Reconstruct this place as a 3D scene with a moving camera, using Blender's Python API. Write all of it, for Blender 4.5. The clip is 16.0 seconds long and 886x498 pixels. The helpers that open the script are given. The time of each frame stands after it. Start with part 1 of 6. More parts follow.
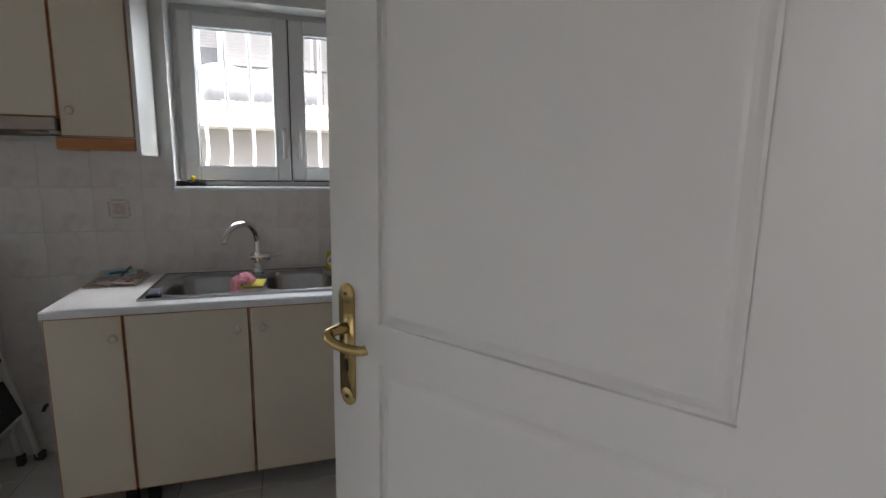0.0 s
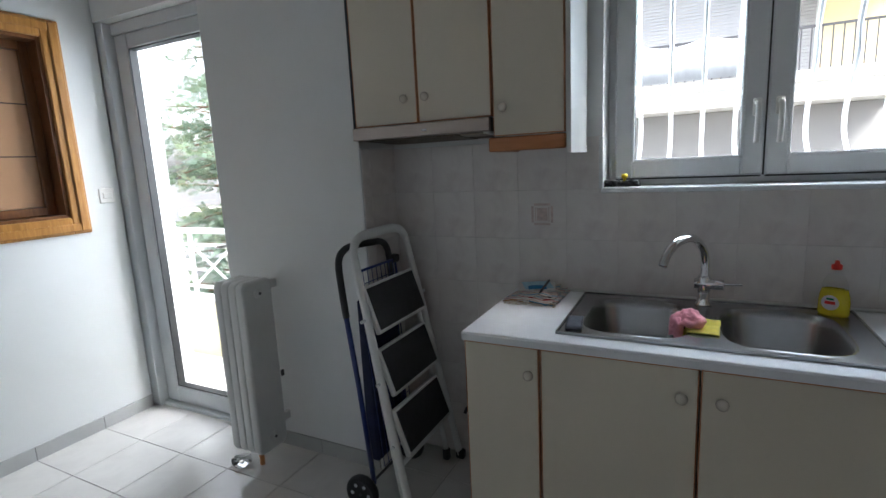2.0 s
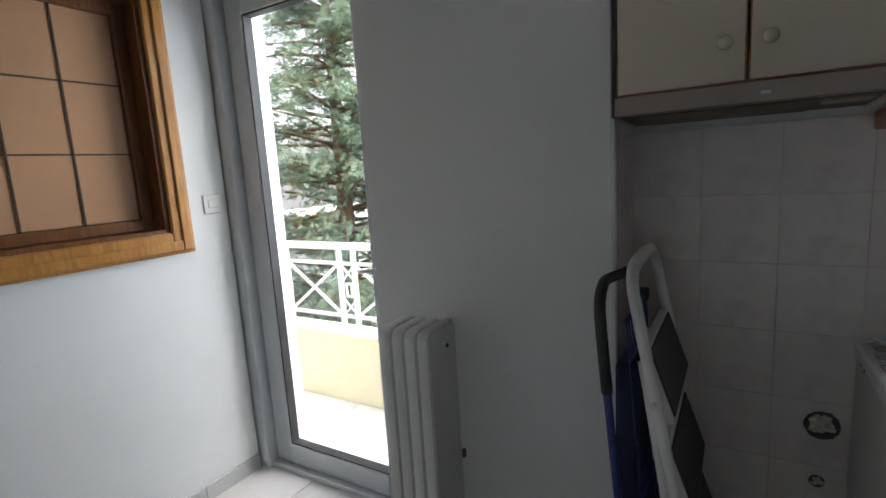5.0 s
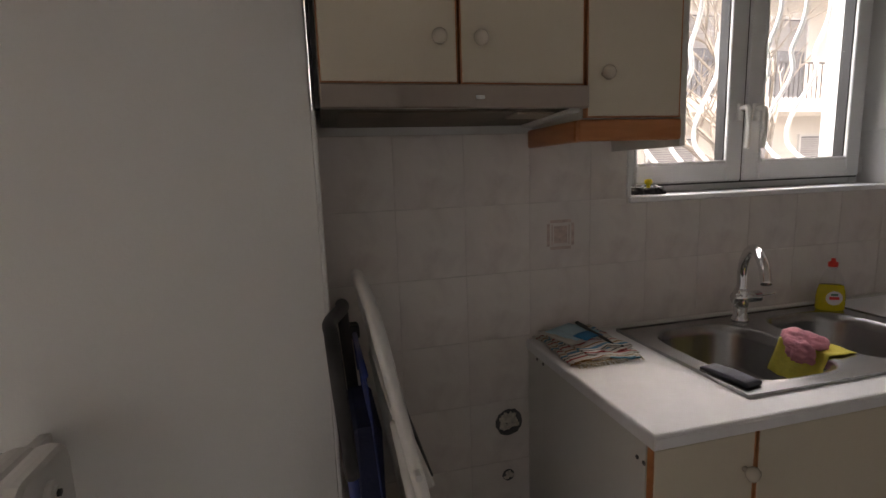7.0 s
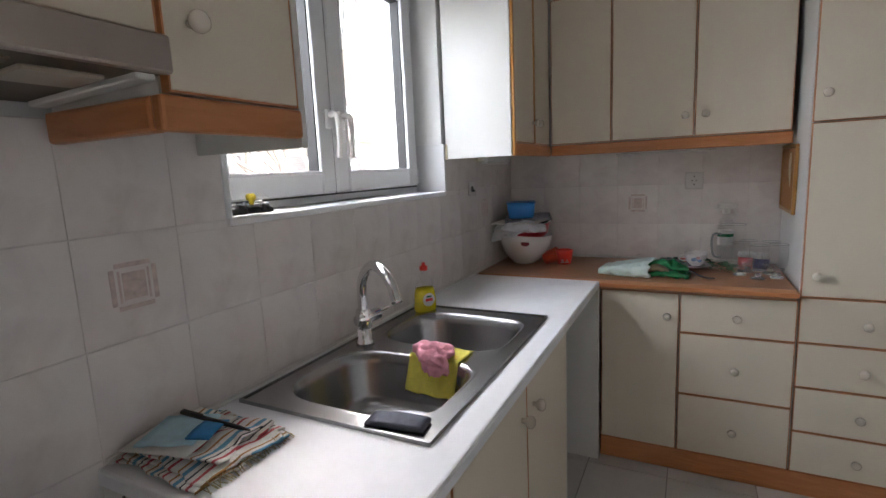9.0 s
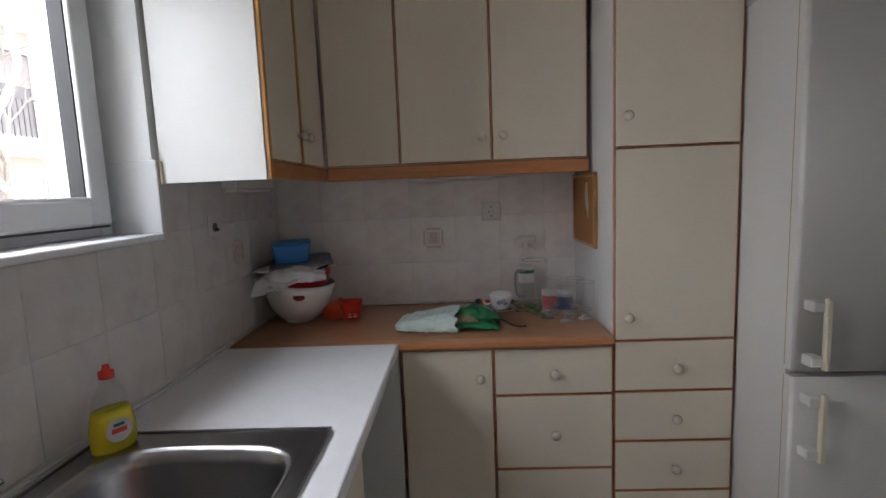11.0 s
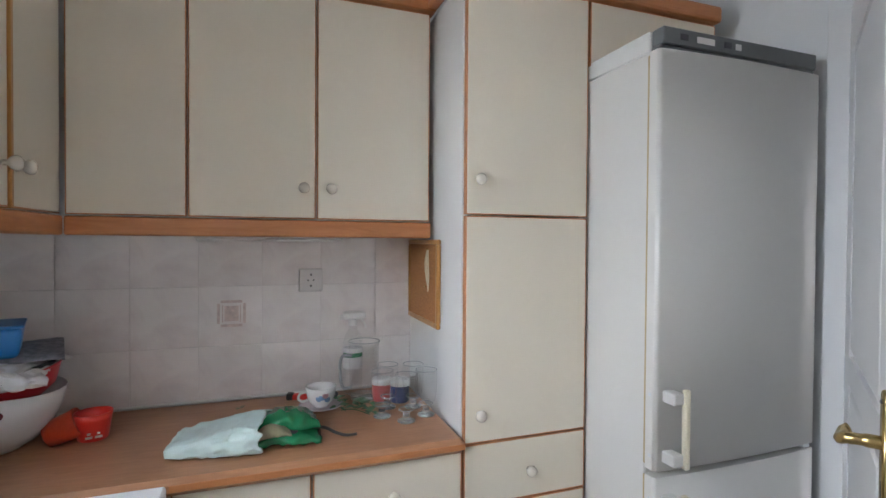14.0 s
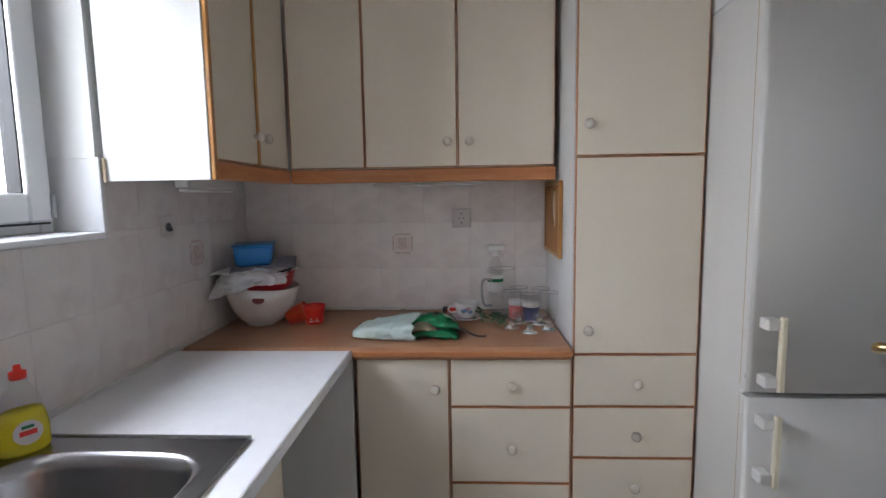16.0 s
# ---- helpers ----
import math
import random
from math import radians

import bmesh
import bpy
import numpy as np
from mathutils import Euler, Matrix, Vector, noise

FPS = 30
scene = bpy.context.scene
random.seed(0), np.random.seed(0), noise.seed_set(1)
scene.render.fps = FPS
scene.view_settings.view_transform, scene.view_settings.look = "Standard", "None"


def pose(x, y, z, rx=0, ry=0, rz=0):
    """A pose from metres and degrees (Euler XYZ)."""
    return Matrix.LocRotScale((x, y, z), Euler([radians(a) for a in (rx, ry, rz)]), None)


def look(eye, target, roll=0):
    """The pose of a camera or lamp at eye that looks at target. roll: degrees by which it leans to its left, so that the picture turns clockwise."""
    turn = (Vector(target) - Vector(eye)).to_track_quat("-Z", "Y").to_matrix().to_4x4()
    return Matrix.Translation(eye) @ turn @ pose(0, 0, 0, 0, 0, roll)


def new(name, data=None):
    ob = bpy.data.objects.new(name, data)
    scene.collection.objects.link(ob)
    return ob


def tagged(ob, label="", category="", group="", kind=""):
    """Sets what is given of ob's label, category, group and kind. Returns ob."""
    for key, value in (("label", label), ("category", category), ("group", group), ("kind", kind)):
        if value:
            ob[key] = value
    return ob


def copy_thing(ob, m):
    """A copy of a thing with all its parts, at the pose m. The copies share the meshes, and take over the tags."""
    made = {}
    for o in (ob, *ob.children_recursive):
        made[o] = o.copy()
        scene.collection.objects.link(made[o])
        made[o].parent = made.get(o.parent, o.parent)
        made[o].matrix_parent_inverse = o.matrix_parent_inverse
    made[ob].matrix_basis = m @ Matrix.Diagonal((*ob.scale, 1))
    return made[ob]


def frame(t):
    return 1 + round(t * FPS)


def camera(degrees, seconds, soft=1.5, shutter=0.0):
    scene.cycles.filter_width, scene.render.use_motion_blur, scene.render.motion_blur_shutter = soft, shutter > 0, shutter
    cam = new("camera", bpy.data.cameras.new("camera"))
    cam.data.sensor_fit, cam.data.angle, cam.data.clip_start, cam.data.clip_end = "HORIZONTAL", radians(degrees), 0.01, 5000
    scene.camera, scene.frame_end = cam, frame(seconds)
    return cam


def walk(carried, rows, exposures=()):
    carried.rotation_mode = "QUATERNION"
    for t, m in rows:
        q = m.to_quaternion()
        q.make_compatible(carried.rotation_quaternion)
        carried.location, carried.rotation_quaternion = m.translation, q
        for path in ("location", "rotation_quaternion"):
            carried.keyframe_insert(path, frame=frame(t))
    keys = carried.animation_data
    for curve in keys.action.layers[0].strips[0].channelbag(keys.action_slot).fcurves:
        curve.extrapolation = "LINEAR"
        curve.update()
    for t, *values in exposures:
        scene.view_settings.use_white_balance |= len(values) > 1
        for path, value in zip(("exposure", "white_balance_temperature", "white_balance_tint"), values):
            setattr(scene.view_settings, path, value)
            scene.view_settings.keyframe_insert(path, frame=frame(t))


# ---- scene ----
cam = camera(83.8, 16.0)
PATH = [
    (0, (0.319, 0.265, 1.378), (0.91, 2.148, 1.053), 0.9),
    (0.5, (0.32, 0.469, 1.389), (0.575, 2.422, 1.044), 0.4),
    (1, (0.282, 0.612, 1.393), (0.223, 2.577, 1.027), -1.0),
    (1.5, (0.2, 0.774, 1.378), (-0.348, 2.667, 1.037), -2.0),
    (2, (0.111, 0.903, 1.393), (-0.778, 2.662, 1.051), -2.8),
    (2.5, (-0.027, 1.005, 1.392), (-1.011, 2.713, 1.056), -2.7),
    (3, (-0.219, 1.063, 1.398), (-1.237, 2.754, 1.075), -2.6),
    (3.2, (-0.281, 1.082, 1.397), (-1.343, 2.746, 1.076), -2.9),
    (5.3, (-0.923, 1.217, 1.384), (-1.919, 2.924, 1.076), -3.9),
    (5.5, (-0.976, 1.226, 1.379), (-1.823, 3.008, 1.056), -3.8),
    (6, (-1.066, 1.303, 1.355), (-1.544, 3.218, 1.027), -2.5),
    (6.5, (-1.137, 1.447, 1.368), (-1.158, 3.426, 1.079), -3.0),
    (7, (-1.141, 1.55, 1.366), (-0.655, 3.465, 1.057), -2.0),
    (7.5, (-1.178, 1.679, 1.357), (-0.142, 3.362, 1.052), -1.6),
    (8, (-1.184, 1.773, 1.348), (0.214, 3.166, 1.022), -1.8),
    (8.5, (-1.098, 1.869, 1.342), (0.513, 3.002, 0.995), -2.1),
    (9, (-0.988, 1.954, 1.353), (0.775, 2.847, 1.042), -2.6),
    (9.2, (-0.945, 1.968, 1.371), (0.841, 2.806, 1.042), -2.4),
    (11.3, (-0.322, 2.086, 1.355), (1.664, 2.045, 1.121), -2.1),
    (11.5, (-0.274, 2.077, 1.369), (1.709, 1.968, 1.13), -1.8),
    (12, (-0.181, 2.052, 1.367), (1.774, 1.706, 1.13), -1.3),
    (12.5, (-0.1, 2.069, 1.372), (1.821, 1.553, 1.162), -1.0),
    (13, (-0.047, 2.086, 1.372), (1.848, 1.473, 1.188), -0.7),
    (13.5, (-0.026, 2.096, 1.383), (1.854, 1.419, 1.307), 0.1),
    (14, (-0.031, 2.097, 1.392), (1.85, 1.418, 1.362), 0.4),
    (14.5, (-0.072, 2.059, 1.388), (1.854, 1.521, 1.36), -0.3),
    (15, (-0.141, 1.991, 1.371), (1.847, 1.776, 1.322), -0.3),
    (15.5, (-0.224, 1.942, 1.361), (1.77, 1.935, 1.209), 0.1),
    (16, (-0.366, 1.919, 1.351), (1.619, 2.017, 1.135), -0.9),
]
EXPOSURES = [(0, 1.9, 6850, 17), (0.5, 1.95, 6500, 13), (1, 2.1, 6450, 11), (1.5, 1.85, 6250, 12), (2, 1.8, 6200, 13), (2.5, 1.75, 6350, 13), (3.2, 1.6, 6450, 14), (5.5, 1.25, 6450, 16), (6.0, 1.2, 6900, 18), (6.5, 1.1, 7250, 21), (7, 1.5, 7950, 25), (7.5, 1.85, 8000, 26), (8, 2.15, 7800, 25), (9, 2.43, 6900, 21), (11.5, 2.05, 6950, 21), (12, 2.3, 7100, 22), (13, 2.9, 6800, 19), (14, 3.2, 6500, 18), (15.5, 3.0, 6450, 19), (16, 2.8, 6600, 21)]
walk(cam, [(t, look(eye, target, roll)) for t, eye, target, roll in PATH], EXPOSURES)

# ---- world, sun, large lights ----
def nodes_of(owner):
    owner.use_nodes = True
    return owner.node_tree.nodes, owner.node_tree.links


world = bpy.data.worlds.new("overcast_sky")
scene.world = world
wn, wl = nodes_of(world)
sky = wn.new("ShaderNodeTexSky")
sky.sky_type, sky.sun_disc = "NISHITA", False
sky.sun_elevation, sky.sun_rotation = radians(48), radians(60)
sky.air_density, sky.dust_density = 1.0, 5.0
cloud = wn.new("ShaderNodeHueSaturation")
cloud.inputs["Saturation"].default_value, cloud.inputs["Value"].default_value = 0.25, 2.2
wl.new(sky.outputs[0], cloud.inputs["Color"])
wl.new(cloud.outputs[0], wn["Background"].inputs[0])
wn["Background"].inputs[1].default_value = 0.15

sun = new("sun", bpy.data.lights.new("sun", "SUN"))
sun.data.energy, sun.data.angle, sun.data.color = 4.8, radians(25), (1.0, 0.97, 0.92)
sun.matrix_world = look((6, -4, 9), (0, 0, 0))


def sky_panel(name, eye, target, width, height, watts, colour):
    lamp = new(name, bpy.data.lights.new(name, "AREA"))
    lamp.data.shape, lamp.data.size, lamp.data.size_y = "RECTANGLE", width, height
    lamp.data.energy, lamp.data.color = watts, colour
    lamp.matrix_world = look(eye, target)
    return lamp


sky_panel("window_skylight", (0.36, 3.75, 2.25), (0.36, 2.5, 1.4), 2.4, 1.4, 32.0, (0.74, 0.88, 1.0))
sky_panel("balcony_skylight", (-1.9, 3.8, 1.75), (-2.5, 2.4, 1.45), 1.3, 2.0, 31.0, (0.84, 0.93, 1.0))
# Added lamp at an unseen hall opening, to brighten the open door.
sky_panel("hall_fill_lamp", (-0.58, -0.85, 1.52), (0.6, 0.3, 1.3), 0.8, 1.2, 0.42, (1.0, 0.92, 0.86))


# ---- materials ----
def material(name, colour, rough=0.5, metal=0.0, vary=0.06, scale=6.0, bump=0.0, bump_scale=60.0, piece=0.0, coat=0.0, second=None, second_scale=3.0, second_amount=0.3, spec=0.5):
    m = bpy.data.materials.new(name)
    n, l = nodes_of(m)
    b = n["Principled BSDF"]
    b.inputs["Roughness"].default_value, b.inputs["Metallic"].default_value = rough, metal
    b.inputs["Coat Weight"].default_value = coat
    b.inputs["Specular IOR Level"].default_value = spec
    co = n.new("ShaderNodeTexCoord")
    tex = n.new("ShaderNodeTexNoise")
    tex.inputs["Scale"].default_value, tex.inputs["Detail"].default_value = scale, 6
    l.new(co.outputs["Object"], tex.inputs["Vector"])
    hsv = n.new("ShaderNodeHueSaturation")
    hsv.inputs["Color"].default_value = (*colour, 1)
    rng = n.new("ShaderNodeMapRange")
    rng.inputs["From Min"].default_value, rng.inputs["From Max"].default_value = 0.3, 0.7
    rng.inputs["To Min"].default_value, rng.inputs["To Max"].default_value = 1 - vary, 1 + vary
    l.new(tex.outputs["Fac"], rng.inputs["Value"])
    value = rng.outputs[0]
    if piece:
        info = n.new("ShaderNodeObjectInfo")
        r2 = n.new("ShaderNodeMapRange")
        r2.inputs["To Min"].default_value, r2.inputs["To Max"].default_value = 1 - piece, 1 + piece
        l.new(info.outputs["Random"], r2.inputs["Value"])
        mul = n.new("ShaderNodeMath")
        mul.operation = "MULTIPLY"
        l.new(value, mul.inputs[0]), l.new(r2.outputs[0], mul.inputs[1])
        value = mul.outputs[0]
    l.new(value, hsv.inputs["Value"])
    out = hsv.outputs[0]
    if second:
        t2 = n.new("ShaderNodeTexNoise")
        t2.inputs["Scale"].default_value, t2.inputs["Detail"].default_value, t2.inputs["Distortion"].default_value = second_scale, 5, 0.8
        l.new(co.outputs["Object"], t2.inputs["Vector"])
        r3 = n.new("ShaderNodeMapRange")
        r3.inputs["From Min"].default_value, r3.inputs["From Max"].default_value = 0.45, 0.7
        r3.inputs["To Max"].default_value = second_amount
        l.new(t2.outputs["Fac"], r3.inputs["Value"])
        mix = n.new("ShaderNodeMix")
        mix.data_type = "RGBA"
        mix.inputs["B"].default_value = (1, 1, 1, 1)
        l.new(r3.outputs[0], mix.inputs[0])
        l.new(out, mix.inputs[6])
        mix.inputs[7].default_value = (*second, 1)
        out = mix.outputs[2]
    l.new(out, b.inputs["Base Color"])
    if bump:
        t4 = n.new("ShaderNodeTexNoise")
        t4.inputs["Scale"].default_value, t4.inputs["Detail"].default_value = bump_scale, 4
        l.new(co.outputs["Object"], t4.inputs["Vector"])
        bp = n.new("ShaderNodeBump")
        bp.inputs["Strength"].default_value, bp.inputs["Distance"].default_value = bump, 0.004
        l.new(t4.outputs["Fac"], bp.inputs["Height"])
        l.new(bp.outputs[0], b.inputs["Normal"])
    return m


def wood(name, dark, light, along="X", rough=0.35, size=9.0):
    m = material(name, light, rough, bump=0.05, bump_scale=120)
    n, l = nodes_of(m)
    b = n["Principled BSDF"]
    co = n.new("ShaderNodeTexCoord")
    mp = n.new("ShaderNodeMapping")
    mp.inputs["Scale"].default_value = {"X": (0.12, 1, 1), "Y": (1, 0.12, 1), "Z": (1, 1, 0.12)}[along]
    l.new(co.outputs["Object"], mp.inputs[0])
    t = n.new("ShaderNodeTexNoise")
    t.inputs["Scale"].default_value, t.inputs["Detail"].default_value, t.inputs["Distortion"].default_value = size * 5, 7, 1.2
    l.new(mp.outputs[0], t.inputs["Vector"])
    ramp = n.new("ShaderNodeValToRGB")
    ramp.color_ramp.elements[0].position, ramp.color_ramp.elements[1].position = 0.32, 0.68
    ramp.color_ramp.elements[0].color, ramp.color_ramp.elements[1].color = (*dark, 1), (*light, 1)
    l.new(t.outputs["Fac"], ramp.inputs[0])
    l.new(ramp.outputs[0], b.inputs["Base Color"])
    return m


def pane_glass(name, tint=(1, 1, 1), gloss=0.5):
    m = bpy.data.materials.new(name)
    n, l = nodes_of(m)
    n.remove(n["Principled BSDF"])
    clear, shine, mix, fr, half = (n.new("ShaderNodeBsdfTransparent"), n.new("ShaderNodeBsdfGlossy"), n.new("ShaderNodeMixShader"), n.new("ShaderNodeFresnel"), n.new("ShaderNodeMath"))
    clear.inputs[0].default_value = (*tint, 1)
    shine.inputs["Roughness"].default_value = 0.02
    fr.inputs[0].default_value = 1.45
    half.operation = "MULTIPLY"
    half.inputs[1].default_value = gloss
    l.new(fr.outputs[0], half.inputs[0])
    l.new(half.outputs[0], mix.inputs[0]), l.new(clear.outputs[0], mix.inputs[1]), l.new(shine.outputs[0], mix.inputs[2])
    l.new(mix.outputs[0], n["Material Output"].inputs[0])
    return m


PAINT = material("white_wall_paint", (0.72, 0.73, 0.72), 0.7, vary=0.025, scale=2.0, bump=0.12, bump_scale=180, second=(0.65, 0.65, 0.63), second_scale=1.3, second_amount=0.25)
CEIL = material("ceiling_paint", (0.68, 0.68, 0.66), 0.85, vary=0.02, bump=0.1, bump_scale=150)
TILE = material("beige_wall_tile", (0.74, 0.70, 0.67), 0.22, vary=0.05, scale=5, piece=0.025, second=(0.60, 0.54, 0.52), second_scale=7, second_amount=0.8, bump=0.04, bump_scale=25)
GROUT = material("tile_grout", (0.62, 0.59, 0.56), 0.9, vary=0.15, scale=14)
DECOR = material("pink_tile_decor", (0.55, 0.44, 0.40), 0.3, vary=0.2, scale=60)
FLOOR_TILE = material("pale_floor_tile", (0.62, 0.60, 0.57), 0.14, vary=0.04, scale=4, piece=0.03, second=(0.52, 0.50, 0.48), second_scale=6, second_amount=0.5, bump=0.03, bump_scale=18)
FLOOR_GROUT = material("floor_grout", (0.28, 0.27, 0.25), 0.9, vary=0.15, scale=20)
SKIRT = material("grey_skirting_tile", (0.46, 0.46, 0.45), 0.2, vary=0.05, scale=6, piece=0.03)
CREAM = material("cream_laminate", (0.67, 0.605, 0.49), 0.38, vary=0.02, scale=3, bump=0.05, bump_scale=300, second=(0.62, 0.565, 0.475), second_scale=2, second_amount=0.3)
CARCASS = material("white_melamine", (0.65, 0.65, 0.62), 0.4, vary=0.02, scale=3, second=(0.62, 0.60, 0.55), second_scale=4, second_amount=0.2)
BEECH = wood("beech_edge", (0.42, 0.155, 0.052), (0.52, 0.21, 0.082), "Y")
BEECH_X = wood("beech_edge_across", (0.42, 0.155, 0.052), (0.52, 0.21, 0.082), "X")
OAK = wood("varnished_pine_frame", (0.34, 0.15, 0.035), (0.50, 0.245, 0.065), "Z", 0.3)
OAK_DARK = wood("dark_pine_sash", (0.13, 0.05, 0.018), (0.20, 0.085, 0.03), "Z", 0.3)
WOOD_TOP = wood("beech_worktop", (0.36, 0.17, 0.085), (0.44, 0.22, 0.115), "Y", 0.35, 14)
WHITE_TOP = material("white_worktop", (0.80, 0.81, 0.83), 0.45, vary=0.02, scale=30, bump=0.06, bump_scale=260, second=(0.72, 0.73, 0.74), second_scale=5, second_amount=0.2)
KNOB = material("cream_porcelain_knob", (0.60, 0.54, 0.45), 0.2, vary=0.02, coat=0.4)
STEEL = material("stainless_steel", (0.36, 0.36, 0.365), 0.27, 1.0, vary=0.05, scale=12, bump=0.03, bump_scale=90)
HOOD_STEEL = material("hood_steel", (0.36, 0.305, 0.27), 0.28, 1.0, vary=0.05, scale=10)
CHROME = material("chrome", (0.75, 0.75, 0.76), 0.08, 1.0, vary=0.01)
BRASS = material("brass", (0.58, 0.43, 0.19), 0.27, 1.0, vary=0.06, scale=20)
FRIDGE = material("white_enamel", (0.62, 0.60, 0.56), 0.38, vary=0.015, scale=3, bump=0.02, bump_scale=200, coat=0.2)
FRIDGE_GREY = material("grey_fridge_trim", (0.12, 0.125, 0.125), 0.35, vary=0.05, scale=10)
OLD_CREAM = material("cream_handle_plastic", (0.66, 0.59, 0.44), 0.4, vary=0.05, scale=12)
YELLOWED = material("yellowed_plastic", (0.40, 0.30, 0.15), 0.4, vary=0.05, scale=12)
PVC = material("white_pvc_frame", (0.66, 0.67, 0.67), 0.35, vary=0.02, scale=5)
ALU = material("pale_grey_aluminium", (0.60, 0.62, 0.63), 0.35, 0.1, vary=0.03, scale=8)
GASKET = material("black_rubber", (0.02, 0.02, 0.02), 0.6, vary=0.2)
BLACK = material("black_plastic", (0.018, 0.018, 0.02), 0.45, vary=0.15, scale=30)
TREAD = material("black_rubber_tread", (0.03, 0.03, 0.034), 0.5, vary=0.2, scale=30, bump=0.2, bump_scale=300)
BLUE = material("blue_painted_steel", (0.012, 0.03, 0.17), 0.3, vary=0.1, coat=0.3)
BLUE_BAG = material("dark_blue_cloth", (0.012, 0.018, 0.06), 0.85, vary=0.2, scale=20, bump=0.4, bump_scale=90)
LADDER_WHITE = material("white_painted_steel", (0.72, 0.72, 0.70), 0.3, vary=0.03, scale=8, coat=0.2)
RAD = material("radiator_enamel", (0.66, 0.66, 0.64), 0.3, vary=0.02, scale=8)
DOOR_WHITE = material("white_door_lacquer", (0.74, 0.735, 0.72), 0.32, vary=0.015, scale=2, bump=0.03, bump_scale=120)
SOCKET = material("greyed_socket_plastic", (0.58, 0.56, 0.54), 0.35, vary=0.03)
SWITCH = material("white_switch_plastic", (0.70, 0.69, 0.66), 0.35, vary=0.02)
RED = material("red_plastic", (0.72, 0.035, 0.02), 0.3, vary=0.04)
ORANGE = material("orange_plastic", (0.52, 0.055, 0.015), 0.35, vary=0.1, scale=20)
BLUE_BOX = material("blue_plastic", (0.004, 0.17, 0.46), 0.35, vary=0.05)
WHITE_CHINA = material("white_plastic_bowl", (0.74, 0.72, 0.70), 0.25, vary=0.02, coat=0.3)
FADED_BLUE = material("faded_blue_print", (0.16, 0.26, 0.42), 0.3, vary=0.25, scale=90)
FADED_PINK = material("faded_pink_print", (0.52, 0.30, 0.32), 0.3, vary=0.25, scale=90)
LILAC_CHINA = material("lilac_china", (0.60, 0.52, 0.56), 0.25, vary=0.04)
PAPER = material("newsprint", (0.62, 0.60, 0.57), 0.85, vary=0.1, scale=40, bump=0.2, bump_scale=40)
MINT = material("pale_green_plastic_bag", (0.56, 0.70, 0.66), 0.4, vary=0.05, scale=20, bump=0.2, bump_scale=50)
GREEN = material("green_glossy_packet", (0.008, 0.18, 0.07), 0.2, vary=0.15, scale=25)
KHAKI = material("khaki_cloth", (0.22, 0.20, 0.12), 0.8, vary=0.1, scale=30)
LEAF_KITCHEN = material("dark_green_leaf", (0.03, 0.09, 0.035), 0.5, vary=0.3, scale=40)
PINK = material("pink_cloth", (0.72, 0.30, 0.37), 0.9, vary=0.12, scale=40, bump=0.5, bump_scale=150)
YELLOW = material("yellow_cloth", (0.62, 0.55, 0.09), 0.9, vary=0.1, scale=50, bump=0.5, bump_scale=170)
SOAP = material("yellow_soap", (0.76, 0.63, 0.03), 0.12, vary=0.03)
SOAP.node_tree.nodes["Principled BSDF"].inputs["Transmission Weight"].default_value = 0.15
MASK = material("pale_blue_cloth", (0.45, 0.68, 0.76), 0.8, vary=0.08, scale=40)
MASK_BLUE = material("blue_cloth", (0.02, 0.23, 0.50), 0.7, vary=0.1, scale=40)
PLASTER_HOLE = material("rough_plaster", (0.58, 0.54, 0.48), 0.95, vary=0.3, scale=60, bump=0.9, bump_scale=80)
CORK = material("brown_cork", (0.38, 0.17, 0.06), 0.85, vary=0.2, scale=120, bump=0.4, bump_scale=200)
STRING = material("pale_string", (0.55, 0.47, 0.32), 0.9, vary=0.1, scale=60)
COPPER = material("copper_pipe", (0.45, 0.20, 0.08), 0.35, 0.9, vary=0.1, scale=30)
CREAM_PARAPET = material("cream_render", (0.80, 0.72, 0.50), 0.9, vary=0.04, scale=5, bump=0.3, bump_scale=60)
BALCONY_TILE = material("balcony_tile", (0.74, 0.73, 0.71), 0.5, vary=0.08, scale=5, piece=0.04)
RAIL_WHITE = material("white_railing_paint", (0.78, 0.78, 0.77), 0.4, vary=0.03)
FACADE_Y = material("yellow_facade_render", (0.80, 0.68, 0.42), 0.9, vary=0.05, scale=0.8, bump=0.2, bump_scale=8)
FACADE_W = material("pale_facade_render", (0.72, 0.70, 0.66), 0.9, vary=0.05, scale=0.7, bump=0.2, bump_scale=8)
FACADE_G = material("grey_facade_painted_shade", (0.36, 0.35, 0.34), 0.9, vary=0.08, scale=0.8)
SHUTTER = material("grey_roller_shutter", (0.42, 0.42, 0.43), 0.6, vary=0.05, scale=3)
DARK_GLASS = material("dark_window_glass", (0.16, 0.17, 0.19), 0.1, vary=0.1)
SHEET = material("pale_grey_fabric", (0.52, 0.54, 0.57), 0.9, vary=0.08, scale=2)
IRON = material("dark_iron", (0.06, 0.06, 0.065), 0.5, vary=0.1)
ASPHALT = material("asphalt", (0.06, 0.06, 0.06), 0.9, vary=0.2, scale=3)
NEEDLES = material("conifer_needles", (0.125, 0.19, 0.15), 0.7, vary=0.3, scale=1.2, second=(0.18, 0.21, 0.09), second_scale=2.0, second_amount=0.8)
leaf_n, leaf_l = nodes_of(NEEDLES)
through_leaf, leaf_mix = leaf_n.new("ShaderNodeBsdfTranslucent"), leaf_n.new("ShaderNodeMixShader")
through_leaf.inputs[0].default_value, leaf_mix.inputs[0].default_value = (0.20, 0.28, 0.17, 1), 0.4
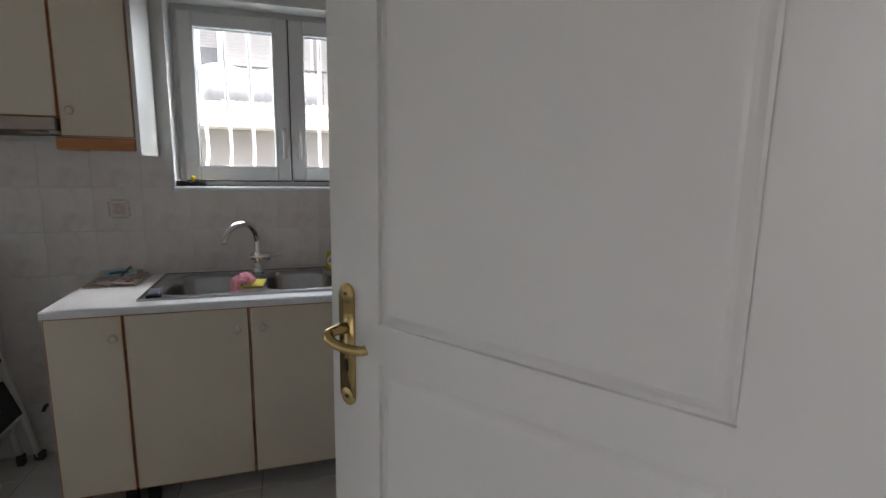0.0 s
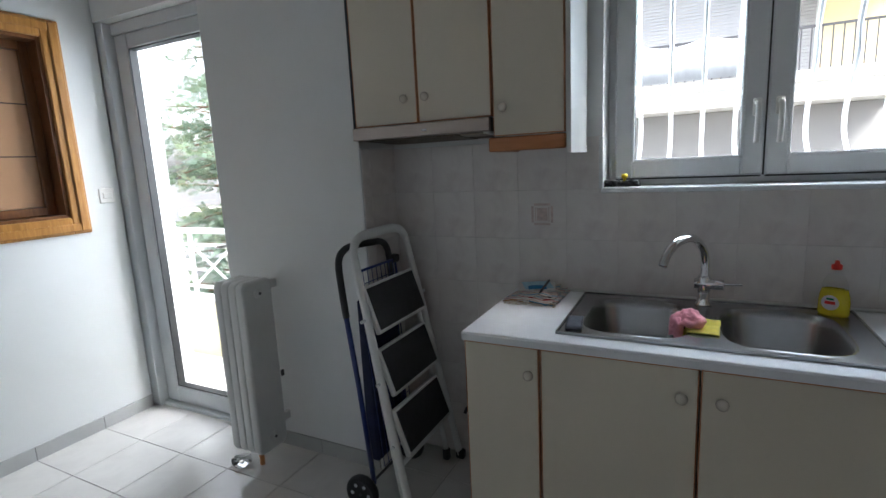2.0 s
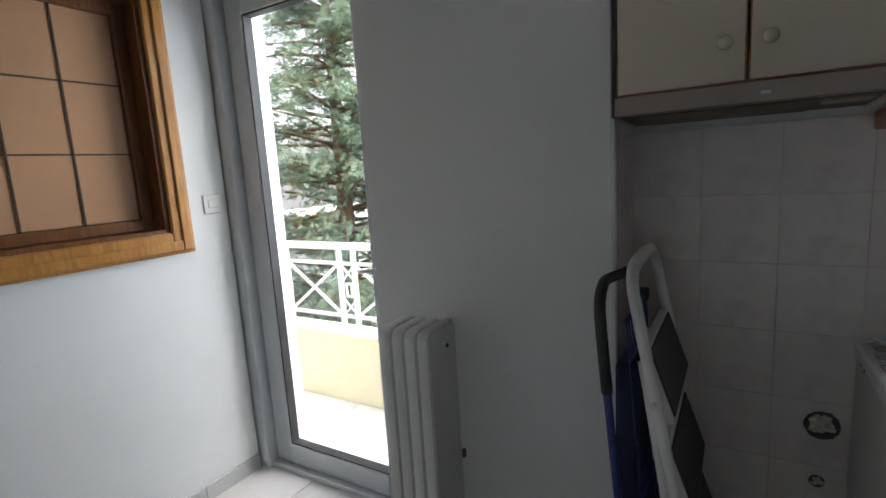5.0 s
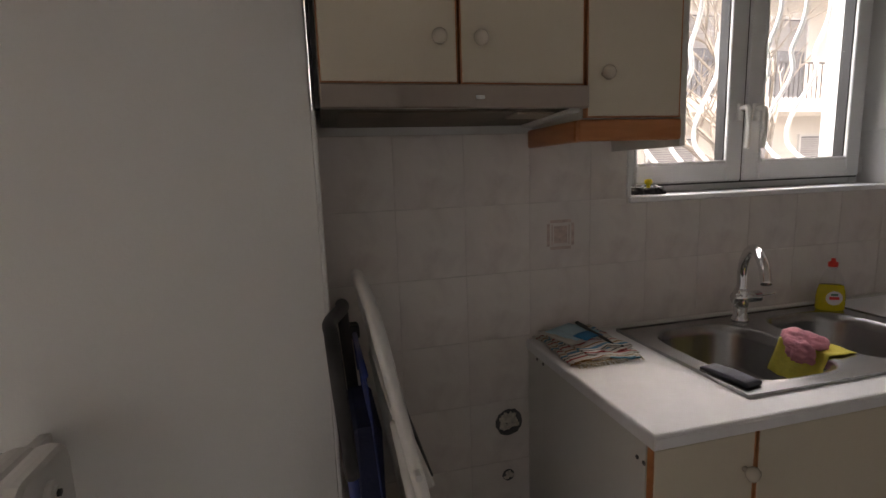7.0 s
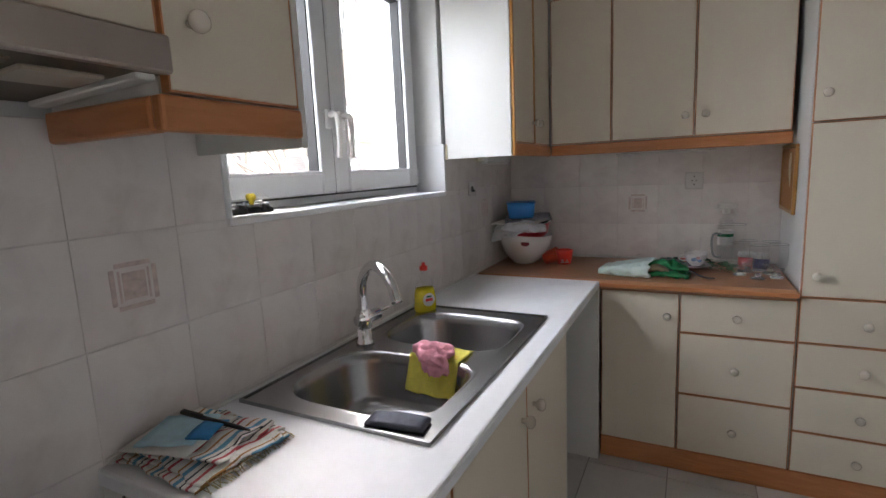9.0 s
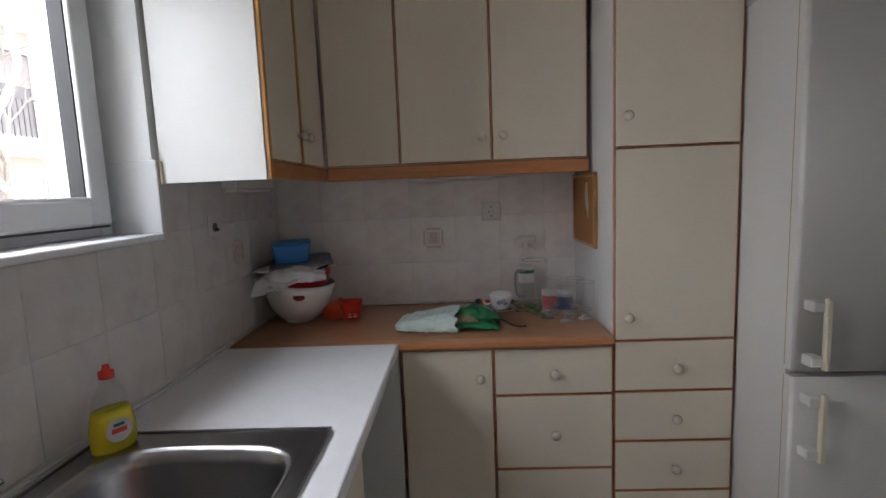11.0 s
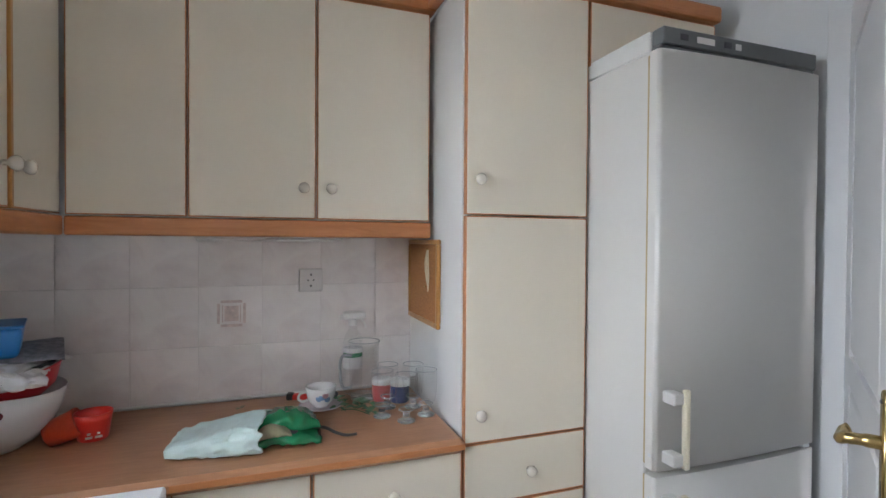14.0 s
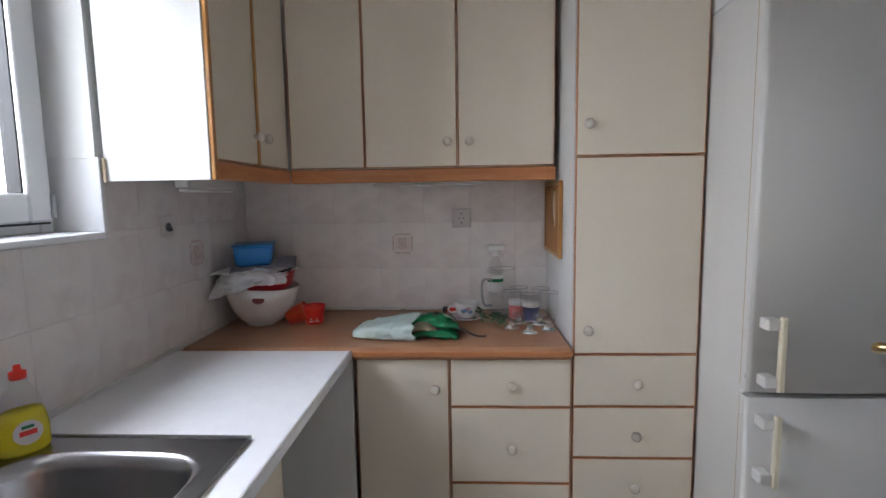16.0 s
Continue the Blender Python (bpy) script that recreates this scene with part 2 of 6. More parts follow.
leaf_l.new(leaf_n["Principled BSDF"].outputs[0], leaf_mix.inputs[1]), leaf_l.new(through_leaf.outputs[0], leaf_mix.inputs[2])
leaf_l.new(leaf_mix.outputs[0], leaf_n["Material Output"].inputs[0])
DRY_NEEDLES = material("dry_needles", (0.24, 0.12, 0.06), 0.8, vary=0.2, scale=2)
# Bark of the far tree, paled so that its colour carries the haze.
HAZE_BARK = material("bark_with_painted_haze", (0.42, 0.39, 0.35), 0.9, vary=0.25, scale=12)
BARK = material("brown_bark", (0.13, 0.085, 0.055), 0.9, vary=0.3, scale=12, bump=0.8, bump_scale=30)
GLASS = pane_glass("window_glass", (0.99, 1, 0.995), 0.12)
def clear_glass(name, tint, gloss):
    """Thin clear glass: see-through, with more gloss where it is seen edge-on."""
    m = bpy.data.materials.new(name)
    n, l = nodes_of(m)
    n.remove(n["Principled BSDF"])
    clear, shine, mix, edge, steep, weak = (n.new("ShaderNodeBsdfTransparent"), n.new("ShaderNodeBsdfGlossy"), n.new("ShaderNodeMixShader"), n.new("ShaderNodeLayerWeight"), n.new("ShaderNodeMath"), n.new("ShaderNodeMath"))
    clear.inputs[0].default_value = (*tint, 1)
    shine.inputs["Roughness"].default_value = 0.03
    edge.inputs["Blend"].default_value = 0.5
    steep.operation, weak.operation = "POWER", "MULTIPLY_ADD"
    steep.inputs[1].default_value = 3.5
    weak.inputs[1].default_value, weak.inputs[2].default_value = gloss, 0.025
    l.new(edge.outputs["Facing"], steep.inputs[0]), l.new(steep.outputs[0], weak.inputs[0])
    l.new(weak.outputs[0], mix.inputs[0]), l.new(clear.outputs[0], mix.inputs[1]), l.new(shine.outputs[0], mix.inputs[2])
    l.new(mix.outputs[0], n["Material Output"].inputs[0])
    return m


GOBLET_GLASS = clear_glass("solid_clear_glass", (0.985, 0.988, 0.987), 0.45)
# Pale colour paints in the glint on rims, rings and the jug handle.
GLASS_GLINT = material("painted_glass_glint", (0.62, 0.65, 0.65), 0.08, vary=0.02)
GLASS_GLINT.node_tree.nodes["Principled BSDF"].inputs["Transmission Weight"].default_value = 0.5
THICK_GLASS = material("thick_clear_glass", (0.95, 0.97, 0.96), 0.02, vary=0.0)
THICK_GLASS.node_tree.nodes["Principled BSDF"].inputs["Transmission Weight"].default_value = 0.9
BOTTLE = clear_glass("clear_bottle_plastic", (0.975, 0.98, 0.978), 0.5)
AMBER = material("amber_obscure_glass", (0.76, 0.45, 0.26), 0.12, vary=0.05, scale=3, bump=0.05, bump_scale=30)
AMBER.node_tree.nodes["Principled BSDF"].inputs["Transmission Weight"].default_value = 0.35
MUNTIN = material("dark_muntin", (0.06, 0.035, 0.02), 0.5, vary=0.1)


# ---- mesh helpers ----
ORIGIN = {}


def thing(name, base, label, category, group="", kind=""):
    ob = new(name)
    ob.empty_display_size = 0.05
    ob.location = base
    ORIGIN[ob] = Vector(base)
    return tagged(ob, label, category, group, kind)


def mesh_of(bm, mat, name, smooth=False):
    me = bpy.data.meshes.new(name)
    bmesh.ops.recalc_face_normals(bm, faces=bm.faces)
    bm.to_mesh(me)
    bm.free()
    me.materials.append(mat)
    if smooth:
        me.polygons.foreach_set("use_smooth", [True] * len(me.polygons))
    return me


def part(name, bm, mat, parent=None, label="", smooth=False):
    ob = new(name, mesh_of(bm, mat, name, smooth))
    if parent is not None:
        ob.parent = parent
        if parent in ORIGIN:
            ob.matrix_parent_inverse = Matrix.Translation(-ORIGIN[parent])
    if label:
        ob["label"] = label
    return ob


def setting(name, bm, mat, label, category, smooth=False):
    return tagged(part(name, bm, mat, None, "", smooth), label, category, "", "structure")


def add_box(bm, x0, x1, y0, y1, z0, z1, bev=0.0, seg=1):
    r = bmesh.ops.create_cube(bm, size=1.0, matrix=Matrix.Translation(((x0 + x1) / 2, (y0 + y1) / 2, (z0 + z1) / 2)) @ Matrix.Diagonal((abs(x1 - x0), abs(y1 - y0), abs(z1 - z0), 1)))
    if bev:
        edges = list({e for v in r["verts"] for e in v.link_edges})
        bmesh.ops.bevel(bm, geom=edges, offset=bev, segments=seg, affect="EDGES", profile=0.5)
    return bm


def box(x0, x1, y0, y1, z0, z1, bev=0.0, seg=1):
    return add_box(bmesh.new(), x0, x1, y0, y1, z0, z1, bev, seg)


def boxes(rows, bev=0.0):
    bm = bmesh.new()
    for r in rows:
        add_box(bm, *r, bev)
    return bm


def add_lathe(bm, profile, m=Matrix(), steps=20, open_top=False):
    rings = []
    for r, z in profile:
        rings.append([bm.verts.new(m @ Vector((r * math.cos(2 * math.pi * k / steps), r * math.sin(2 * math.pi * k / steps), z))) for k in range(steps)])
    for a, b in zip(rings, rings[1:]):
        for k in range(steps):
            bm.faces.new((a[k], a[(k + 1) % steps], b[(k + 1) % steps], b[k]))
    for ring in (rings[0],) if open_top else (rings[0], rings[-1]):
        try:
            bm.faces.new(ring)
        except ValueError:
            pass
    return bm


def lathe(profile, m=Matrix(), steps=20, open_top=False):
    return add_lathe(bmesh.new(), profile, m, steps, open_top)


def smooth_line(points, n=6):
    out = []
    p = [Vector(q) for q in points]
    for i in range(len(p) - 1):
        a, b, c, d = p[max(i - 1, 0)], p[i], p[i + 1], p[min(i + 2, len(p) - 1)]
        for k in range(n):
            t = k / n
            out.append(0.5 * (2 * b + (c - a) * t + (2 * a - 5 * b + 4 * c - d) * t * t + (3 * b - a - 3 * c + d) * t ** 3))
    return out + [p[-1]]


def add_tube(bm, points, r, sides=8, flat=1.0):
    p = [Vector(q) for q in points]
    radii = r if isinstance(r, (list, tuple)) else [r] * len(p)
    rings, up = [], None
    for i, q in enumerate(p):
        way = (p[min(i + 1, len(p) - 1)] - p[max(i - 1, 0)]).normalized()
        side = way.cross(up) if up is not None else way.cross(Vector((0, 0, 1)) if abs(way.z) < 0.9 else Vector((1, 0, 0)))
        side.normalize()
        up = side.cross(way)
        rings.append([bm.verts.new(q + radii[i] * (math.cos(2 * math.pi * k / sides) * side + flat * math.sin(2 * math.pi * k / sides) * up)) for k in range(sides)])
    for a, b in zip(rings, rings[1:]):
        for k in range(sides):
            bm.faces.new((a[k], a[(k + 1) % sides], b[(k + 1) % sides], b[k]))
    bm.faces.new(rings[0][::-1]), bm.faces.new(rings[-1])
    return bm


def tube(points, r, sides=8, flat=1.0):
    return add_tube(bmesh.new(), points, r, sides, flat)


def turned(bm, m):
    bmesh.ops.transform(bm, matrix=m, verts=bm.verts)
    return bm


def sheet(x0, x1, y0, y1, z, thick, nx, ny, lift, turn=0.0):
    """A soft slab: a grid whose height is given by lift(u, v), closed below."""
    bm = bmesh.new()
    m = Matrix.Translation(((x0 + x1) / 2, (y0 + y1) / 2, 0)) @ Matrix.Rotation(radians(turn), 4, "Z") @ Matrix.Translation((-(x0 + x1) / 2, -(y0 + y1) / 2, 0))
    top, low = [], []
    for i in range(nx + 1):
        for j in range(ny + 1):
            uu, vv = i / nx, j / ny
            p = Vector((x0 + (x1 - x0) * uu, y0 + (y1 - y0) * vv, 0))
            h = lift(uu, vv)
            top.append(bm.verts.new(m @ (p + Vector((0, 0, z + h + thick)))))
            low.append(bm.verts.new(m @ (p + Vector((0, 0, z + h)))))
    idx = lambda i, j: i * (ny + 1) + j  # noqa: E731
    for i in range(nx):
        for j in range(ny):
            q = (idx(i, j), idx(i + 1, j), idx(i + 1, j + 1), idx(i, j + 1))
            bm.faces.new([top[k] for k in q]), bm.faces.new([low[k] for k in q[::-1]])
    rim = [idx(i, 0) for i in range(nx)] + [idx(nx, j) for j in range(ny)] + [idx(i, ny) for i in range(nx, 0, -1)] + [idx(0, j) for j in range(ny, 0, -1)]
    for a, b in zip(rim, rim[1:] + rim[:1]):
        bm.faces.new((top[a], low[a], low[b], top[b]))
    return bm


def crumple(x, y, z, sx, sy, sz, seed, rough=0.35, freq=30):
    bm = bmesh.new()
    bmesh.ops.create_icosphere(bm, subdivisions=4, radius=1.0)
    for v in bm.verts:
        d = v.co.copy()
        k = 1 + rough * noise.noise(Vector((d.x * sx, d.y * sy, d.z * sz)) * freq + Vector((seed, 0, 0))) + 0.4 * rough * noise.noise(Vector((d.x * sx, d.y * sy, d.z * sz)) * freq * 2.6 + Vector((seed, 5, 0)))
        v.co = Vector((x + d.x * sx * k, y + d.y * sy * k, z + max(d.z, -0.55) * sz * k))
        v.co.z = max(v.co.z, z - 0.55 * sz)
    return bm


def rumple(bm, size, freq, seed, floor_z=None, ridge=True):
    """Creases: pushes the surface in and out along its normals by a folded noise."""
    bmesh.ops.recalc_face_normals(bm, faces=bm.faces)
    bm.normal_update()
    moves = []
    for v in bm.verts:
        p = v.co * freq + Vector((seed, seed * 0.7, 0))
        k = noise.noise(p)
        k = (0.5 - abs(k) * 2.0) if ridge else k
        k += 0.35 * noise.noise(p * 2.7)
        moves.append(v.normal * (size * k))
    for v, d in zip(bm.verts, moves):
        v.co += d
        if floor_z is not None:
            v.co.z = max(v.co.z, floor_z)
    return bm


def ragged(bm, size, freq, seed):
    """Shifts a lying cloth sideways by noise, so that its outline is uneven."""
    for v in bm.verts:
        p = Vector((v.co.x * freq, v.co.y * freq, seed))
        v.co += Vector((noise.noise(p), noise.noise(p + Vector((9, 4, 0))), 0)) * size
    return bm


# ---- structure: walls, floor, ceiling ----
NY, EX, WX, SY, PY = 2.906, 1.792, -2.83, 0.53, 2.63   # inner faces: north, east, west, south, pillar
CZ = 2.70
WIN = (-0.195, 0.92, 1.262, 2.13)      # window hole: x0, x1, z0, z1
BAL = (-2.83, -2.0, 0.0, 2.235)         # balcony door hole
PASS = (1.44, 2.365, 1.20, 2.115)      # serving hatch hole: y0, y1, z0, z1
DOORWAY = (0.0, 0.885, 2.06)

wall_north = setting("wall_north", boxes([(-1.131, WIN[0], NY, 3.20, 0, CZ), (WIN[1], 2.0, NY, 3.20, 0, CZ), (WIN[0], WIN[1], NY, 3.20, 0, WIN[2] - 0.012), (WIN[0], WIN[1], NY, 3.20, WIN[3], CZ)]), PAINT, "white painted kitchen wall with a tiled lower part", "wall")
wall_east = setting("wall_east", boxes([(EX, 2.0, 0.40, NY, 0, CZ)]), PAINT, "white painted kitchen wall behind cabinets and fridge", "wall")
wall_balcony = setting("wall_balcony", box(BAL[1], -1.1355, PY, 3.12, 0, CZ, 0.004), PAINT, "white painted wall between balcony door and kitchen recess", "wall")
part("lintel", box(-3.03, BAL[1] - 0.001, PY, 2.88, BAL[3], CZ, 0.002), PAINT, wall_balcony)
part("jamb", boxes([(-3.03, WX - 0.03, 2.64, 2.80, 0, BAL[3] - 0.002)], 0.002), PAINT, wall_balcony)
part("outer_reveal", box(-3.03, -2.795, 2.81, 2.925, -0.03, BAL[3] - 0.002, 0.002), PAINT, wall_balcony)
wall_west = setting("wall_west", boxes([(-3.03, WX, 0.40, PASS[0], 0, CZ), (-3.03, WX, PASS[1], 2.636, 0, CZ), (-3.03, WX, PASS[0], PASS[1], 0, PASS[2]), (-3.03, WX, PASS[0], PASS[1], PASS[3], CZ)]), PAINT, "white painted wall with a serving hatch", "wall")
wall_south = setting("wall_south", boxes([(-3.03, DOORWAY[0], 0.40, SY, 0, CZ), (DOORWAY[1], EX, 0.40, SY, 0, CZ), (DOORWAY[0], DOORWAY[1], 0.40, SY, DOORWAY[2], CZ)]), PAINT, "white painted wall with the kitchen doorway", "wall")
# The opening in the unseen west hall wall is added for the fill lamp.
wall_hall = setting("wall_hall", boxes([(-0.62, -0.5, -1.5, -1.35, 0, CZ), (-0.62, -0.5, -0.35, 0.40, 0, CZ), (-0.62, -0.5, -1.35, -0.35, 0, 0.9), (-0.62, -0.5, -1.35, -0.35, 2.15, CZ), (1.36, 1.48, -1.5, 0.40, 0, CZ), (-0.62, 1.48, -1.62, -1.5, 0, CZ)]), PAINT, "plain white hallway walls outside the kitchen door", "wall")
wall_next_room = setting("wall_next_room", boxes([(-5.1, -5.0, 0.40, 2.80, 0, CZ), (-5.1, -3.03, 0.30, 0.40, 0, CZ), (-5.1, -3.03, 2.80, 2.90, 0, CZ)]), PAINT, "plain white walls of the room behind the hatch", "wall")
ceiling = setting("ceiling", boxes([(-3.03, 2.0, 0.40, 3.12, CZ, CZ + 0.2), (-0.62, 1.48, -1.62, 0.40, CZ, CZ + 0.2), (-5.1, -3.03, 0.30, 2.90, CZ, CZ + 0.2)]), CEIL, "plain white ceiling", "ceiling")
floor = setting("floor", boxes([(-3.03, 2.0, 0.40, 2.84, -0.2, -0.004), (-2.0, 2.0, 2.84, 3.12, -0.2, -0.004), (-0.62, 1.48, -1.62, 0.40, -0.2, -0.004), (-5.1, -3.03, 0.30, 2.90, -0.2, -0.004)]), FLOOR_GROUT, "pale ceramic tiled floor with grey joints", "floor")
grout_north = part("grout", boxes([(-1.131, WIN[0], 2.8975, NY, 0, 1.467), (WIN[1], EX, 2.8975, NY, 0, 1.467), (WIN[0], WIN[1], 2.8975, NY, 0, WIN[2] - 0.012)]), GROUT, wall_north)
part("grout", box(1.7835, EX, 1.56, 2.8995, 0.0, 1.467), GROUT, wall_east)
part("grout", box(-1.1355, -1.1292, PY + 0.01, 2.8995, 0, 1.467), GROUT, wall_balcony)
part("corner_trim", box(-1.1375, -1.128, PY - 0.003, PY + 0.008, 0, 1.50, 0.002), PVC, wall_balcony, "white plastic tile edge trim")
part("sill", box(WIN[0] - 0.003, WIN[1] + 0.003, 2.893, 3.10, WIN[2] - 0.012, WIN[2] + 0.006, 0.003), WHITE_TOP, wall_north, "narrow white window sill")
part("reveal_trim", box(WIN[0] - 0.012, WIN[0] + 0.004, 2.8935, 3.03, WIN[2] + 0.006, 1.465, 0.002), PVC, wall_north, "pale tile edge beside window")
part("reveal_trim", box(WIN[1] - 0.004, WIN[1] + 0.012, 2.8935, 3.03, WIN[2] + 0.006, 1.465, 0.002), PVC, wall_north, "pale tile edge beside window")


# ---- doors and windows ----
def frame_bars(x0, x1, y0, y1, z0, z1, w, bev=0.004):
    """Four bars round an opening in the plane y."""
    return boxes([(x0, x0 + w, y0, y1, z0, z1), (x1 - w, x1, y0, y1, z0, z1), (x0 + w, x1 - w, y0, y1, z0, z0 + w), (x0 + w, x1 - w, y0, y1, z1 - w, z1)], bev)


def window_north():
    w = thing("window_1", (0.36, 3.05, WIN[2]), "white plastic double casement kitchen window, closed", "window", "", "structure")
    x0, x1, z0, z1 = WIN[0], WIN[1], WIN[2] + 0.006, WIN[3]
    part("window_frame", frame_bars(x0 + 0.004, x1 - 0.004, 3.032, 3.095, z0, z1, 0.045), PVC, w)
    mid, st = 0.342, 0.068
    for a, b, hx in ((x0 + 0.03, mid - 0.003, mid - 0.030), (mid + 0.003, x1 - 0.03, mid + 0.038)):
        sash = part("sash", frame_bars(a, b, 3.010, 3.065, z0 + 0.03, z1 - 0.03, st, 0.006), PVC, w)
        part("glazing_bead", frame_bars(a + st - 0.006, b - st + 0.006, 3.006, 3.020, z0 + 0.03 + st - 0.006, z1 - 0.03 - st + 0.006, 0.012, 0.003), PVC, sash)
        part("gasket", frame_bars(a + st + 0.0005, b - st - 0.0005, 3.022, 3.060, z0 + 0.0305 + st, z1 - 0.0305 - st, 0.006, 0), GASKET, sash)
        pane = part("pane", box(a + st + 0.002, b - st - 0.002, 3.035, 3.041, z0 + 0.032 + st, z1 - 0.032 - st), GLASS, sash)
        pane.visible_shadow = False
        hz = 1.535
        bm = box(hx - 0.013, hx + 0.013, 2.997, 3.011, hz - 0.03, hz + 0.03, 0.004)
        add_tube(bm, smooth_line([(hx, 3.005, hz + 0.012), (hx, 2.975, hz + 0.012), (hx + 0.001, 2.967, hz - 0.004), (hx + 0.001, 2.965, hz - 0.06), (hx, 2.971, hz - 0.125)]), 0.0095, 8)
        part("handle", bm, SWITCH, sash, "white lever handle", True)
        part("seal", box(a + 0.004, b - 0.004, 3.016, 3.031, z0 + 0.024, z0 + 0.0298), GASKET, sash)
    part("seal", box(mid - 0.003, mid + 0.003, 3.018, 3.060, z0 + 0.03, z1 - 0.03), GASKET, w, "black rubber seal between the sashes")
    for hx in (x0 + 0.012, x1 - 0.012):
        for hz in (z0 + 0.04, z1 - 0.12):
            part("hinge", lathe([(0.007, hz), (0.007, hz + 0.06)], Matrix.Translation((hx, 3.022, 0)), 10), PVC, w)
    return w


window_north()


def balcony_door():
    d = thing("door_2", (-2.42, 2.74, 0), "pale grey aluminium balcony door with a full glass pane, closed", "door", "", "structure")
    x0, x1 = BAL[0] + 0.0, BAL[1]
    part("door_frame", boxes([(x0 - 0.03, x0 + 0.055, 2.645, 2.80, 0.0, 2.232), (x1 - 0.03, x1 - 0.001, 2.70, 2.80, 0.0, 2.232), (x0 + 0.055, x1 - 0.03, 2.69, 2.80, 2.172, 2.232), (x0 + 0.055, x1 - 0.03, 2.67, 2.84, -0.003, 0.022)], 0.004), ALU, d)
    a, b = x0 + 0.057, x1 - 0.032
    leaf = part("leaf", boxes([(a, a + 0.107, 2.70, 2.755, 0.024, 2.17), (b - 0.042, b, 2.70, 2.755, 0.024, 2.17), (a + 0.107, b - 0.042, 2.70, 2.755, 0.024, 0.126), (a + 0.107, b - 0.042, 2.70, 2.755, 2.092, 2.17)], 0.005), ALU, d)
    part("gasket", boxes([(a + 0.1075, a + 0.1135, 2.705, 2.75, 0.1265, 2.0915), (a + 0.1135, b - 0.0425, 2.705, 2.75, 0.1265, 0.1325), (a + 0.1135, b - 0.0425, 2.705, 2.75, 2.0855, 2.0915)]), GASKET, leaf)
    pane = part("pane", box(a + 0.109, b - 0.0425, 2.722, 2.728, 0.128, 2.090), GLASS, leaf)
    pane.visible_shadow = False
    part("handle", tube(smooth_line([(b - 0.02, 2.70, 1.02), (b - 0.02, 2.675, 1.02), (b - 0.024, 2.667, 1.02), (b - 0.075, 2.665, 1.015)]), 0.008), SWITCH, leaf, "white lever handle", True)


balcony_door()


def hatch():
    h = thing("window_2", (-2.83, 1.9, PASS[2]), "varnished wooden serving hatch with amber glass panes", "window", "", "structure")
    y0, y1, z0, z1 = PASS
    o = 0.085
    bm = bmesh.new()
    for a, b, c, d in ((y0 - o, y0 + 0.004, z0 - o, z1 + o), (y1 - 0.004, y1 + o, z0 - o, z1 + o), (y0 + 0.004, y1 - 0.004, z0 - o, z0 + 0.004), (y0 + 0.004, y1 - 0.004, z1 - 0.004, z1 + o)):
        add_box(bm, WX - 0.001, WX + 0.018, a, b, c, d, 0.005)
    for a, b, c, d in ((y0 - o + 0.012, y0 - 0.03, z0 - o + 0.012, z1 + o - 0.012), (y1 + 0.03, y1 + o - 0.012, z0 - o + 0.012, z1 + o - 0.012), (y0 - 0.03, y1 + 0.03, z0 - o + 0.012, z0 - 0.03), (y0 - 0.03, y1 + 0.03, z1 + 0.03, z1 + o - 0.012)):
        add_box(bm, WX + 0.016, WX + 0.028, a, b, c, d, 0.005)
    part("architrave", bm, OAK, h)
    part("lining", boxes([(-3.03, WX, y0 + 0.001, y0 + 0.02, z0, z1), (-3.03, WX, y1 - 0.02, y1 - 0.001, z0, z1), (-3.03, WX, y0 + 0.02, y1 - 0.02, z0 + 0.001, z0 + 0.02), (-3.03, WX, y0 + 0.02, y1 - 0.02, z1 - 0.02, z1 - 0.001)]), OAK_DARK, h, "dark stained wooden lining")
    s = 0.045
    a, b, c, d = y0 + 0.021, y1 - 0.021, z0 + 0.021, z1 - 0.021
    sash = part("sash", boxes([(-2.945, -2.905, a, a + s, c, d), (-2.945, -2.905, b - s, b, c, d), (-2.945, -2.905, a + s, b - s, c, c + s), (-2.945, -2.905, a + s, b - s, d - s, d)], 0.004), OAK_DARK, h)
    a, b, c, d = a + s, b - s, c + s, d - s
    ny, nz = 4, 3
    for i in range(ny):
        for k in range(nz):
            part("pane", box(-2.932, -2.924, a + (b - a) * i / ny + 0.002, a + (b - a) * (i + 1) / ny - 0.002, c + (d - c) * k / nz + 0.002, c + (d - c) * (k + 1) / nz - 0.002), AMBER, sash)
    rows = [(-2.936, -2.919, a + (b - a) * i / ny - 0.003, a + (b - a) * i / ny + 0.003, c, d) for i in range(1, ny)]
    rows += [(-2.935, -2.920, a, b, c + (d - c) * k / nz - 0.003, c + (d - c) * k / nz + 0.003) for k in range(1, nz)]
    part("muntin", boxes(rows), MUNTIN, sash, "thin dark lead strips")


hatch()


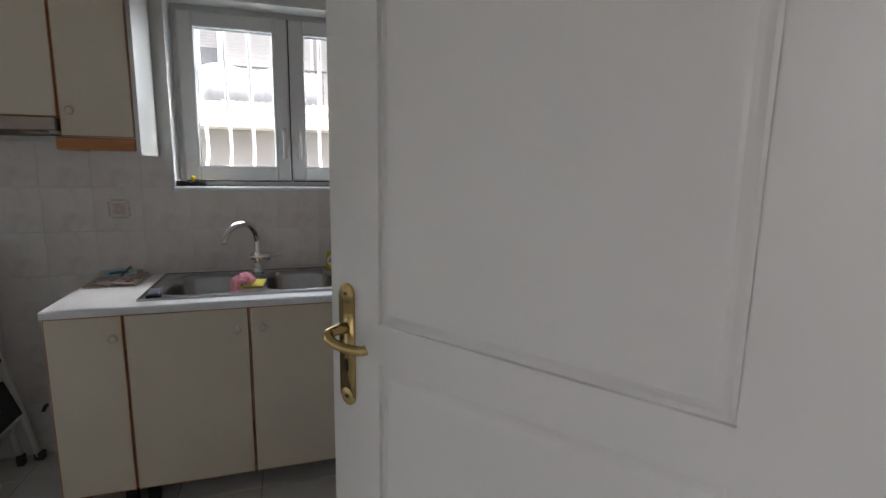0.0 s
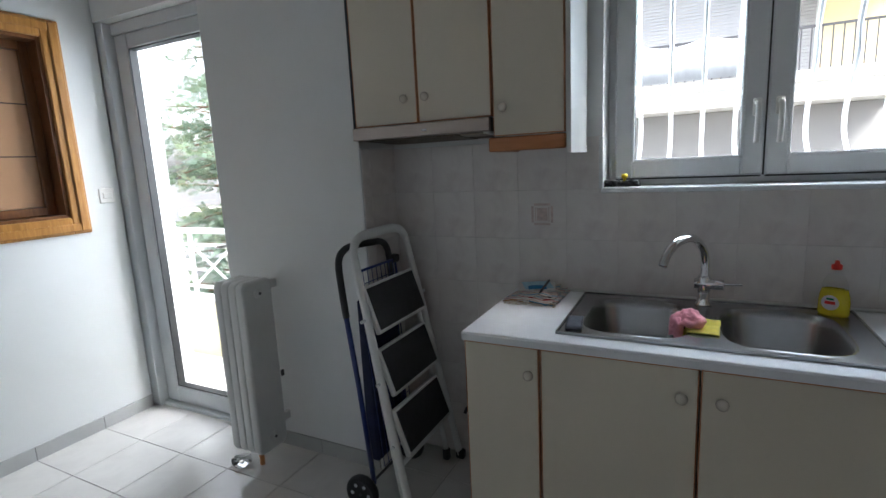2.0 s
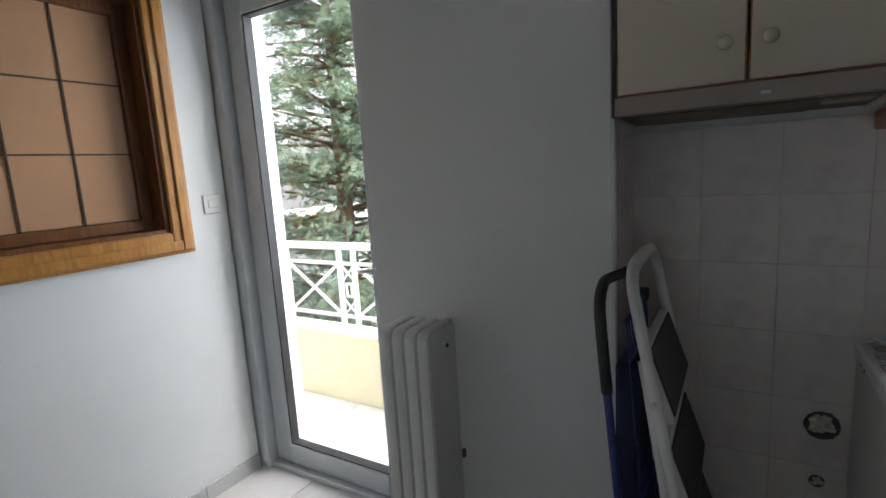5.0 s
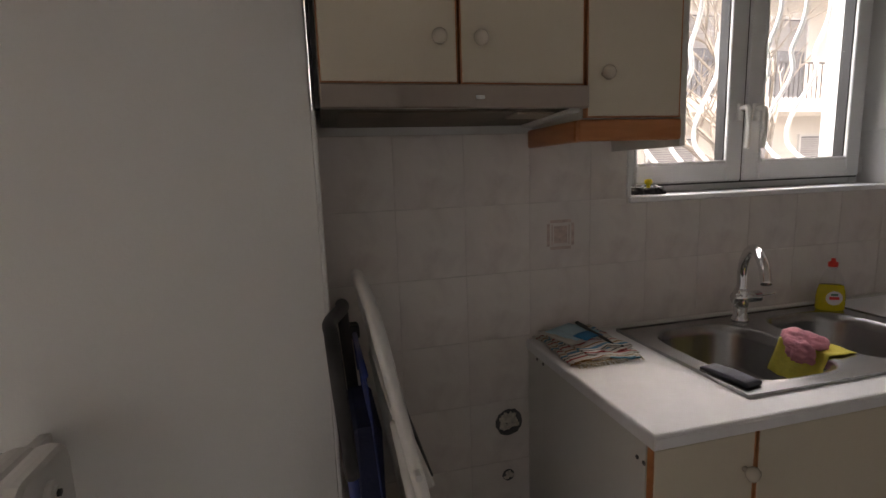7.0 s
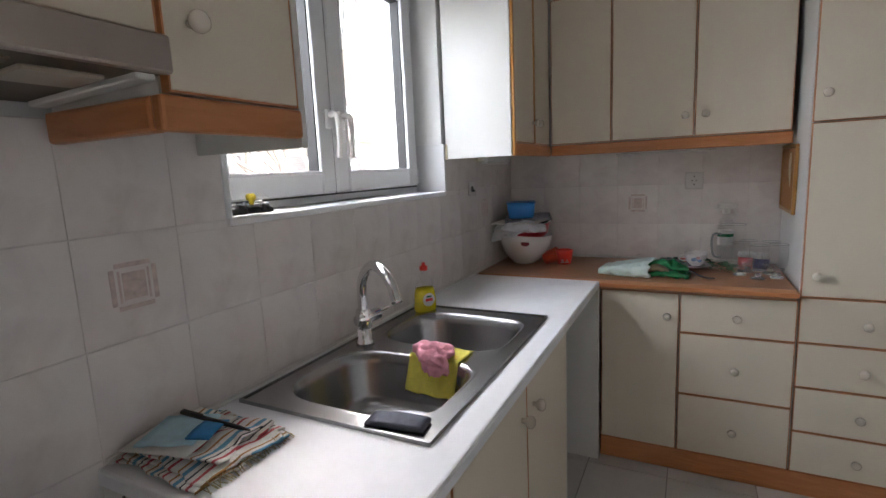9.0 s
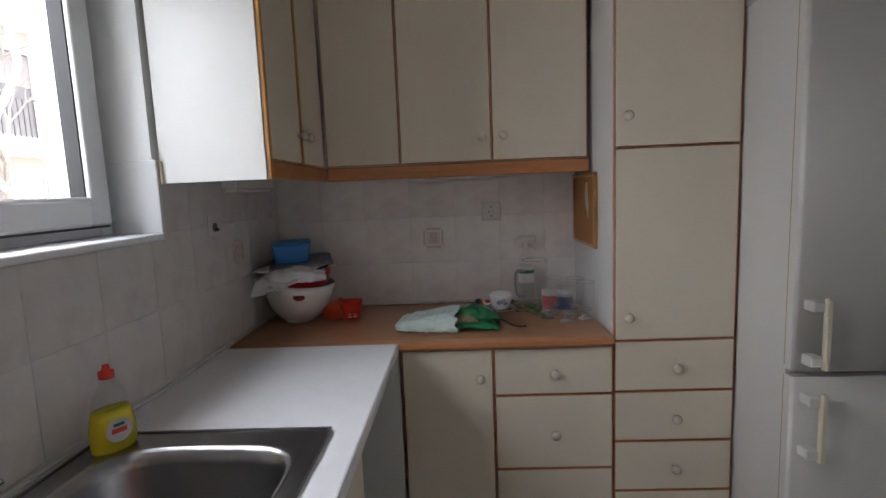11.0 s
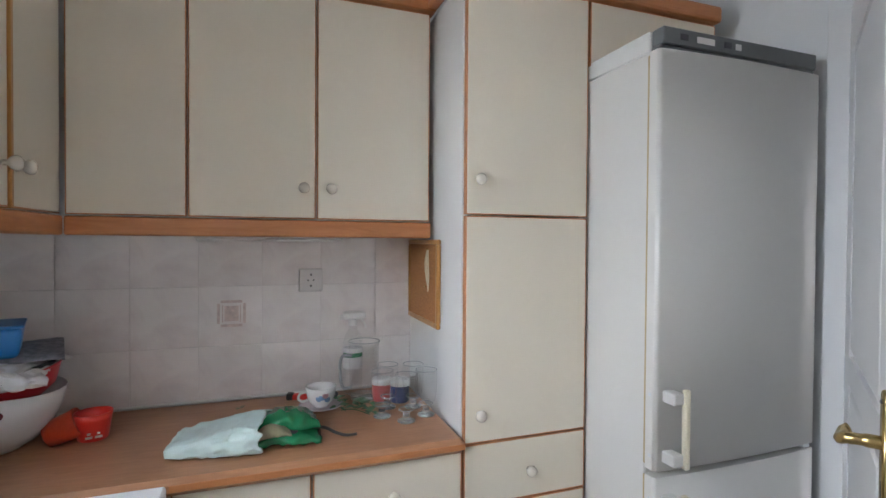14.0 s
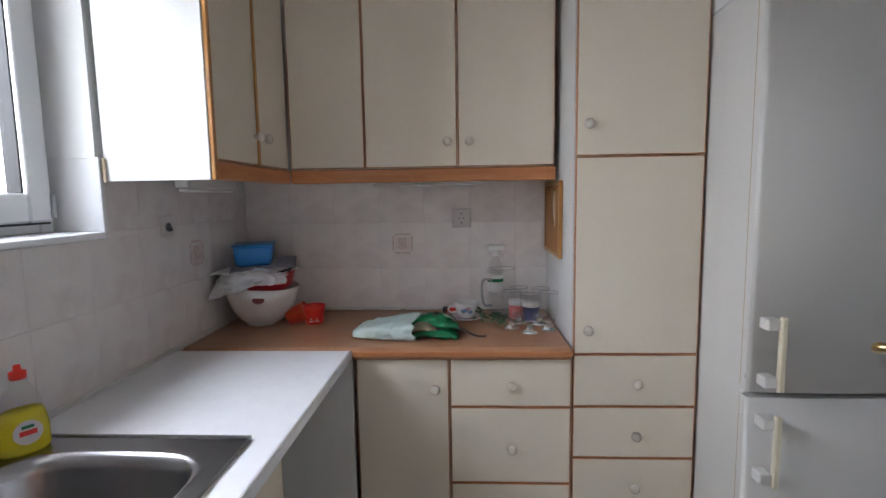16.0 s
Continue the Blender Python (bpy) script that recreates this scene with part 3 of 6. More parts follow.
def kitchen_door():
    L, T, H = 0.80, 0.042, 2.02
    m = pose(0.866, 0.555, 0.012, 0, 0, 124.8)     # local x runs from hinge to free edge
    d = thing("door_1", (0.866, 0.555, 0), "white lacquered panel door standing open, brass handles", "door", "", "structure")
    bm = bmesh.new()
    st, t2 = 0.125, T / 2
    p1, p2 = (st, L - st, 1.090, H - 0.13), (st, L - st, 0.14, 1.016)
    for r in ((0, st, 0, H), (L - st, L, 0, H), (st, L - st, H - 0.13, H), (st, L - st, 1.016, 1.090), (st, L - st, 0, 0.14)):
        add_box(bm, r[0], r[1], -t2, t2, r[2], r[3])
    leaf = part("leaf", turned(bm, m), DOOR_WHITE, d)
    for x0, x1, z0, z1 in (p1, p2):
        bm = bmesh.new()
        add_box(bm, x0, x1, -t2 + 0.009, t2 - 0.009, z0, z1)
        for s in (-1, 1):
            rings = []
            for inset, depth in ((0.002, 0.0092), (0.008, 0.0078), (0.015, 0.0034), (0.022, 0.0005), (0.028, 0.0)):
                y = s * (t2 - depth)
                rings.append([bm.verts.new(q) for q in ((x0 + inset, y, z0 + inset), (x1 - inset, y, z0 + inset), (x1 - inset, y, z1 - inset), (x0 + inset, y, z1 - inset))])
            for p, q in zip(rings, rings[1:]):
                for k in range(4):
                    bm.faces.new((p[k], p[(k + 1) % 4], q[(k + 1) % 4], q[k]))
            bm.faces.new(rings[-1]), bm.faces.new(rings[0][::-1])
        part("panel", turned(bm, m), DOOR_WHITE, leaf)
    hx = L - 0.045
    for s in (-1, 1):
        y = s * t2
        bm = add_lathe(bmesh.new(), [(0.019, 0), (0.019, 0.004), (0.016, 0.006)], Matrix.Translation((hx, y, 1.135)) @ Matrix.Rotation(-s * math.pi / 2, 4, "X"), 16)
        add_lathe(bm, [(0.019, 0), (0.019, 0.004), (0.016, 0.006)], Matrix.Translation((hx, y, 0.935)) @ Matrix.Rotation(-s * math.pi / 2, 4, "X"), 16)
        add_box(bm, hx - 0.019, hx + 0.019, y, y + s * 0.0058, 0.935, 1.135, 0.0)
        plate = part("handle_plate", turned(bm, m), BRASS, leaf, "brass door plate with keyhole", True)
        bm = tube(smooth_line([(hx, y, 1.070), (hx, y + s * 0.028, 1.070), (hx - 0.002, y + s * 0.048, 1.068), (hx - 0.020, y + s * 0.055, 1.060), (hx - 0.052, y + s * 0.052, 1.055), (hx - 0.084, y + s * 0.046, 1.056), (hx - 0.090, y + s * 0.040, 1.058)]), [0.011] * 6 + [0.0095] * 12 + [0.0085] * 18 + [0.010], 12)
        part("lever", turned(bm, m), BRASS, plate, "curved brass lever", True)
        part("keyhole", turned(box(hx - 0.004, hx + 0.004, y + s * 0.0045, y + s * 0.0066, 0.985, 1.008, 0.0), m), BLACK, plate)
        for z in (1.135, 0.935):
            part("screw", turned(lathe([(0.004, 0), (0.004, 0.0075), (0.002, 0.0085)], Matrix.Translation((hx, y, z)) @ Matrix.Rotation(-s * math.pi / 2, 4, "X"), 8), m), IRON, plate)
    for z in (0.28, 1.03, 1.80):
        part("hinge", lathe([(0.008, z - 0.045), (0.008, z + 0.045), (0.004, z + 0.055)], Matrix.Translation((0.874, 0.570, 0)), 10), ALU, d)
    x0, x1, z1 = DOORWAY
    tr = setting("door_frame", boxes([(x0, x0 + 0.03, 0.398, 0.532, 0, z1), (x1 - 0.03 + 0.012, x1, 0.398, 0.532, 0, z1), (x0 + 0.03, x1 - 0.018, 0.398, 0.532, z1 - 0.03, z1), (x0 - 0.06, x0 + 0.006, SY, SY + 0.014, 0, z1 + 0.06), (x1 + 0.012, x1 + 0.075, SY, SY + 0.014, 0, z1 + 0.06), (x0 + 0.006, x1 + 0.012, SY, SY + 0.014, z1, z1 + 0.06)], 0.003), DOOR_WHITE, "white lacquered door frame with architrave", "door frame")
    return tr


kitchen_door()


# ---- kitchen units ----
def knob_mesh():
    return lathe([(0.006, 0), (0.006, 0.008), (0.013, 0.014), (0.0165, 0.021), (0.0155, 0.028), (0.009, 0.033), (0.001, 0.034)], steps=14)


KNOB_DATA = mesh_of(knob_mesh(), KNOB, "knob", True)


def knob(parent, x, y, z, way):
    ob = new("knob", KNOB_DATA)
    ob.parent = parent
    turn = {"S": Matrix.Rotation(math.pi / 2, 4, "X"), "W": Matrix.Rotation(-math.pi / 2, 4, "Y")}[way]
    ob.matrix_basis = Matrix.Translation((x, y, z)) @ turn
    return ob


def front_s(unit, name, x0, x1, z0, z1, y, knobs=(), mat=None):
    """A door or drawer front that faces south, with a thin beech edge round it."""
    g = 0.002
    f = part(name, box(x0 + g + 0.003, x1 - g - 0.003, y, y + 0.018, z0 + g + 0.003, z1 - g - 0.003, 0.0015), mat or CREAM, unit)
    part("edging", boxes([(x0 + g, x0 + g + 0.003, y + 0.001, y + 0.018, z0 + g, z1 - g), (x1 - g - 0.003, x1 - g, y + 0.001, y + 0.018, z0 + g, z1 - g), (x0 + g + 0.003, x1 - g - 0.003, y + 0.001, y + 0.018, z0 + g, z0 + g + 0.003), (x0 + g + 0.003, x1 - g - 0.003, y + 0.001, y + 0.018, z1 - g - 0.003, z1 - g)]), BEECH_X, f, "thin beech edging")
    for kx, kz in knobs:
        knob(f, kx, y, kz, "S")
    return f


def front_w(unit, name, y0, y1, z0, z1, x, knobs=()):
    g = 0.002
    f = part(name, box(x, x + 0.018, y0 + g + 0.003, y1 - g - 0.003, z0 + g + 0.003, z1 - g - 0.003, 0.0015), CREAM, unit)
    part("edging", boxes([(x + 0.001, x + 0.018, y0 + g, y0 + g + 0.003, z0 + g, z1 - g), (x + 0.001, x + 0.018, y1 - g - 0.003, y1 - g, z0 + g, z1 - g), (x + 0.001, x + 0.018, y0 + g + 0.003, y1 - g - 0.003, z0 + g, z0 + g + 0.003), (x + 0.001, x + 0.018, y0 + g + 0.003, y1 - g - 0.003, z1 - g - 0.003, z1 - g)]), BEECH, f, "thin beech edging")
    for ky, kz in knobs:
        knob(f, x, ky, kz, "W")
    return f


def body(unit, x0, x1, y0, y1, z0, z1, open_side):
    """A hollow cupboard body of five boards; the open side is S or W."""
    t = 0.016
    rows = [("bottom_panel", x0, x1, y0, y1, z0, z0 + t), ("top_panel", x0, x1, y0, y1, z1 - t, z1)]
    if open_side == "S":
        rows += [("side_panel", x0, x0 + t, y0, y1, z0 + t, z1 - t), ("side_panel", x1 - t, x1, y0, y1, z0 + t, z1 - t), ("back_panel", x0 + t, x1 - t, y1 - t, y1, z0 + t, z1 - t)]
    else:
        rows += [("side_panel", x0, x1, y0, y0 + t, z0 + t, z1 - t), ("side_panel", x0, x1, y1 - t, y1, z0 + t, z1 - t), ("back_panel", x1 - t, x1, y0 + t, y1 - t, z0 + t, z1 - t)]
    for nm, *r in rows:
        part(nm, box(*r), CARCASS, unit)


G_BASE, G_WALL = "kitchen base units", "kitchen wall cabinets"

# base units under the sink
u = thing("base_cabinet", (-0.413, 2.60, 0), "narrow cream base cabinet with one knob, beside the step ladder", "cabinet", G_BASE)
body(u, -0.541, -0.29, 2.332, 2.894, 0.10, 0.818, "S")
front_s(u, "door", -0.541, -0.289, 0.10, 0.818, 2.312, [(-0.318, 0.735)])
for r in ((-0.52, -0.48, 2.37, 2.41, 0, 0.10), (-0.35, -0.31, 2.37, 2.41, 0, 0.10), (-0.52, -0.48, 2.80, 2.84, 0, 0.10)):
    part("leg", box(*r), BLACK, u)
u2 = thing("base_cabinet", (0.157, 2.60, 0), "cream two-door base cabinet under the steel sink", "cabinet", G_BASE)
t = 0.016
for nm, r in (("bottom_panel", (-0.288, 0.603, 2.332, 2.894, 0.10, 0.116)), ("side_panel", (-0.288, -0.272, 2.332, 2.894, 0.116, 0.818)), ("side_panel", (0.587, 0.603, 2.332, 2.894, 0.116, 0.818)), ("back_panel", (-0.272, 0.587, 2.878, 2.894, 0.116, 0.62))):
    part(nm, box(*r), CARCASS, u2)
front_s(u2, "door", -0.287, 0.152, 0.10, 0.818, 2.312, [(0.108, 0.735)])
front_s(u2, "door", 0.153, 0.603, 0.10, 0.818, 2.312, [(0.205, 0.735)])
for r in ((-0.27, -0.23, 2.37, 2.41, 0, 0.10), (0.54, 0.58, 2.37, 2.41, 0, 0.10), (0.13, 0.17, 2.80, 2.84, 0, 0.10)):
    part("leg", box(*r), BLACK, u2)
for y, z in ((2.358, 0.776), (2.337, 0.775), (2.83, 0.81), (2.79, 0.81)):
    part("screw_hole", lathe([(0.005, 0), (0.005, 0.002)], Matrix.Translation((-0.5425, y, z)) @ Matrix.Rotation(math.pi / 2, 4, "Y"), 8), IRON, u)


# east base units
c = thing("base_cabinet", (1.5, 2.14, 0), "cream one-door corner base cabinet", "cabinet", G_BASE)
body(c, 1.262, 1.778, 1.985, 2.302, 0.10, 0.806, "W")
part("side_panel", box(1.203, 1.221, 2.306, 2.892, 0.0, 0.807), CARCASS, c, "plain white end panel")
front_w(c, "door", 1.984, 2.302, 0.10, 0.806, 1.242, [(2.03, 0.705)])
c2 = thing("base_cabinet", (1.5, 1.78, 0), "cream base cabinet with three drawers", "cabinet", G_BASE)
body(c2, 1.262, 1.778, 1.578, 1.982, 0.10, 0.806, "W")
for z0, z1 in ((0.636, 0.806), (0.364, 0.636), (0.10, 0.364)):
    front_w(c2, "drawer_front", 1.575, 1.983, z0, z1, 1.242, [(1.776, (z0 + z1) / 2 - 0.004)])
tl = thing("tall_cabinet", (1.5, 1.37, 0), "tall cream larder cabinet with two doors and four drawers", "cabinet")
body(tl, 1.262, 1.79, 1.168, 1.573, 0.10, 2.13, "W")
for z0, z1 in ((0.64, 0.82), (0.459, 0.64), (0.275, 0.459), (0.10, 0.275)):
    front_w(tl, "drawer_front", 1.168, 1.572, z0, z1, 1.242, [(1.366, (z0 + z1) / 2 - 0.004)])
front_w(tl, "door", 1.168, 1.572, 0.82, 1.467, 1.242, [(1.528, 0.905)])
front_w(tl, "door", 1.168, 1.572, 1.467, 2.13, 1.242, [(1.534, 1.566)])
plinth = tagged(part("plinth", box(1.248, 1.266, 1.168, 2.304, 0.0, 0.098, 0.003), BEECH), "beech plinth board under the drawers", "plinth")
of = thing("wall_cabinet", (1.5, 0.9, 1.92), "cream cabinet above the fridge", "cabinet", G_WALL)
body(of, 1.262, 1.79, 0.66, 1.164, 1.93, 2.13, "W")
front_w(of, "door", 0.66, 1.165, 1.93, 2.13, 1.242)

# wall cabinets over the hob place
h = thing("wall_cabinet", (-0.825, 2.75, 1.55), "cream two-door wall cabinet above the extractor hood", "cabinet", G_WALL)
body(h, -1.122, -0.527, 2.618, 2.90, 1.55, 2.13, "S")
front_s(h, "door", -1.118, -0.826, 1.548, 2.13, 2.599, [(-0.872, 1.64)])
front_s(h, "door", -0.824, -0.527, 1.548, 2.13, 2.599, [(-0.782, 1.64)])
# Black strip paints in the shade of the gap beside the pillar.
part("edge_strip", box(-1.129, -1.1185, 2.601, 2.63, 1.50, 2.13), BLACK, h, "black strip painted in for the gap shade")
a = thing("wall_cabinet", (-0.395, 2.75, 1.43), "narrow cream wall cabinet beside the window", "cabinet", G_WALL)
body(a, -0.525, -0.268, 2.618, 2.893, 1.476, 2.13, "S")
part("side_panel", box(-0.266, -0.25, 2.602, 2.893, 1.408, 2.13, 0.001), CARCASS, a, "white end panel")
front_s(a, "door", -0.524, -0.268, 1.476, 2.13, 2.599, [(-0.480, 1.575)])
part("valance", box(-0.5415, -0.267, 2.594, 2.618, 1.424, 1.474, 0.006, 2), BEECH_X, a, "beech light valance")
part("valance", box(-0.5415, -0.5165, 2.6185, 2.888, 1.424, 1.474, 0.006, 2), BEECH, a, "beech light valance")

# wall cabinets in the corner
n = thing("wall_cabinet", (1.2, 2.75, 1.41), "cream two-door wall cabinet in the corner by the window", "cabinet", G_WALL)
body(n, 0.952, 1.50, 2.612, 2.893, 1.455, 2.13, "S")
part("side_panel", box(0.933, 0.950, 2.600, 2.893, 1.402, 2.13, 0.001), CARCASS, n, "white end panel")
front_s(n, "door", 0.952, 1.228, 1.455, 2.13, 2.592, [(1.205, 1.545)])
front_s(n, "door", 1.242, 1.498, 1.455, 2.13, 2.592, [(1.268, 1.545)])
part("packing_strip", box(0.924, 0.9325, 2.884, 2.8925, 1.398, 1.463, 0.002), STRING, n, "small wooden packing strip")
part("edge_strip", box(1.2285, 1.2415, 2.588, 2.612, 1.455, 2.13, 0.002), OAK, n, "beech strip between the doors")
part("edge_strip", box(0.936, 0.9515, 2.587, 2.5995, 1.402, 2.13, 0.002), OAK, n, "beech front edge")
part("valance", box(0.952, 1.50, 2.586, 2.608, 1.402, 1.453, 0.006, 2), BEECH_X, n, "beech light valance")
e = thing("wall_cabinet", (1.65, 2.09, 1.41), "cream three-door wall cabinet over the wooden worktop", "cabinet", G_WALL)
body(e, 1.522, 1.79, 1.592, 2.590, 1.455, 2.13, "W")
front_w(e, "door", 2.300, 2.585, 1.455, 2.13, 1.500)
front_w(e, "door", 1.951, 2.300, 1.455, 2.13, 1.500, [(1.988, 1.548)])
front_w(e, "door", 1.592, 1.951, 1.455, 2.13, 1.500, [(1.908, 1.548)])
part("valance", box(1.494, 1.517, 1.588, 2.585, 1.402, 1.453, 0.006, 2), BEECH, e, "beech light valance")
cornice = thing("cornice", (1.0, 2.6, 2.13), "moulded beech cornice along the top of the cabinets", "cornice", "", "structure")
part("moulding", box(-1.125, 1.50, 2.575, 2.64, 2.132, 2.185, 0.010, 2), BEECH_X, cornice)
part("moulding", box(1.475, 1.55, 1.575, 2.575, 2.132, 2.185, 0.010, 2), BEECH, cornice)
part("moulding", box(1.218, 1.475, 1.576, 1.612, 2.132, 2.185, 0.008, 2), BEECH_X, cornice)
part("moulding", box(1.218, 1.28, 0.655, 1.576, 2.132, 2.185, 0.010, 2), BEECH, cornice)

# worktops
def board_with_hole(x0, x1, y0, y1, z0, z1, a0, a1, b0, b1):
    bm = bmesh.new()
    c = 0.006
    rings = []
    for d, z in ((0, z0), (0, z1 - c), (c * 0.3, z1 - c * 0.3), (c, z1)):
        rings.append([bm.verts.new(q) for q in ((x0 + d, y0 + d, z), (x1 - d, y0 + d, z), (x1 - d, y1, z), (x0 + d, y1, z))])
    for z in (z1, z0):
        rings.append([bm.verts.new(q) for q in ((a0, b0, z), (a1, b0, z), (a1, b1, z), (a0, b1, z))])
    for p, q in zip(rings, rings[1:] + rings[:1]):
        for k in range(4):
            bm.faces.new((p[k], p[(k + 1) % 4], q[(k + 1) % 4], q[k]))
    return bm


tagged(part("worktop", board_with_hole(-0.545, 1.193, 2.303, 2.896, 0.820, 0.850, -0.243, 0.588, 2.385, 2.857), WHITE_TOP), "white laminate worktop with a cut-out for the sink", "worktop")
part("edge_strip", box(-0.543, 1.191, 2.3012, 2.3040, 0.8215, 0.8440, 0.001), WHITE_TOP, bpy.data.objects["worktop"])
tagged(part("worktop", boxes([(1.215, 1.782, 1.576, 2.896, 0.808, 0.849)], 0.012), WOOD_TOP), "beech-look laminate worktop with rounded front edge", "worktop")
part("edge_strip", box(1.2132, 1.2160, 1.578, 2.30, 0.820, 0.837, 0.001), BEECH, bpy.data.objects["worktop.001"])
tagged(part("worktop_seal", boxes([(-0.53, 1.19, 2.884, 2.8955, 0.8505, 0.860), (1.772, 1.7815, 1.58, 2.88, 0.8495, 0.859)], 0.003), CARCASS), "white sealing strip along the worktop and tiles", "sealing strip", "", "structure")


# ---- sink and tap ----
def sink():
    s = thing("sink", (0.17, 2.62, 0.85), "stainless steel double-bowl sink set into the white worktop", "sink")
    x0, x1, y0, y1, z = -0.253, 0.597, 2.373, 2.868, 0.856
    bowls = ((-0.208, 0.136, 2.410, 2.824), (0.198, 0.535, 2.406, 2.818))
    rim = boxes([(x0, bowls[0][0], y0, y1, z - 0.006, z), (bowls[0][1], bowls[1][0], y0, y1, z - 0.006, z), (bowls[1][1], x1, y0, y1, z - 0.006, z)])
    for b in bowls:
        add_box(rim, b[0], b[1], y0, b[2], z - 0.006, z), add_box(rim, b[0], b[1], b[3], y1, z - 0.006, z)
    add_box(rim, x0, x1, y0, y0 + 0.006, z, z + 0.003), add_box(rim, x0, x1, y1 - 0.006, y1, z, z + 0.003)
    add_box(rim, x0, x0 + 0.006, y0 + 0.006, y1 - 0.006, z, z + 0.003), add_box(rim, x1 - 0.006, x1, y0 + 0.006, y1 - 0.006, z, z + 0.003)
    part("rim", rim, STEEL, s)
    for b in bowls:
        bm = bmesh.new()
        cx, cy, hw, hd = (b[0] + b[1]) / 2, (b[2] + b[3]) / 2, (b[1] - b[0]) / 2, (b[3] - b[2]) / 2
        rings = []
        # outer square ring first, then rounded rings downwards
        for inset, dz, power in ((0.0, 0.0, 0), (0.003, 0.0012, 4.2), (0.007, 0.0005, 3.9), (0.013, -0.005, 3.8), (0.021, -0.03, 3.7), (0.030, -0.12, 3.6), (0.05, -0.148, 3.3), (0.10, -0.155, 2.8), (0.14, -0.156, 2.0)):
            ring = []
            for k in range(48):
                a = 2 * math.pi * k / 48
                ca, sa = math.cos(a), math.sin(a)
                q = (abs(ca) ** power + abs(sa) ** power) ** (-1 / power) if power else 1 / max(abs(ca), abs(sa))
                ring.append(bm.verts.new((cx + ca * q * (hw - inset), cy + sa * q * (hd - inset), z + dz)))
            rings.append(ring)
        for r0, r1 in zip(rings, rings[1:]):
            for k in range(48):
                bm.faces.new((r0[k], r0[(k + 1) % 48], r1[(k + 1) % 48], r1[k]))
        bm.faces.new(rings[-1])
        bowl = part("bowl", bm, STEEL, s, "", True)
        part("drain", lathe([(0.04, z - 0.1555), (0.04, z - 0.1525), (0.03, z - 0.152), (0.026, z - 0.1545), (0.001, z - 0.1545)], Matrix.Translation((cx, cy, 0)), 20), CHROME, bowl)
    tp = thing("tap", (0.165, 2.815, 0.856), "chrome mixer tap with a high curved spout", "tap")
    bx, by = 0.165, 2.812
    part("base", lathe([(0.027, 0.856), (0.027, 0.862), (0.0205, 0.870), (0.0205, 0.905)], Matrix.Translation((bx, by, 0)), 18), CHROME, tp, "", True)
    body = lathe([(0.0215, 0.905), (0.0225, 0.91), (0.0225, 0.955), (0.019, 0.962)], Matrix.Translation((bx, by, 0)), 18)
    add_tube(body, [(bx - 0.03, by - 0.002, 0.934), (bx + 0.06, by - 0.01, 0.934)], 0.0185, 14)
    part("body", body, CHROME, tp, "", True)
    part("spout", tube(smooth_line([(bx, by, 0.955), (bx, by, 1.02), (bx - 0.012, by - 0.019, 1.065), (bx - 0.041, by - 0.068, 1.103), (bx - 0.082, by - 0.131, 1.102), (bx - 0.112, by - 0.179, 1.07), (bx - 0.127, by - 0.202, 1.03)]), 0.0145, 14), CHROME, tp, "", True)
    part("lever", tube(smooth_line([(bx + 0.06, by - 0.01, 0.936), (bx + 0.09, by - 0.013, 0.938), (bx + 0.115, by - 0.016, 0.94)]), 0.0048, 8), CHROME, tp, "thin chrome lever", True)


sink()


# ---- extractor hood ----
def hood():
    h = thing("extractor_hood", (-0.82, 2.75, 1.47), "slim stainless extractor hood built under the wall cabinet", "extractor hood")
    x0, x1 = -1.118, -0.529
    part("front_strip", box(x0, x1, 2.575, 2.594, 1.497, 1.546, 0.003), HOOD_STEEL, h)
    bm = bmesh.new()
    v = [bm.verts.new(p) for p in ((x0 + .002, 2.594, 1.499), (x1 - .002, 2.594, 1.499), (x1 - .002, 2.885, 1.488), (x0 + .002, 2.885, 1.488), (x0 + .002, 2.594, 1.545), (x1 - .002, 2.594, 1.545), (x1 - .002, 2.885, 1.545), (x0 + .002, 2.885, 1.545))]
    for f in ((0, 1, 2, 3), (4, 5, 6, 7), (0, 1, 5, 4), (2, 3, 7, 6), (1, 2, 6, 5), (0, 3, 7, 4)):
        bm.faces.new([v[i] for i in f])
    # The housing is a darker, uneven brown than the front strip.
    part("housing", bm, material("dark_hood_underside", (0.10, 0.08, 0.06), 0.55, 0.3, vary=0.2, scale=8), h)
    tilt = Matrix.Translation((0, 2.594, 1.499)) @ Matrix.Rotation(-math.atan2(0.011, 0.291), 4, "X")
    part("filter", turned(box(x0 + 0.04, x1 - 0.16, 0.03, 0.27, -0.004, 0.002, 0.002), tilt), material("greasy_filter", (0.12, 0.095, 0.065), 0.5, 0.2, vary=0.2, scale=14, bump=0.5, bump_scale=300), h, "dull grease filter")
    part("lamp_cover", turned(box(x1 - 0.145, x1 - 0.05, 0.05, 0.13, -0.006, 0.002, 0.003), tilt), material("milky_lamp_cover_plastic", (0.30, 0.26, 0.20), 0.4, vary=0.1), h, "milky lamp cover")
    part("rail", turned(box(x1 - 0.035, x1 - 0.008, 0.01, 0.285, -0.008, 0.002, 0.002), tilt), CARCASS, h, "white side rail")
    part("badge", box(-0.798, -0.778, 2.5738, 2.576, 1.515, 1.523), CHROME, h)


hood()


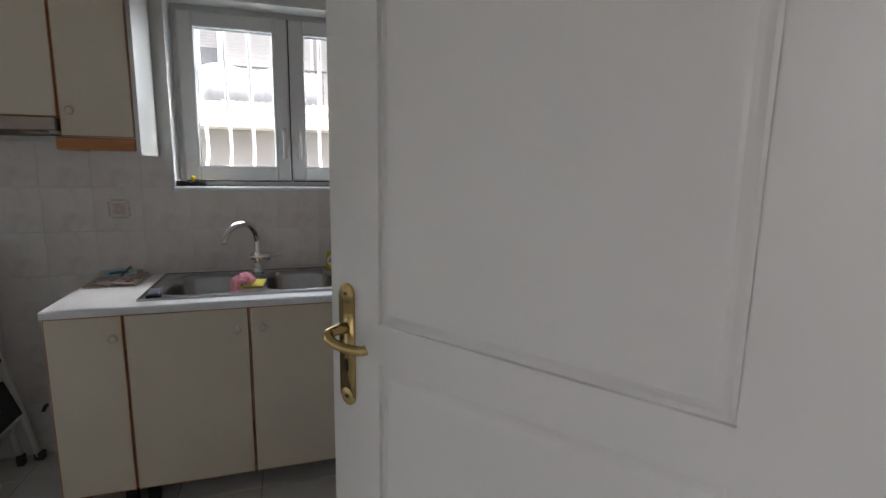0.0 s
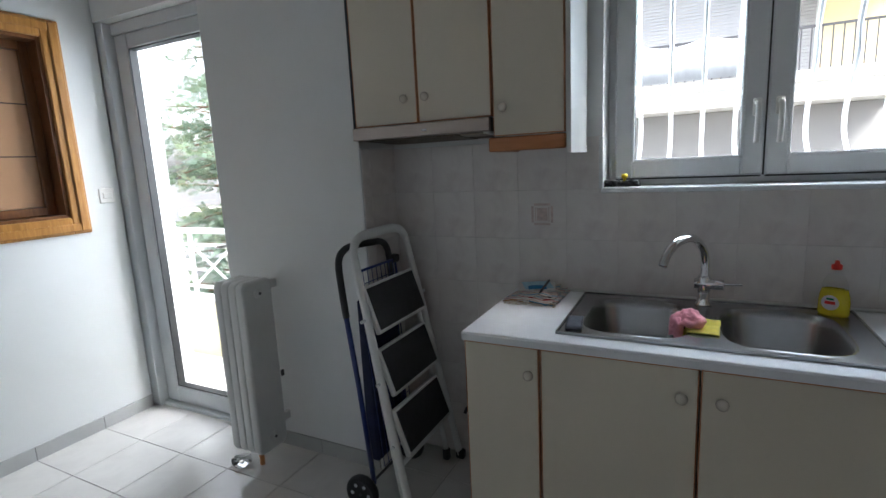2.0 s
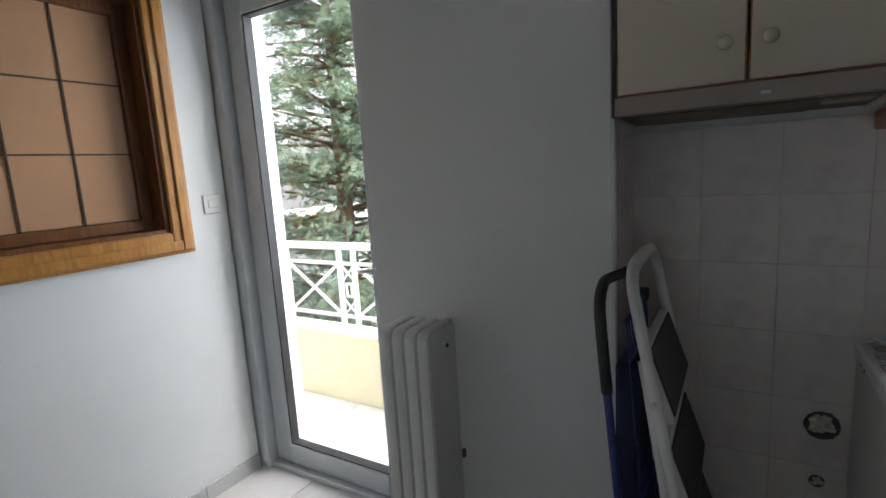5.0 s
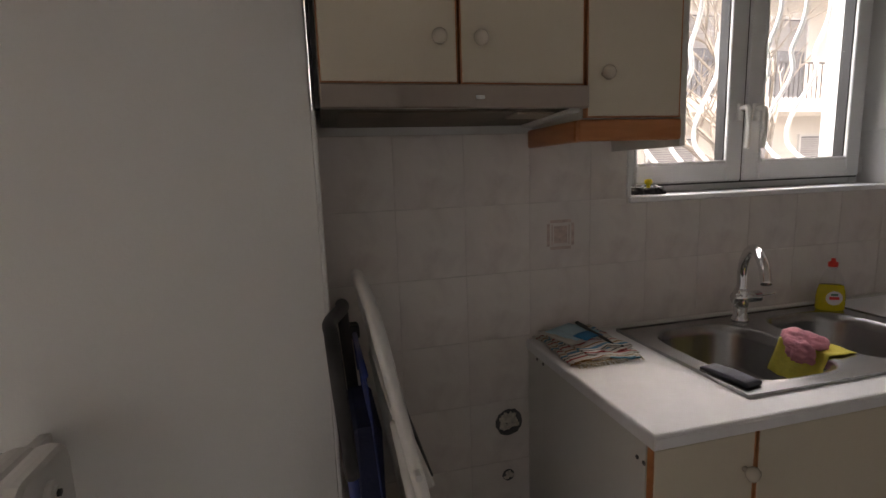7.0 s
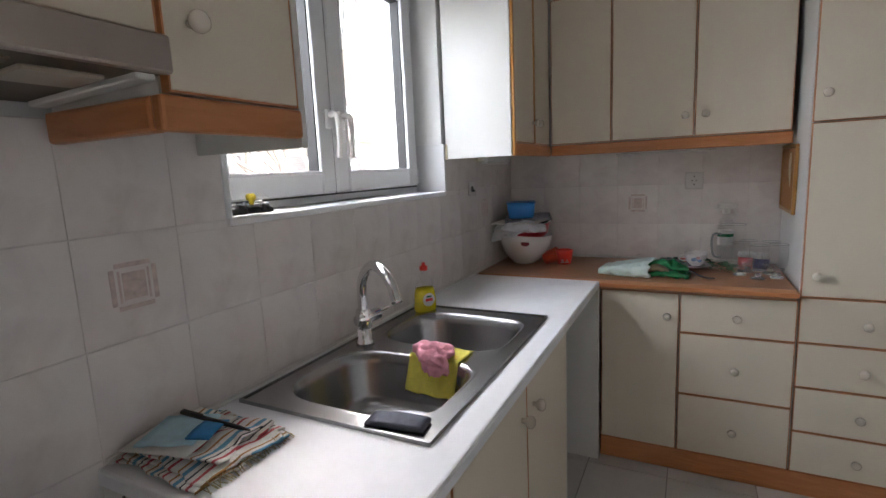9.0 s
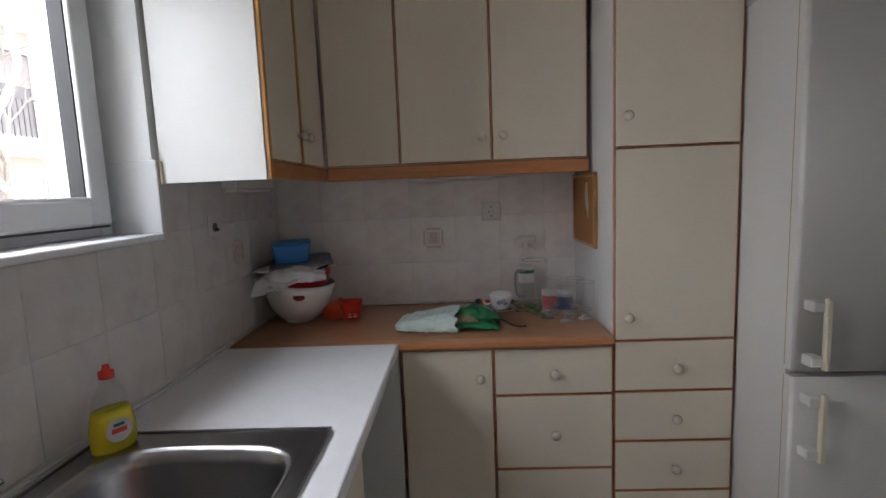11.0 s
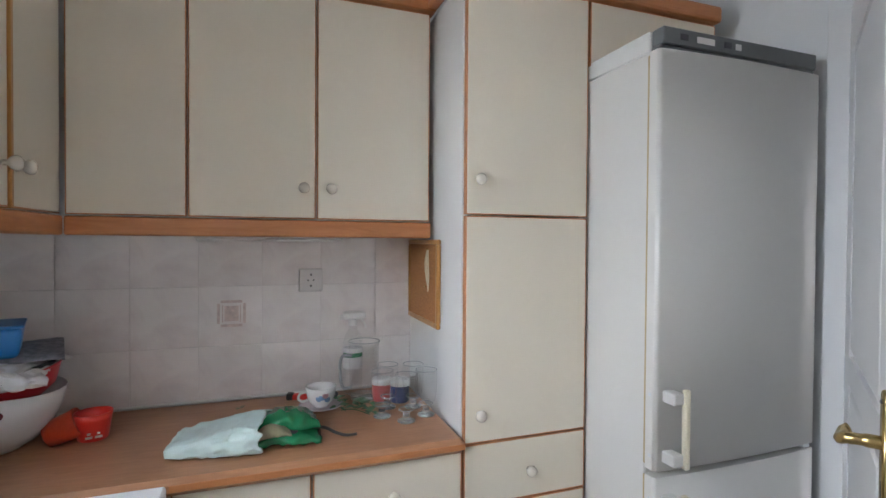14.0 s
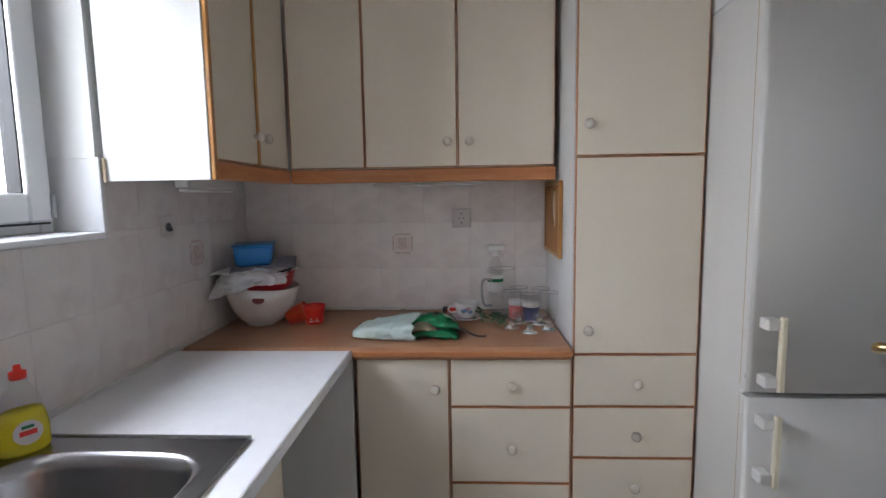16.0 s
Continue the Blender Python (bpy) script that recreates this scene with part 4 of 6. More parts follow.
# ---- fridge ----
def fridge():
    f = thing("fridge", (1.25, 0.91, 0), "old white two-door fridge freezer with yellowed trim", "fridge")
    y0, y1 = 0.582, 1.160
    part("body", box(0.998, 1.60, y0 + 0.004, y1, 0.03, 1.886, 0.004), FRIDGE, f)
    for x in (1.02, 1.50):
        for y in (y0 + 0.03, y1 - 0.07):
            part("foot", box(x, x + 0.04, y, y + 0.04, 0, 0.03, 0.004), BLACK, f)
    top = box(1.0, 1.60, y0 + 0.004, y1, 1.8865, 1.942, 0.004)
    part("top_cover", top, CARCASS, f, "cream plastic top cover")
    panel = part("control_panel", boxes([(0.957, 0.999, y0 + 0.01, y1 - 0.006, 1.897, 1.941), (0.965, 0.999, y0 + 0.008, y1 - 0.004, 1.885, 1.897)], 0.003), FRIDGE_GREY, f, "grey control strip with faded marks")
    for k, (a, b) in enumerate(((1.10, 1.075), (1.045, 0.985), (0.95, 0.925), (0.91, 0.89))):
        part("mark", box(0.9555, 0.9572, b, a, 1.911, 1.927), SWITCH if k % 2 else IRON, panel)
    for z0, z1, nm in ((0.812, 1.881, "door"), (0.05, 0.796, "freezer_door")):
        bm = bmesh.new()
        prof = []
        ys = [y0 + 0.004 * k for k in range(13)]
        ys += [y0 + 0.052 + (y1 - 0.094 - y0) * k / 8 for k in range(1, 8)] + [y1 + 0.01 - 0.004 * k for k in range(12, -1, -1)]
        for y in ys:
            d = min(y - y0, y1 + 0.01 - y)
            e = 1 - min(1.0, max(0.0, d / 0.012))
            prof.append((y, 0.952 - 0.010 * math.sin(math.pi * (y - y0) / (y1 + 0.01 - y0)) + 0.010 * (1 - math.sqrt(max(0.0, 1 - e ** 2.6)))))
        n = len(prof) - 1
        lo = [bm.verts.new((x, y, z0)) for y, x in prof]
        hi = [bm.verts.new((x, y, z1)) for y, x in prof]
        back = [bm.verts.new(p) for p in ((0.986, y0, z0), (0.986, y1 + 0.01, z0), (0.986, y1 + 0.01, z1), (0.986, y0, z1))]
        for k in range(n):
            bm.faces.new((lo[k], lo[k + 1], hi[k + 1], hi[k]))
        bm.faces.new(lo + [back[1], back[0]]), bm.faces.new(hi + [back[2], back[3]])
        bm.faces.new((lo[0], hi[0], back[3], back[0])), bm.faces.new((lo[-1], hi[-1], back[2], back[1])), bm.faces.new(back)
        d = part(nm, bm, FRIDGE, f)
        for poly in d.data.polygons:
            poly.use_smooth = abs(poly.normal.z) < 0.5 and abs(poly.normal.x) > 0.02
        part("gasket", box(0.9862, 0.9978, y0 + 0.008, y1 + 0.0065, z0 + 0.006, z1 - 0.006, 0.002), YELLOWED, d, "yellowed door seal")
        hz = (z0 + 0.015, z0 + 0.215) if nm == "door" else (z1 - 0.235, z1 - 0.035)
        hd = part("handle", boxes([(0.905, 0.921, y1 - 0.059, y1 - 0.043, hz[0], hz[1])], 0.003), OLD_CREAM, d, "yellowed upright handle bar")
        for r in ((0.912, 0.958, y1 - 0.045, y1 - 0.012, hz[0] + 0.008, hz[0] + 0.038), (0.912, 0.958, y1 - 0.045, y1 - 0.012, hz[1] - 0.038, hz[1] - 0.008)):
            part("bracket", box(*r, 0.003), FRIDGE, hd, "white plastic handle bracket")
        for r in ((0.966, 0.974, y1 + 0.0101, y1 + 0.012, hz[0] + 0.018, hz[0] + 0.026), (0.966, 0.974, y1 + 0.0101, y1 + 0.012, hz[1] - 0.026, hz[1] - 0.018)):
            part("screw", box(*r), ALU, hd)
    part("hinge", box(0.957, 0.985, y0 + 0.01, y0 + 0.04, 0.797, 0.811, 0.002), ALU, f)


fridge()


# ---- radiator ----
def radiator():
    r = thing("radiator", (-1.69, 2.44, 0.1), "short white column radiator on the wall by the balcony door", "radiator")
    pitch = 0.046
    for k in range(4):
        xc = -1.623 - pitch * k
        bm = bmesh.new()
        outline = []
        y0, y1, z0, z1, c = 2.352, 2.525, 0.105, 0.922, 0.032
        for (yc, zc, a0) in ((y1 - c, z1 - c, 0), (y0 + c, z1 - c, 90), (y0 + c, z0 + c, 180), (y1 - c, z0 + c, 270)):
            for j in range(5):
                a = radians(a0 + 22.5 * j)
                outline.append((yc + c * math.cos(a), zc + c * math.sin(a)))
        layers = []
        my, mz = (y0 + y1) / 2, (z0 + z1) / 2
        for dx, s in ((-0.0222, 0.88), (-0.017, 0.97), (-0.006, 1.0), (0.006, 1.0), (0.017, 0.97), (0.0222, 0.88)):
            inset = (1 - s) * (y1 - y0) * 0.5
            layers.append([bm.verts.new((xc + dx, my + (y - my) * (1 - 2 * inset / (y1 - y0)), mz + (z - mz) * (1 - 2 * inset / (z1 - z0)))) for y, z in outline])
        for a, b in zip(layers, layers[1:]):
            for j in range(len(a)):
                bm.faces.new((a[j], a[(j + 1) % len(a)], b[(j + 1) % len(a)], b[j]))
        bm.faces.new(layers[0]), bm.faces.new(layers[-1])
        part("section", bm, RAD, r)
    for z in (0.862, 0.174):
        part("plug", lathe([(0.022, 0), (0.022, 0.006), (0.012, 0.008), (0.012, 0.013), (0.001, 0.013)], Matrix.Translation((-1.6015, 2.438, z)) @ Matrix.Rotation(math.pi / 2, 4, "Y"), 12), RAD, r, "round end plug")
        part("bolt", lathe([(0.007, 0.0132), (0.007, 0.017), (0.001, 0.018)], Matrix.Translation((-1.6015, 2.438, z)) @ Matrix.Rotation(math.pi / 2, 4, "Y"), 6), IRON, r, "dark bolt head")
        part("bracket", boxes([(-1.70, -1.68, 2.523, 2.631, z - 0.02, z + 0.02)]), RAD, r)
    part("valve", boxes([(-1.815, -1.790, 2.425, 2.450, 0.14, 0.19)], 0.005), BRASS, r)
    part("pipe", tube([(-1.70, 2.44, 0.108), (-1.70, 2.44, -0.002)], 0.012, 10), COPPER, r, "copper pipe stub into the floor")
    part("vent_valve", boxes([(-1.612, -1.600, 2.528, 2.545, 0.43, 0.46)], 0.003), IRON, r)
    bm = bmesh.new()
    bmesh.ops.create_icosphere(bm, subdivisions=2, radius=0.05)
    for v in bm.verts:
        v.co = Vector((v.co.x * 1.0, v.co.y * 0.9, max(v.co.z, -0.02) * 0.7)) * (1 + 0.45 * noise.noise(v.co * 35))
        v.co += Vector((-1.79, 2.40, 0.016))
    tagged(part("plastic_wrap", bm, pane_glass("clear_wrap", (0.9, 0.9, 0.9), 1.0)), "crumpled clear plastic wrap by the radiator pipe", "plastic wrap")


radiator()


# ---- step ladder and shopping trolley, leaning in the recess ----
def ladder():
    l = thing("step_ladder", (-0.9, 2.65, 0), "folded white steel step ladder with black treads, leaning in the recess", "step ladder")
    ya, yb = 2.388, 2.850
    # the ladder's plane leans towards the pillar: x from the foot to the top
    foot, top = -0.832, -1.056

    def px(z):
        return foot + (top - foot) * z / 1.125

    loop = [(px(0.02), ya, 0.02), (px(0.5), ya + 0.012, 0.5), (px(1.0), ya + 0.03, 1.0), (px(1.085), ya + 0.045, 1.085), (px(1.118), ya + 0.09, 1.118), (px(1.125), ya + 0.16, 1.125), (px(1.125), yb - 0.15, 1.125), (px(1.118), yb - 0.085, 1.118), (px(1.085), yb - 0.04, 1.085), (px(1.0), yb - 0.03, 1.0), (px(0.5), yb - 0.012, 0.5), (px(0.02), yb, 0.02)]
    part("front_rail", tube(smooth_line(loop, 5), 0.019, 10, 0.75), LADDER_WHITE, l, "white tubular front frame", True)
    for y in (ya, yb):
        part("foot", box(px(0) - 0.02, px(0) + 0.022, y - 0.018, y + 0.018, 0.0, 0.042, 0.006), BLACK, l)
    for y in (ya + 0.035, yb - 0.035):
        part("back_leg", tube([(px(0.90) - 0.012, y, 0.90), (px(0.05) - 0.050, y, 0.05)], 0.0125, 8), LADDER_WHITE, l, "", True)
        part("foot", box(px(0.03) - 0.067, px(0.03) - 0.036, y - 0.016, y + 0.016, 0.0, 0.055, 0.005), BLACK, l)
    part("cross_bar", tube([(px(0.18) - 0.045, ya + 0.035, 0.18), (px(0.18) - 0.045, yb - 0.035, 0.18)], 0.010, 8), LADDER_WHITE, l, "", True)
    for zt in (0.930, 0.680, 0.430):
        zb = zt - 0.186
        a = Vector((px(zt) - 0.008, 0, zt))
        b = Vector((px(zb) + 0.020, 0, zb))
        way = (b - a).normalized()
        nrm = Vector((-way.z, 0, way.x))
        m = Matrix(((way.x, 0, nrm.x, a.x), (0, 1, 0, 0), (way.z, 0, nrm.z, a.z), (0, 0, 0, 1)))
        ln = (b - a).length
        yy0, yy1 = ya + 0.040, yb - 0.045
        tr = part("tread", turned(box(0.0, ln, yy0, yy1, -0.011, 0.011, 0.004), m), LADDER_WHITE, l, "white steel tread tray")
        up = 0.0115 if (m.to_3x3() @ Vector((0, 0, 1))).x > 0 else -0.0115
        part("tread_pad", turned(box(0.012, ln - 0.014, yy0 + 0.012, yy1 - 0.012, min(0, up), max(0, up) + (0.004 if up > 0 else 0) , 0.002), m) if up > 0 else turned(box(0.012, ln - 0.014, yy0 + 0.012, yy1 - 0.012, -0.0155, 0.0, 0.002), m), TREAD, tr, "black rubber tread pad")
        for y in (ya + 0.004, yb - 0.004):
            part("rivet", lathe([(0.007, -0.022), (0.007, 0.022)], Matrix.Translation((px(zt - 0.12), y, zt - 0.12)) @ Matrix.Rotation(math.pi / 2, 4, "X"), 8), ALU, tr)


ladder()


def trolley():
    t = thing("shopping_trolley", (-1.06, 2.52, 0), "folded blue wire shopping trolley with black grip and wheels", "trolley")
    ya, yb = 2.425, 2.745

    def px(z):
        return -1.022 - 0.078 * z / 1.07
    line = [(px(0.06) - 0.030, ya + 0.03, 0.06), (px(0.5) - 0.030, ya + 0.02, 0.5), (px(0.80) - 0.030, ya + 0.004, 0.80)]
    part("side_tube", tube(line, 0.011, 8), BLUE, t, "", True)
    line2 = [(px(0.06), yb - 0.03, 0.06), (px(0.5), yb - 0.02, 0.5), (px(0.80), yb - 0.004, 0.80)]
    part("side_tube", tube(line2, 0.011, 8), BLUE, t, "", True)
    grip = [(px(0.80) - 0.030, ya + 0.004, 0.80), (px(0.98) - 0.030, ya, 0.98), (px(1.04) - 0.030, ya + 0.012, 1.04), (px(1.068) - 0.030, ya + 0.05, 1.068), (px(1.075) - 0.030, ya + 0.11, 1.075), (px(1.075), yb - 0.11, 1.075), (px(1.068), yb - 0.05, 1.068), (px(1.04), yb - 0.012, 1.04), (px(0.98), yb, 0.98), (px(0.80), yb - 0.004, 0.80)]
    part("grip", tube(smooth_line(grip, 4), 0.0145, 10), BLACK, t, "black foam grip", True)
    wires = bmesh.new()
    x0, z0, z1 = 0.022, 0.14, 0.98
    for k in range(9):
        y = ya + 0.05 + (yb - ya - 0.06) * k / 8
        add_tube(wires, [(px(z0) + x0, y, z0), (px(z1) + x0, y, z1)], 0.0022, 4)
    for k in range(16):
        z = z0 + (z1 - z0) * k / 15
        add_tube(wires, [(px(z) + x0, ya + 0.05, z), (px(z) + x0, yb - 0.01, z)], 0.0022, 4)
    tagged(part("basket", wires, BLUE, t, "blue wire basket panel"), kind="stuff")
    part("basket_rim", tube([(px(z1) + x0, ya + 0.045, z1), (px(z1) + x0, yb + 0.01, z1), (px(z1 - 0.1) + x0, yb + 0.012, z1 - 0.1)], 0.006, 8), BLUE, t, "", True)
    part("latch", box(px(0.985) + 0.0, px(0.985) + 0.035, yb - 0.01, yb + 0.035, 0.965, 1.0, 0.005), BLACK, t)
    part("bag_liner", box(px(0.5) - 0.045, px(0.5) + 0.016, ya + 0.06, yb - 0.03, 0.14, 0.86, 0.012), BLUE_BAG, t, "dark blue folded cloth liner")
    part("axle", tube([(-1.055, ya - 0.075, 0.075), (-1.055, yb + 0.03, 0.075)], 0.006, 8), IRON, t)
    for y in (ya - 0.055, yb + 0.01):
        w = part("wheel", lathe([(0.012, -0.014), (0.058, -0.013), (0.062, -0.017), (0.072, -0.014), (0.076, 0), (0.072, 0.014), (0.062, 0.017), (0.058, 0.013), (0.012, 0.014)], Matrix.Translation((-1.055, y, 0.076)) @ Matrix.Rotation(math.pi / 2, 4, "X"), 24), BLACK, t, "black plastic wheel", True)
        for k in range(6):
            a = 2 * math.pi * k / 6
            part("spoke_hole", lathe([(0.008, 0), (0.008, 0.002)], Matrix.Translation((-1.055 + 0.04 * math.cos(a), y - 0.0155, 0.076 + 0.04 * math.sin(a))) @ Matrix.Rotation(math.pi / 2, 4, "X"), 8), ALU, w)


trolley()


# ---- wall fixtures ----
def switch(name, label, m, socket=False):
    s = thing(name, m.translation, label, name.split("_")[-1])
    part("plate", turned(box(-0.041, 0.041, -0.041, 0.041, 0.0, 0.009, 0.003), m), SOCKET if socket else SWITCH, s)
    if socket:
        part("socket_ring", turned(lathe([(0.0235, 0.009), (0.0235, 0.011), (0.020, 0.011), (0.020, 0.0095), (0.001, 0.0095)], steps=20), m), SOCKET, s)
        for a in (-0.0095, 0.0095):
            part("pin_hole", turned(lathe([(0.003, 0.009), (0.003, 0.0115)], Matrix.Translation((a, 0, 0)), 8), m), BLACK, s)
        for c in (0.0165, -0.0235):
            part("earth_clip", turned(box(-0.003, 0.003, c, c + 0.007, 0.009, 0.013), m), IRON, s)
    else:
        part("rocker", turned(box(-0.024, 0.024, -0.016, 0.016, 0.009, 0.014, 0.002), m), SWITCH, s)
    return s


switch("light_switch", "white rocker light switch beside the balcony door", Matrix.Translation((WX, 2.560, 1.305)) @ Matrix(((0, 0, 1, 0), (1, 0, 0, 0), (0, 1, 0, 0), (0, 0, 0, 1))))
EAST = Matrix.Translation((1.782, 1.943, 1.252)) @ Matrix(((0, 0, -1, 0), (1, 0, 0, 0), (0, 1, 0, 0), (0, 0, 0, 1)))
switch("wall_socket", "white earthed wall socket on the tiles", EAST, True)


def cork_board():
    b = thing("cork_board", (1.6, 1.58, 1.11), "small beech-framed cork board on the larder side", "notice board")
    x0, x1, z0, z1, y = 1.435, 1.765, 1.113, 1.398, 1.574
    part("frame", boxes([(x0, x1, y, y + 0.014, z0, z0 + 0.016), (x0, x1, y, y + 0.014, z1 - 0.016, z1), (x0, x0 + 0.016, y, y + 0.014, z0 + 0.016, z1 - 0.016), (x1 - 0.016, x1, y, y + 0.014, z0 + 0.016, z1 - 0.016)], 0.003), OAK, b)
    part("cork", box(x0 + 0.015, x1 - 0.015, y + 0.001, y + 0.009, z0 + 0.015, z1 - 0.015), CORK, b)
    bm = bmesh.new()
    for k in range(4):
        add_tube(bm, smooth_line([(1.53 + 0.004 * k, y + 0.012, 1.365), (1.525 + 0.012 * k, y + 0.013, 1.32), (1.518 + 0.010 * k, y + 0.013, 1.27), (1.530 + 0.002 * k, y + 0.012, 1.225 + 0.008 * k)], 4), 0.0018, 5)
    part("string_loop", bm, STRING, b, "hanging pale string")
    for x, z in ((1.532, 1.366), (1.548, 1.241)):
        part("pin", lathe([(0.0015, 0), (0.0015, 0.006), (0.0045, 0.007), (0.004, 0.010), (0.001, 0.011)], Matrix.Translation((x, y + 0.009, z)) @ Matrix.Rotation(-math.pi / 2, 4, "X"), 8), BRASS, b)


cork_board()


def strip_light(x0, x1, y0, y1, z, label):
    s = thing("strip_light", ((x0 + x1) / 2, (y0 + y1) / 2, z), label, "lamp")
    part("body", box(x0, x1, y0, y1, z - 0.022, 1.4545, 0.004), CARCASS, s)
    part("cover", box(x0 + 0.008, x1 - 0.008, y0 + 0.006, y1 - 0.006, z - 0.034, z - 0.0215, 0.006), SWITCH, s, "white plastic tube cover")


strip_light(1.16, 1.48, 2.79, 2.84, 1.408, "unlit white strip light under the corner wall cabinet")
strip_light(1.60, 1.64, 1.85, 2.30, 1.422, "unlit white strip light under the wall cabinet")

for (x, z, r) in ((-0.607, 0.589, 0.042), (-0.612, 0.411, 0.019)):
    o = thing("wall_outlet_hole", (x, 2.896, z), "broken round hole in the tiles with rough plaster", "wall hole", "", "structure")
    turn_s = Matrix.Translation((x, 2.896, z)) @ Matrix.Rotation(math.pi / 2, 4, "X")
    ring = lathe([(r * 1.05, -0.0005), (r * 1.02, 0.0012), (r * 0.3, 0.0010), (0.0005, 0.0010)], turn_s, 28)
    for v in ring.verts:
        d = v.co - Vector((x, 2.896, z))
        k = 1 + 0.10 * noise.noise(Vector((d.x, d.z, r)) * 70)
        v.co = Vector((x + d.x * k, v.co.y, z + d.z * k))
    part("hole", ring, IRON, o, "dark broken hole")
    for k, (dx, dz, q) in enumerate(((-0.15, 0.25, 0.52), (0.28, -0.10, 0.50), (-0.30, -0.32, 0.42), (0.20, 0.45, 0.34))):
        part("plaster", rumple(crumple(x + dx * r, 2.8945, z + dz * r, q * r, 0.004, q * r * 0.9, k * 3.0, 0.6, 60), 0.003, 70, k * 2.0), PLASTER_HOLE, o)
tagged(part("drain_pipe", tube(smooth_line([(1.10, 2.896, 0.226), (1.10, 2.85, 0.226), (1.10, 2.83, 0.235)]), 0.013, 12), BLACK), "short black drain stub on the wall under the worktop", "pipe")
old = thing("wall_outlet", (1.19, 2.896, 1.265), "small white wall plate with a dark cable hole", "socket")
part("plate", box(1.158, 1.222, 2.888, 2.8955, 1.232, 1.300, 0.003), SOCKET, old)
part("hole", lathe([(0.015, 0), (0.015, 0.002), (0.001, 0.0022)], Matrix.Translation((1.192, 2.8882, 1.262)) @ Matrix.Rotation(math.pi / 2, 4, "X"), 14), IRON, old, "dark round hole")
part("cable_end", tube(smooth_line([(1.192, 2.890, 1.258), (1.192, 2.880, 1.256), (1.193, 2.876, 1.250)]), 0.005, 8), BLACK, old)
tagged(part("gas_stub", tube(smooth_line([(-0.80, 2.896, 0.245), (-0.80, 2.87, 0.245), (-0.805, 2.862, 0.228)]), 0.008, 8), IRON), "small metal pipe stub on the tiles", "pipe")


# ---- loose things round the sink ----
def striped(name):
    m = material(name, (0.66, 0.64, 0.60), 0.9, vary=0.05, scale=30, bump=0.5, bump_scale=200)
    n, l = nodes_of(m)
    co, sep, mul, frac, ramp = n.new("ShaderNodeTexCoord"), n.new("ShaderNodeSeparateXYZ"), n.new("ShaderNodeMath"), n.new("ShaderNodeMath"), n.new("ShaderNodeValToRGB")
    mul.operation, frac.operation = "MULTIPLY", "FRACT"
    mul.inputs[1].default_value = 15.0
    l.new(co.outputs["Object"], sep.inputs[0])
    l.new(sep.outputs["Y"], mul.inputs[0]), l.new(mul.outputs[0], frac.inputs[0]), l.new(frac.outputs[0], ramp.inputs[0])
    ramp.color_ramp.interpolation = "CONSTANT"
    cream = (0.66, 0.64, 0.60, 1)
    marks = ((0.0, cream), (0.12, (0.42, 0.07, 0.08, 1)), (0.22, cream), (0.36, (0.05, 0.05, 0.06, 1)), (0.42, cream), (0.55, (0.10, 0.28, 0.42, 1)), (0.68, cream), (0.80, (0.35, 0.18, 0.06, 1)), (0.87, cream))
    el = ramp.color_ramp.elements
    el[0].position, el[0].color = marks[0]
    el[1].position, el[1].color = marks[1]
    for p, c in marks[2:]:
        e = el.new(p)
        e.color = c
    l.new(ramp.outputs[0], n["Principled BSDF"].inputs["Base Color"])
    return m


TOWEL = striped("striped_towel_cloth")
tw = thing("tea_towel", (-0.415, 2.785, 0.85), "crumpled folded striped tea towel on the white worktop", "towel")
for k, (xa, xb, ya, yb, turn) in enumerate(((-0.520, -0.318, 2.650, 2.880, -2), (-0.500, -0.322, 2.662, 2.884, 5), (-0.505, -0.330, 2.648, 2.860, -6), (-0.486, -0.336, 2.676, 2.876, 7), (-0.478, -0.345, 2.690, 2.868, 1))):
    wave = lambda u, v, k=k: (0.0016 + 0.0010 * k) * math.sin(7 * u + 2.3 * k + 4 * v) + 0.003 * noise.noise(Vector((u * 4, v * 4, k * 3))) - 0.006 * (k / 4) * max(0.0, 0.18 - v) / 0.18 * abs(math.sin(9 * u + k))  # noqa: E731
    part("fold", ragged(sheet(xa, xb, ya, yb, 0.8535 + 0.0052 * k, 0.0042, 26, 30, wave, turn), 0.009, 26, k * 5.0), TOWEL, tw, "", True)
fringe = bmesh.new()
fringe_rnd = random.Random(12)
for k in range(40):
    fx_ = -0.512 + 0.19 * k / 39
    fz_ = 0.855 + 0.004 * (k % 3)
    add_tube(fringe, [(fx_, 2.660, fz_), (fx_ + fringe_rnd.uniform(-0.004, 0.004), 2.648, fz_ - 0.001), (fx_ + fringe_rnd.uniform(-0.006, 0.006), 2.637 + fringe_rnd.uniform(-0.004, 0.003), 0.8525)], 0.0011, 4)
tagged(part("fringe", fringe, STRING, tw, "short pale thread fringe"), kind="stuff")
fm = thing("face_mask_pack", (-0.41, 2.80, 0.877), "pale blue face mask in clear wrap on the towel", "face mask")
part("wrap", sheet(-0.508, -0.362, 2.742, 2.884, 0.8812, 0.0015, 8, 8, lambda u, v: 0.003 * noise.noise(Vector((u * 5, v * 5, 2))), 14), SWITCH, fm, "white paper wrap", True)
part("mask", sheet(-0.490, -0.378, 2.762, 2.872, 0.8855, 0.003, 6, 6, lambda u, v: 0.0015 * math.sin(12 * v), 25), MASK, fm, "", True)
part("cloth", sheet(-0.452, -0.382, 2.735, 2.782, 0.8898, 0.003, 5, 5, lambda u, v: 0.003 * math.sin(math.pi * u), 20), MASK_BLUE, fm, "bright blue cloth piece", True)
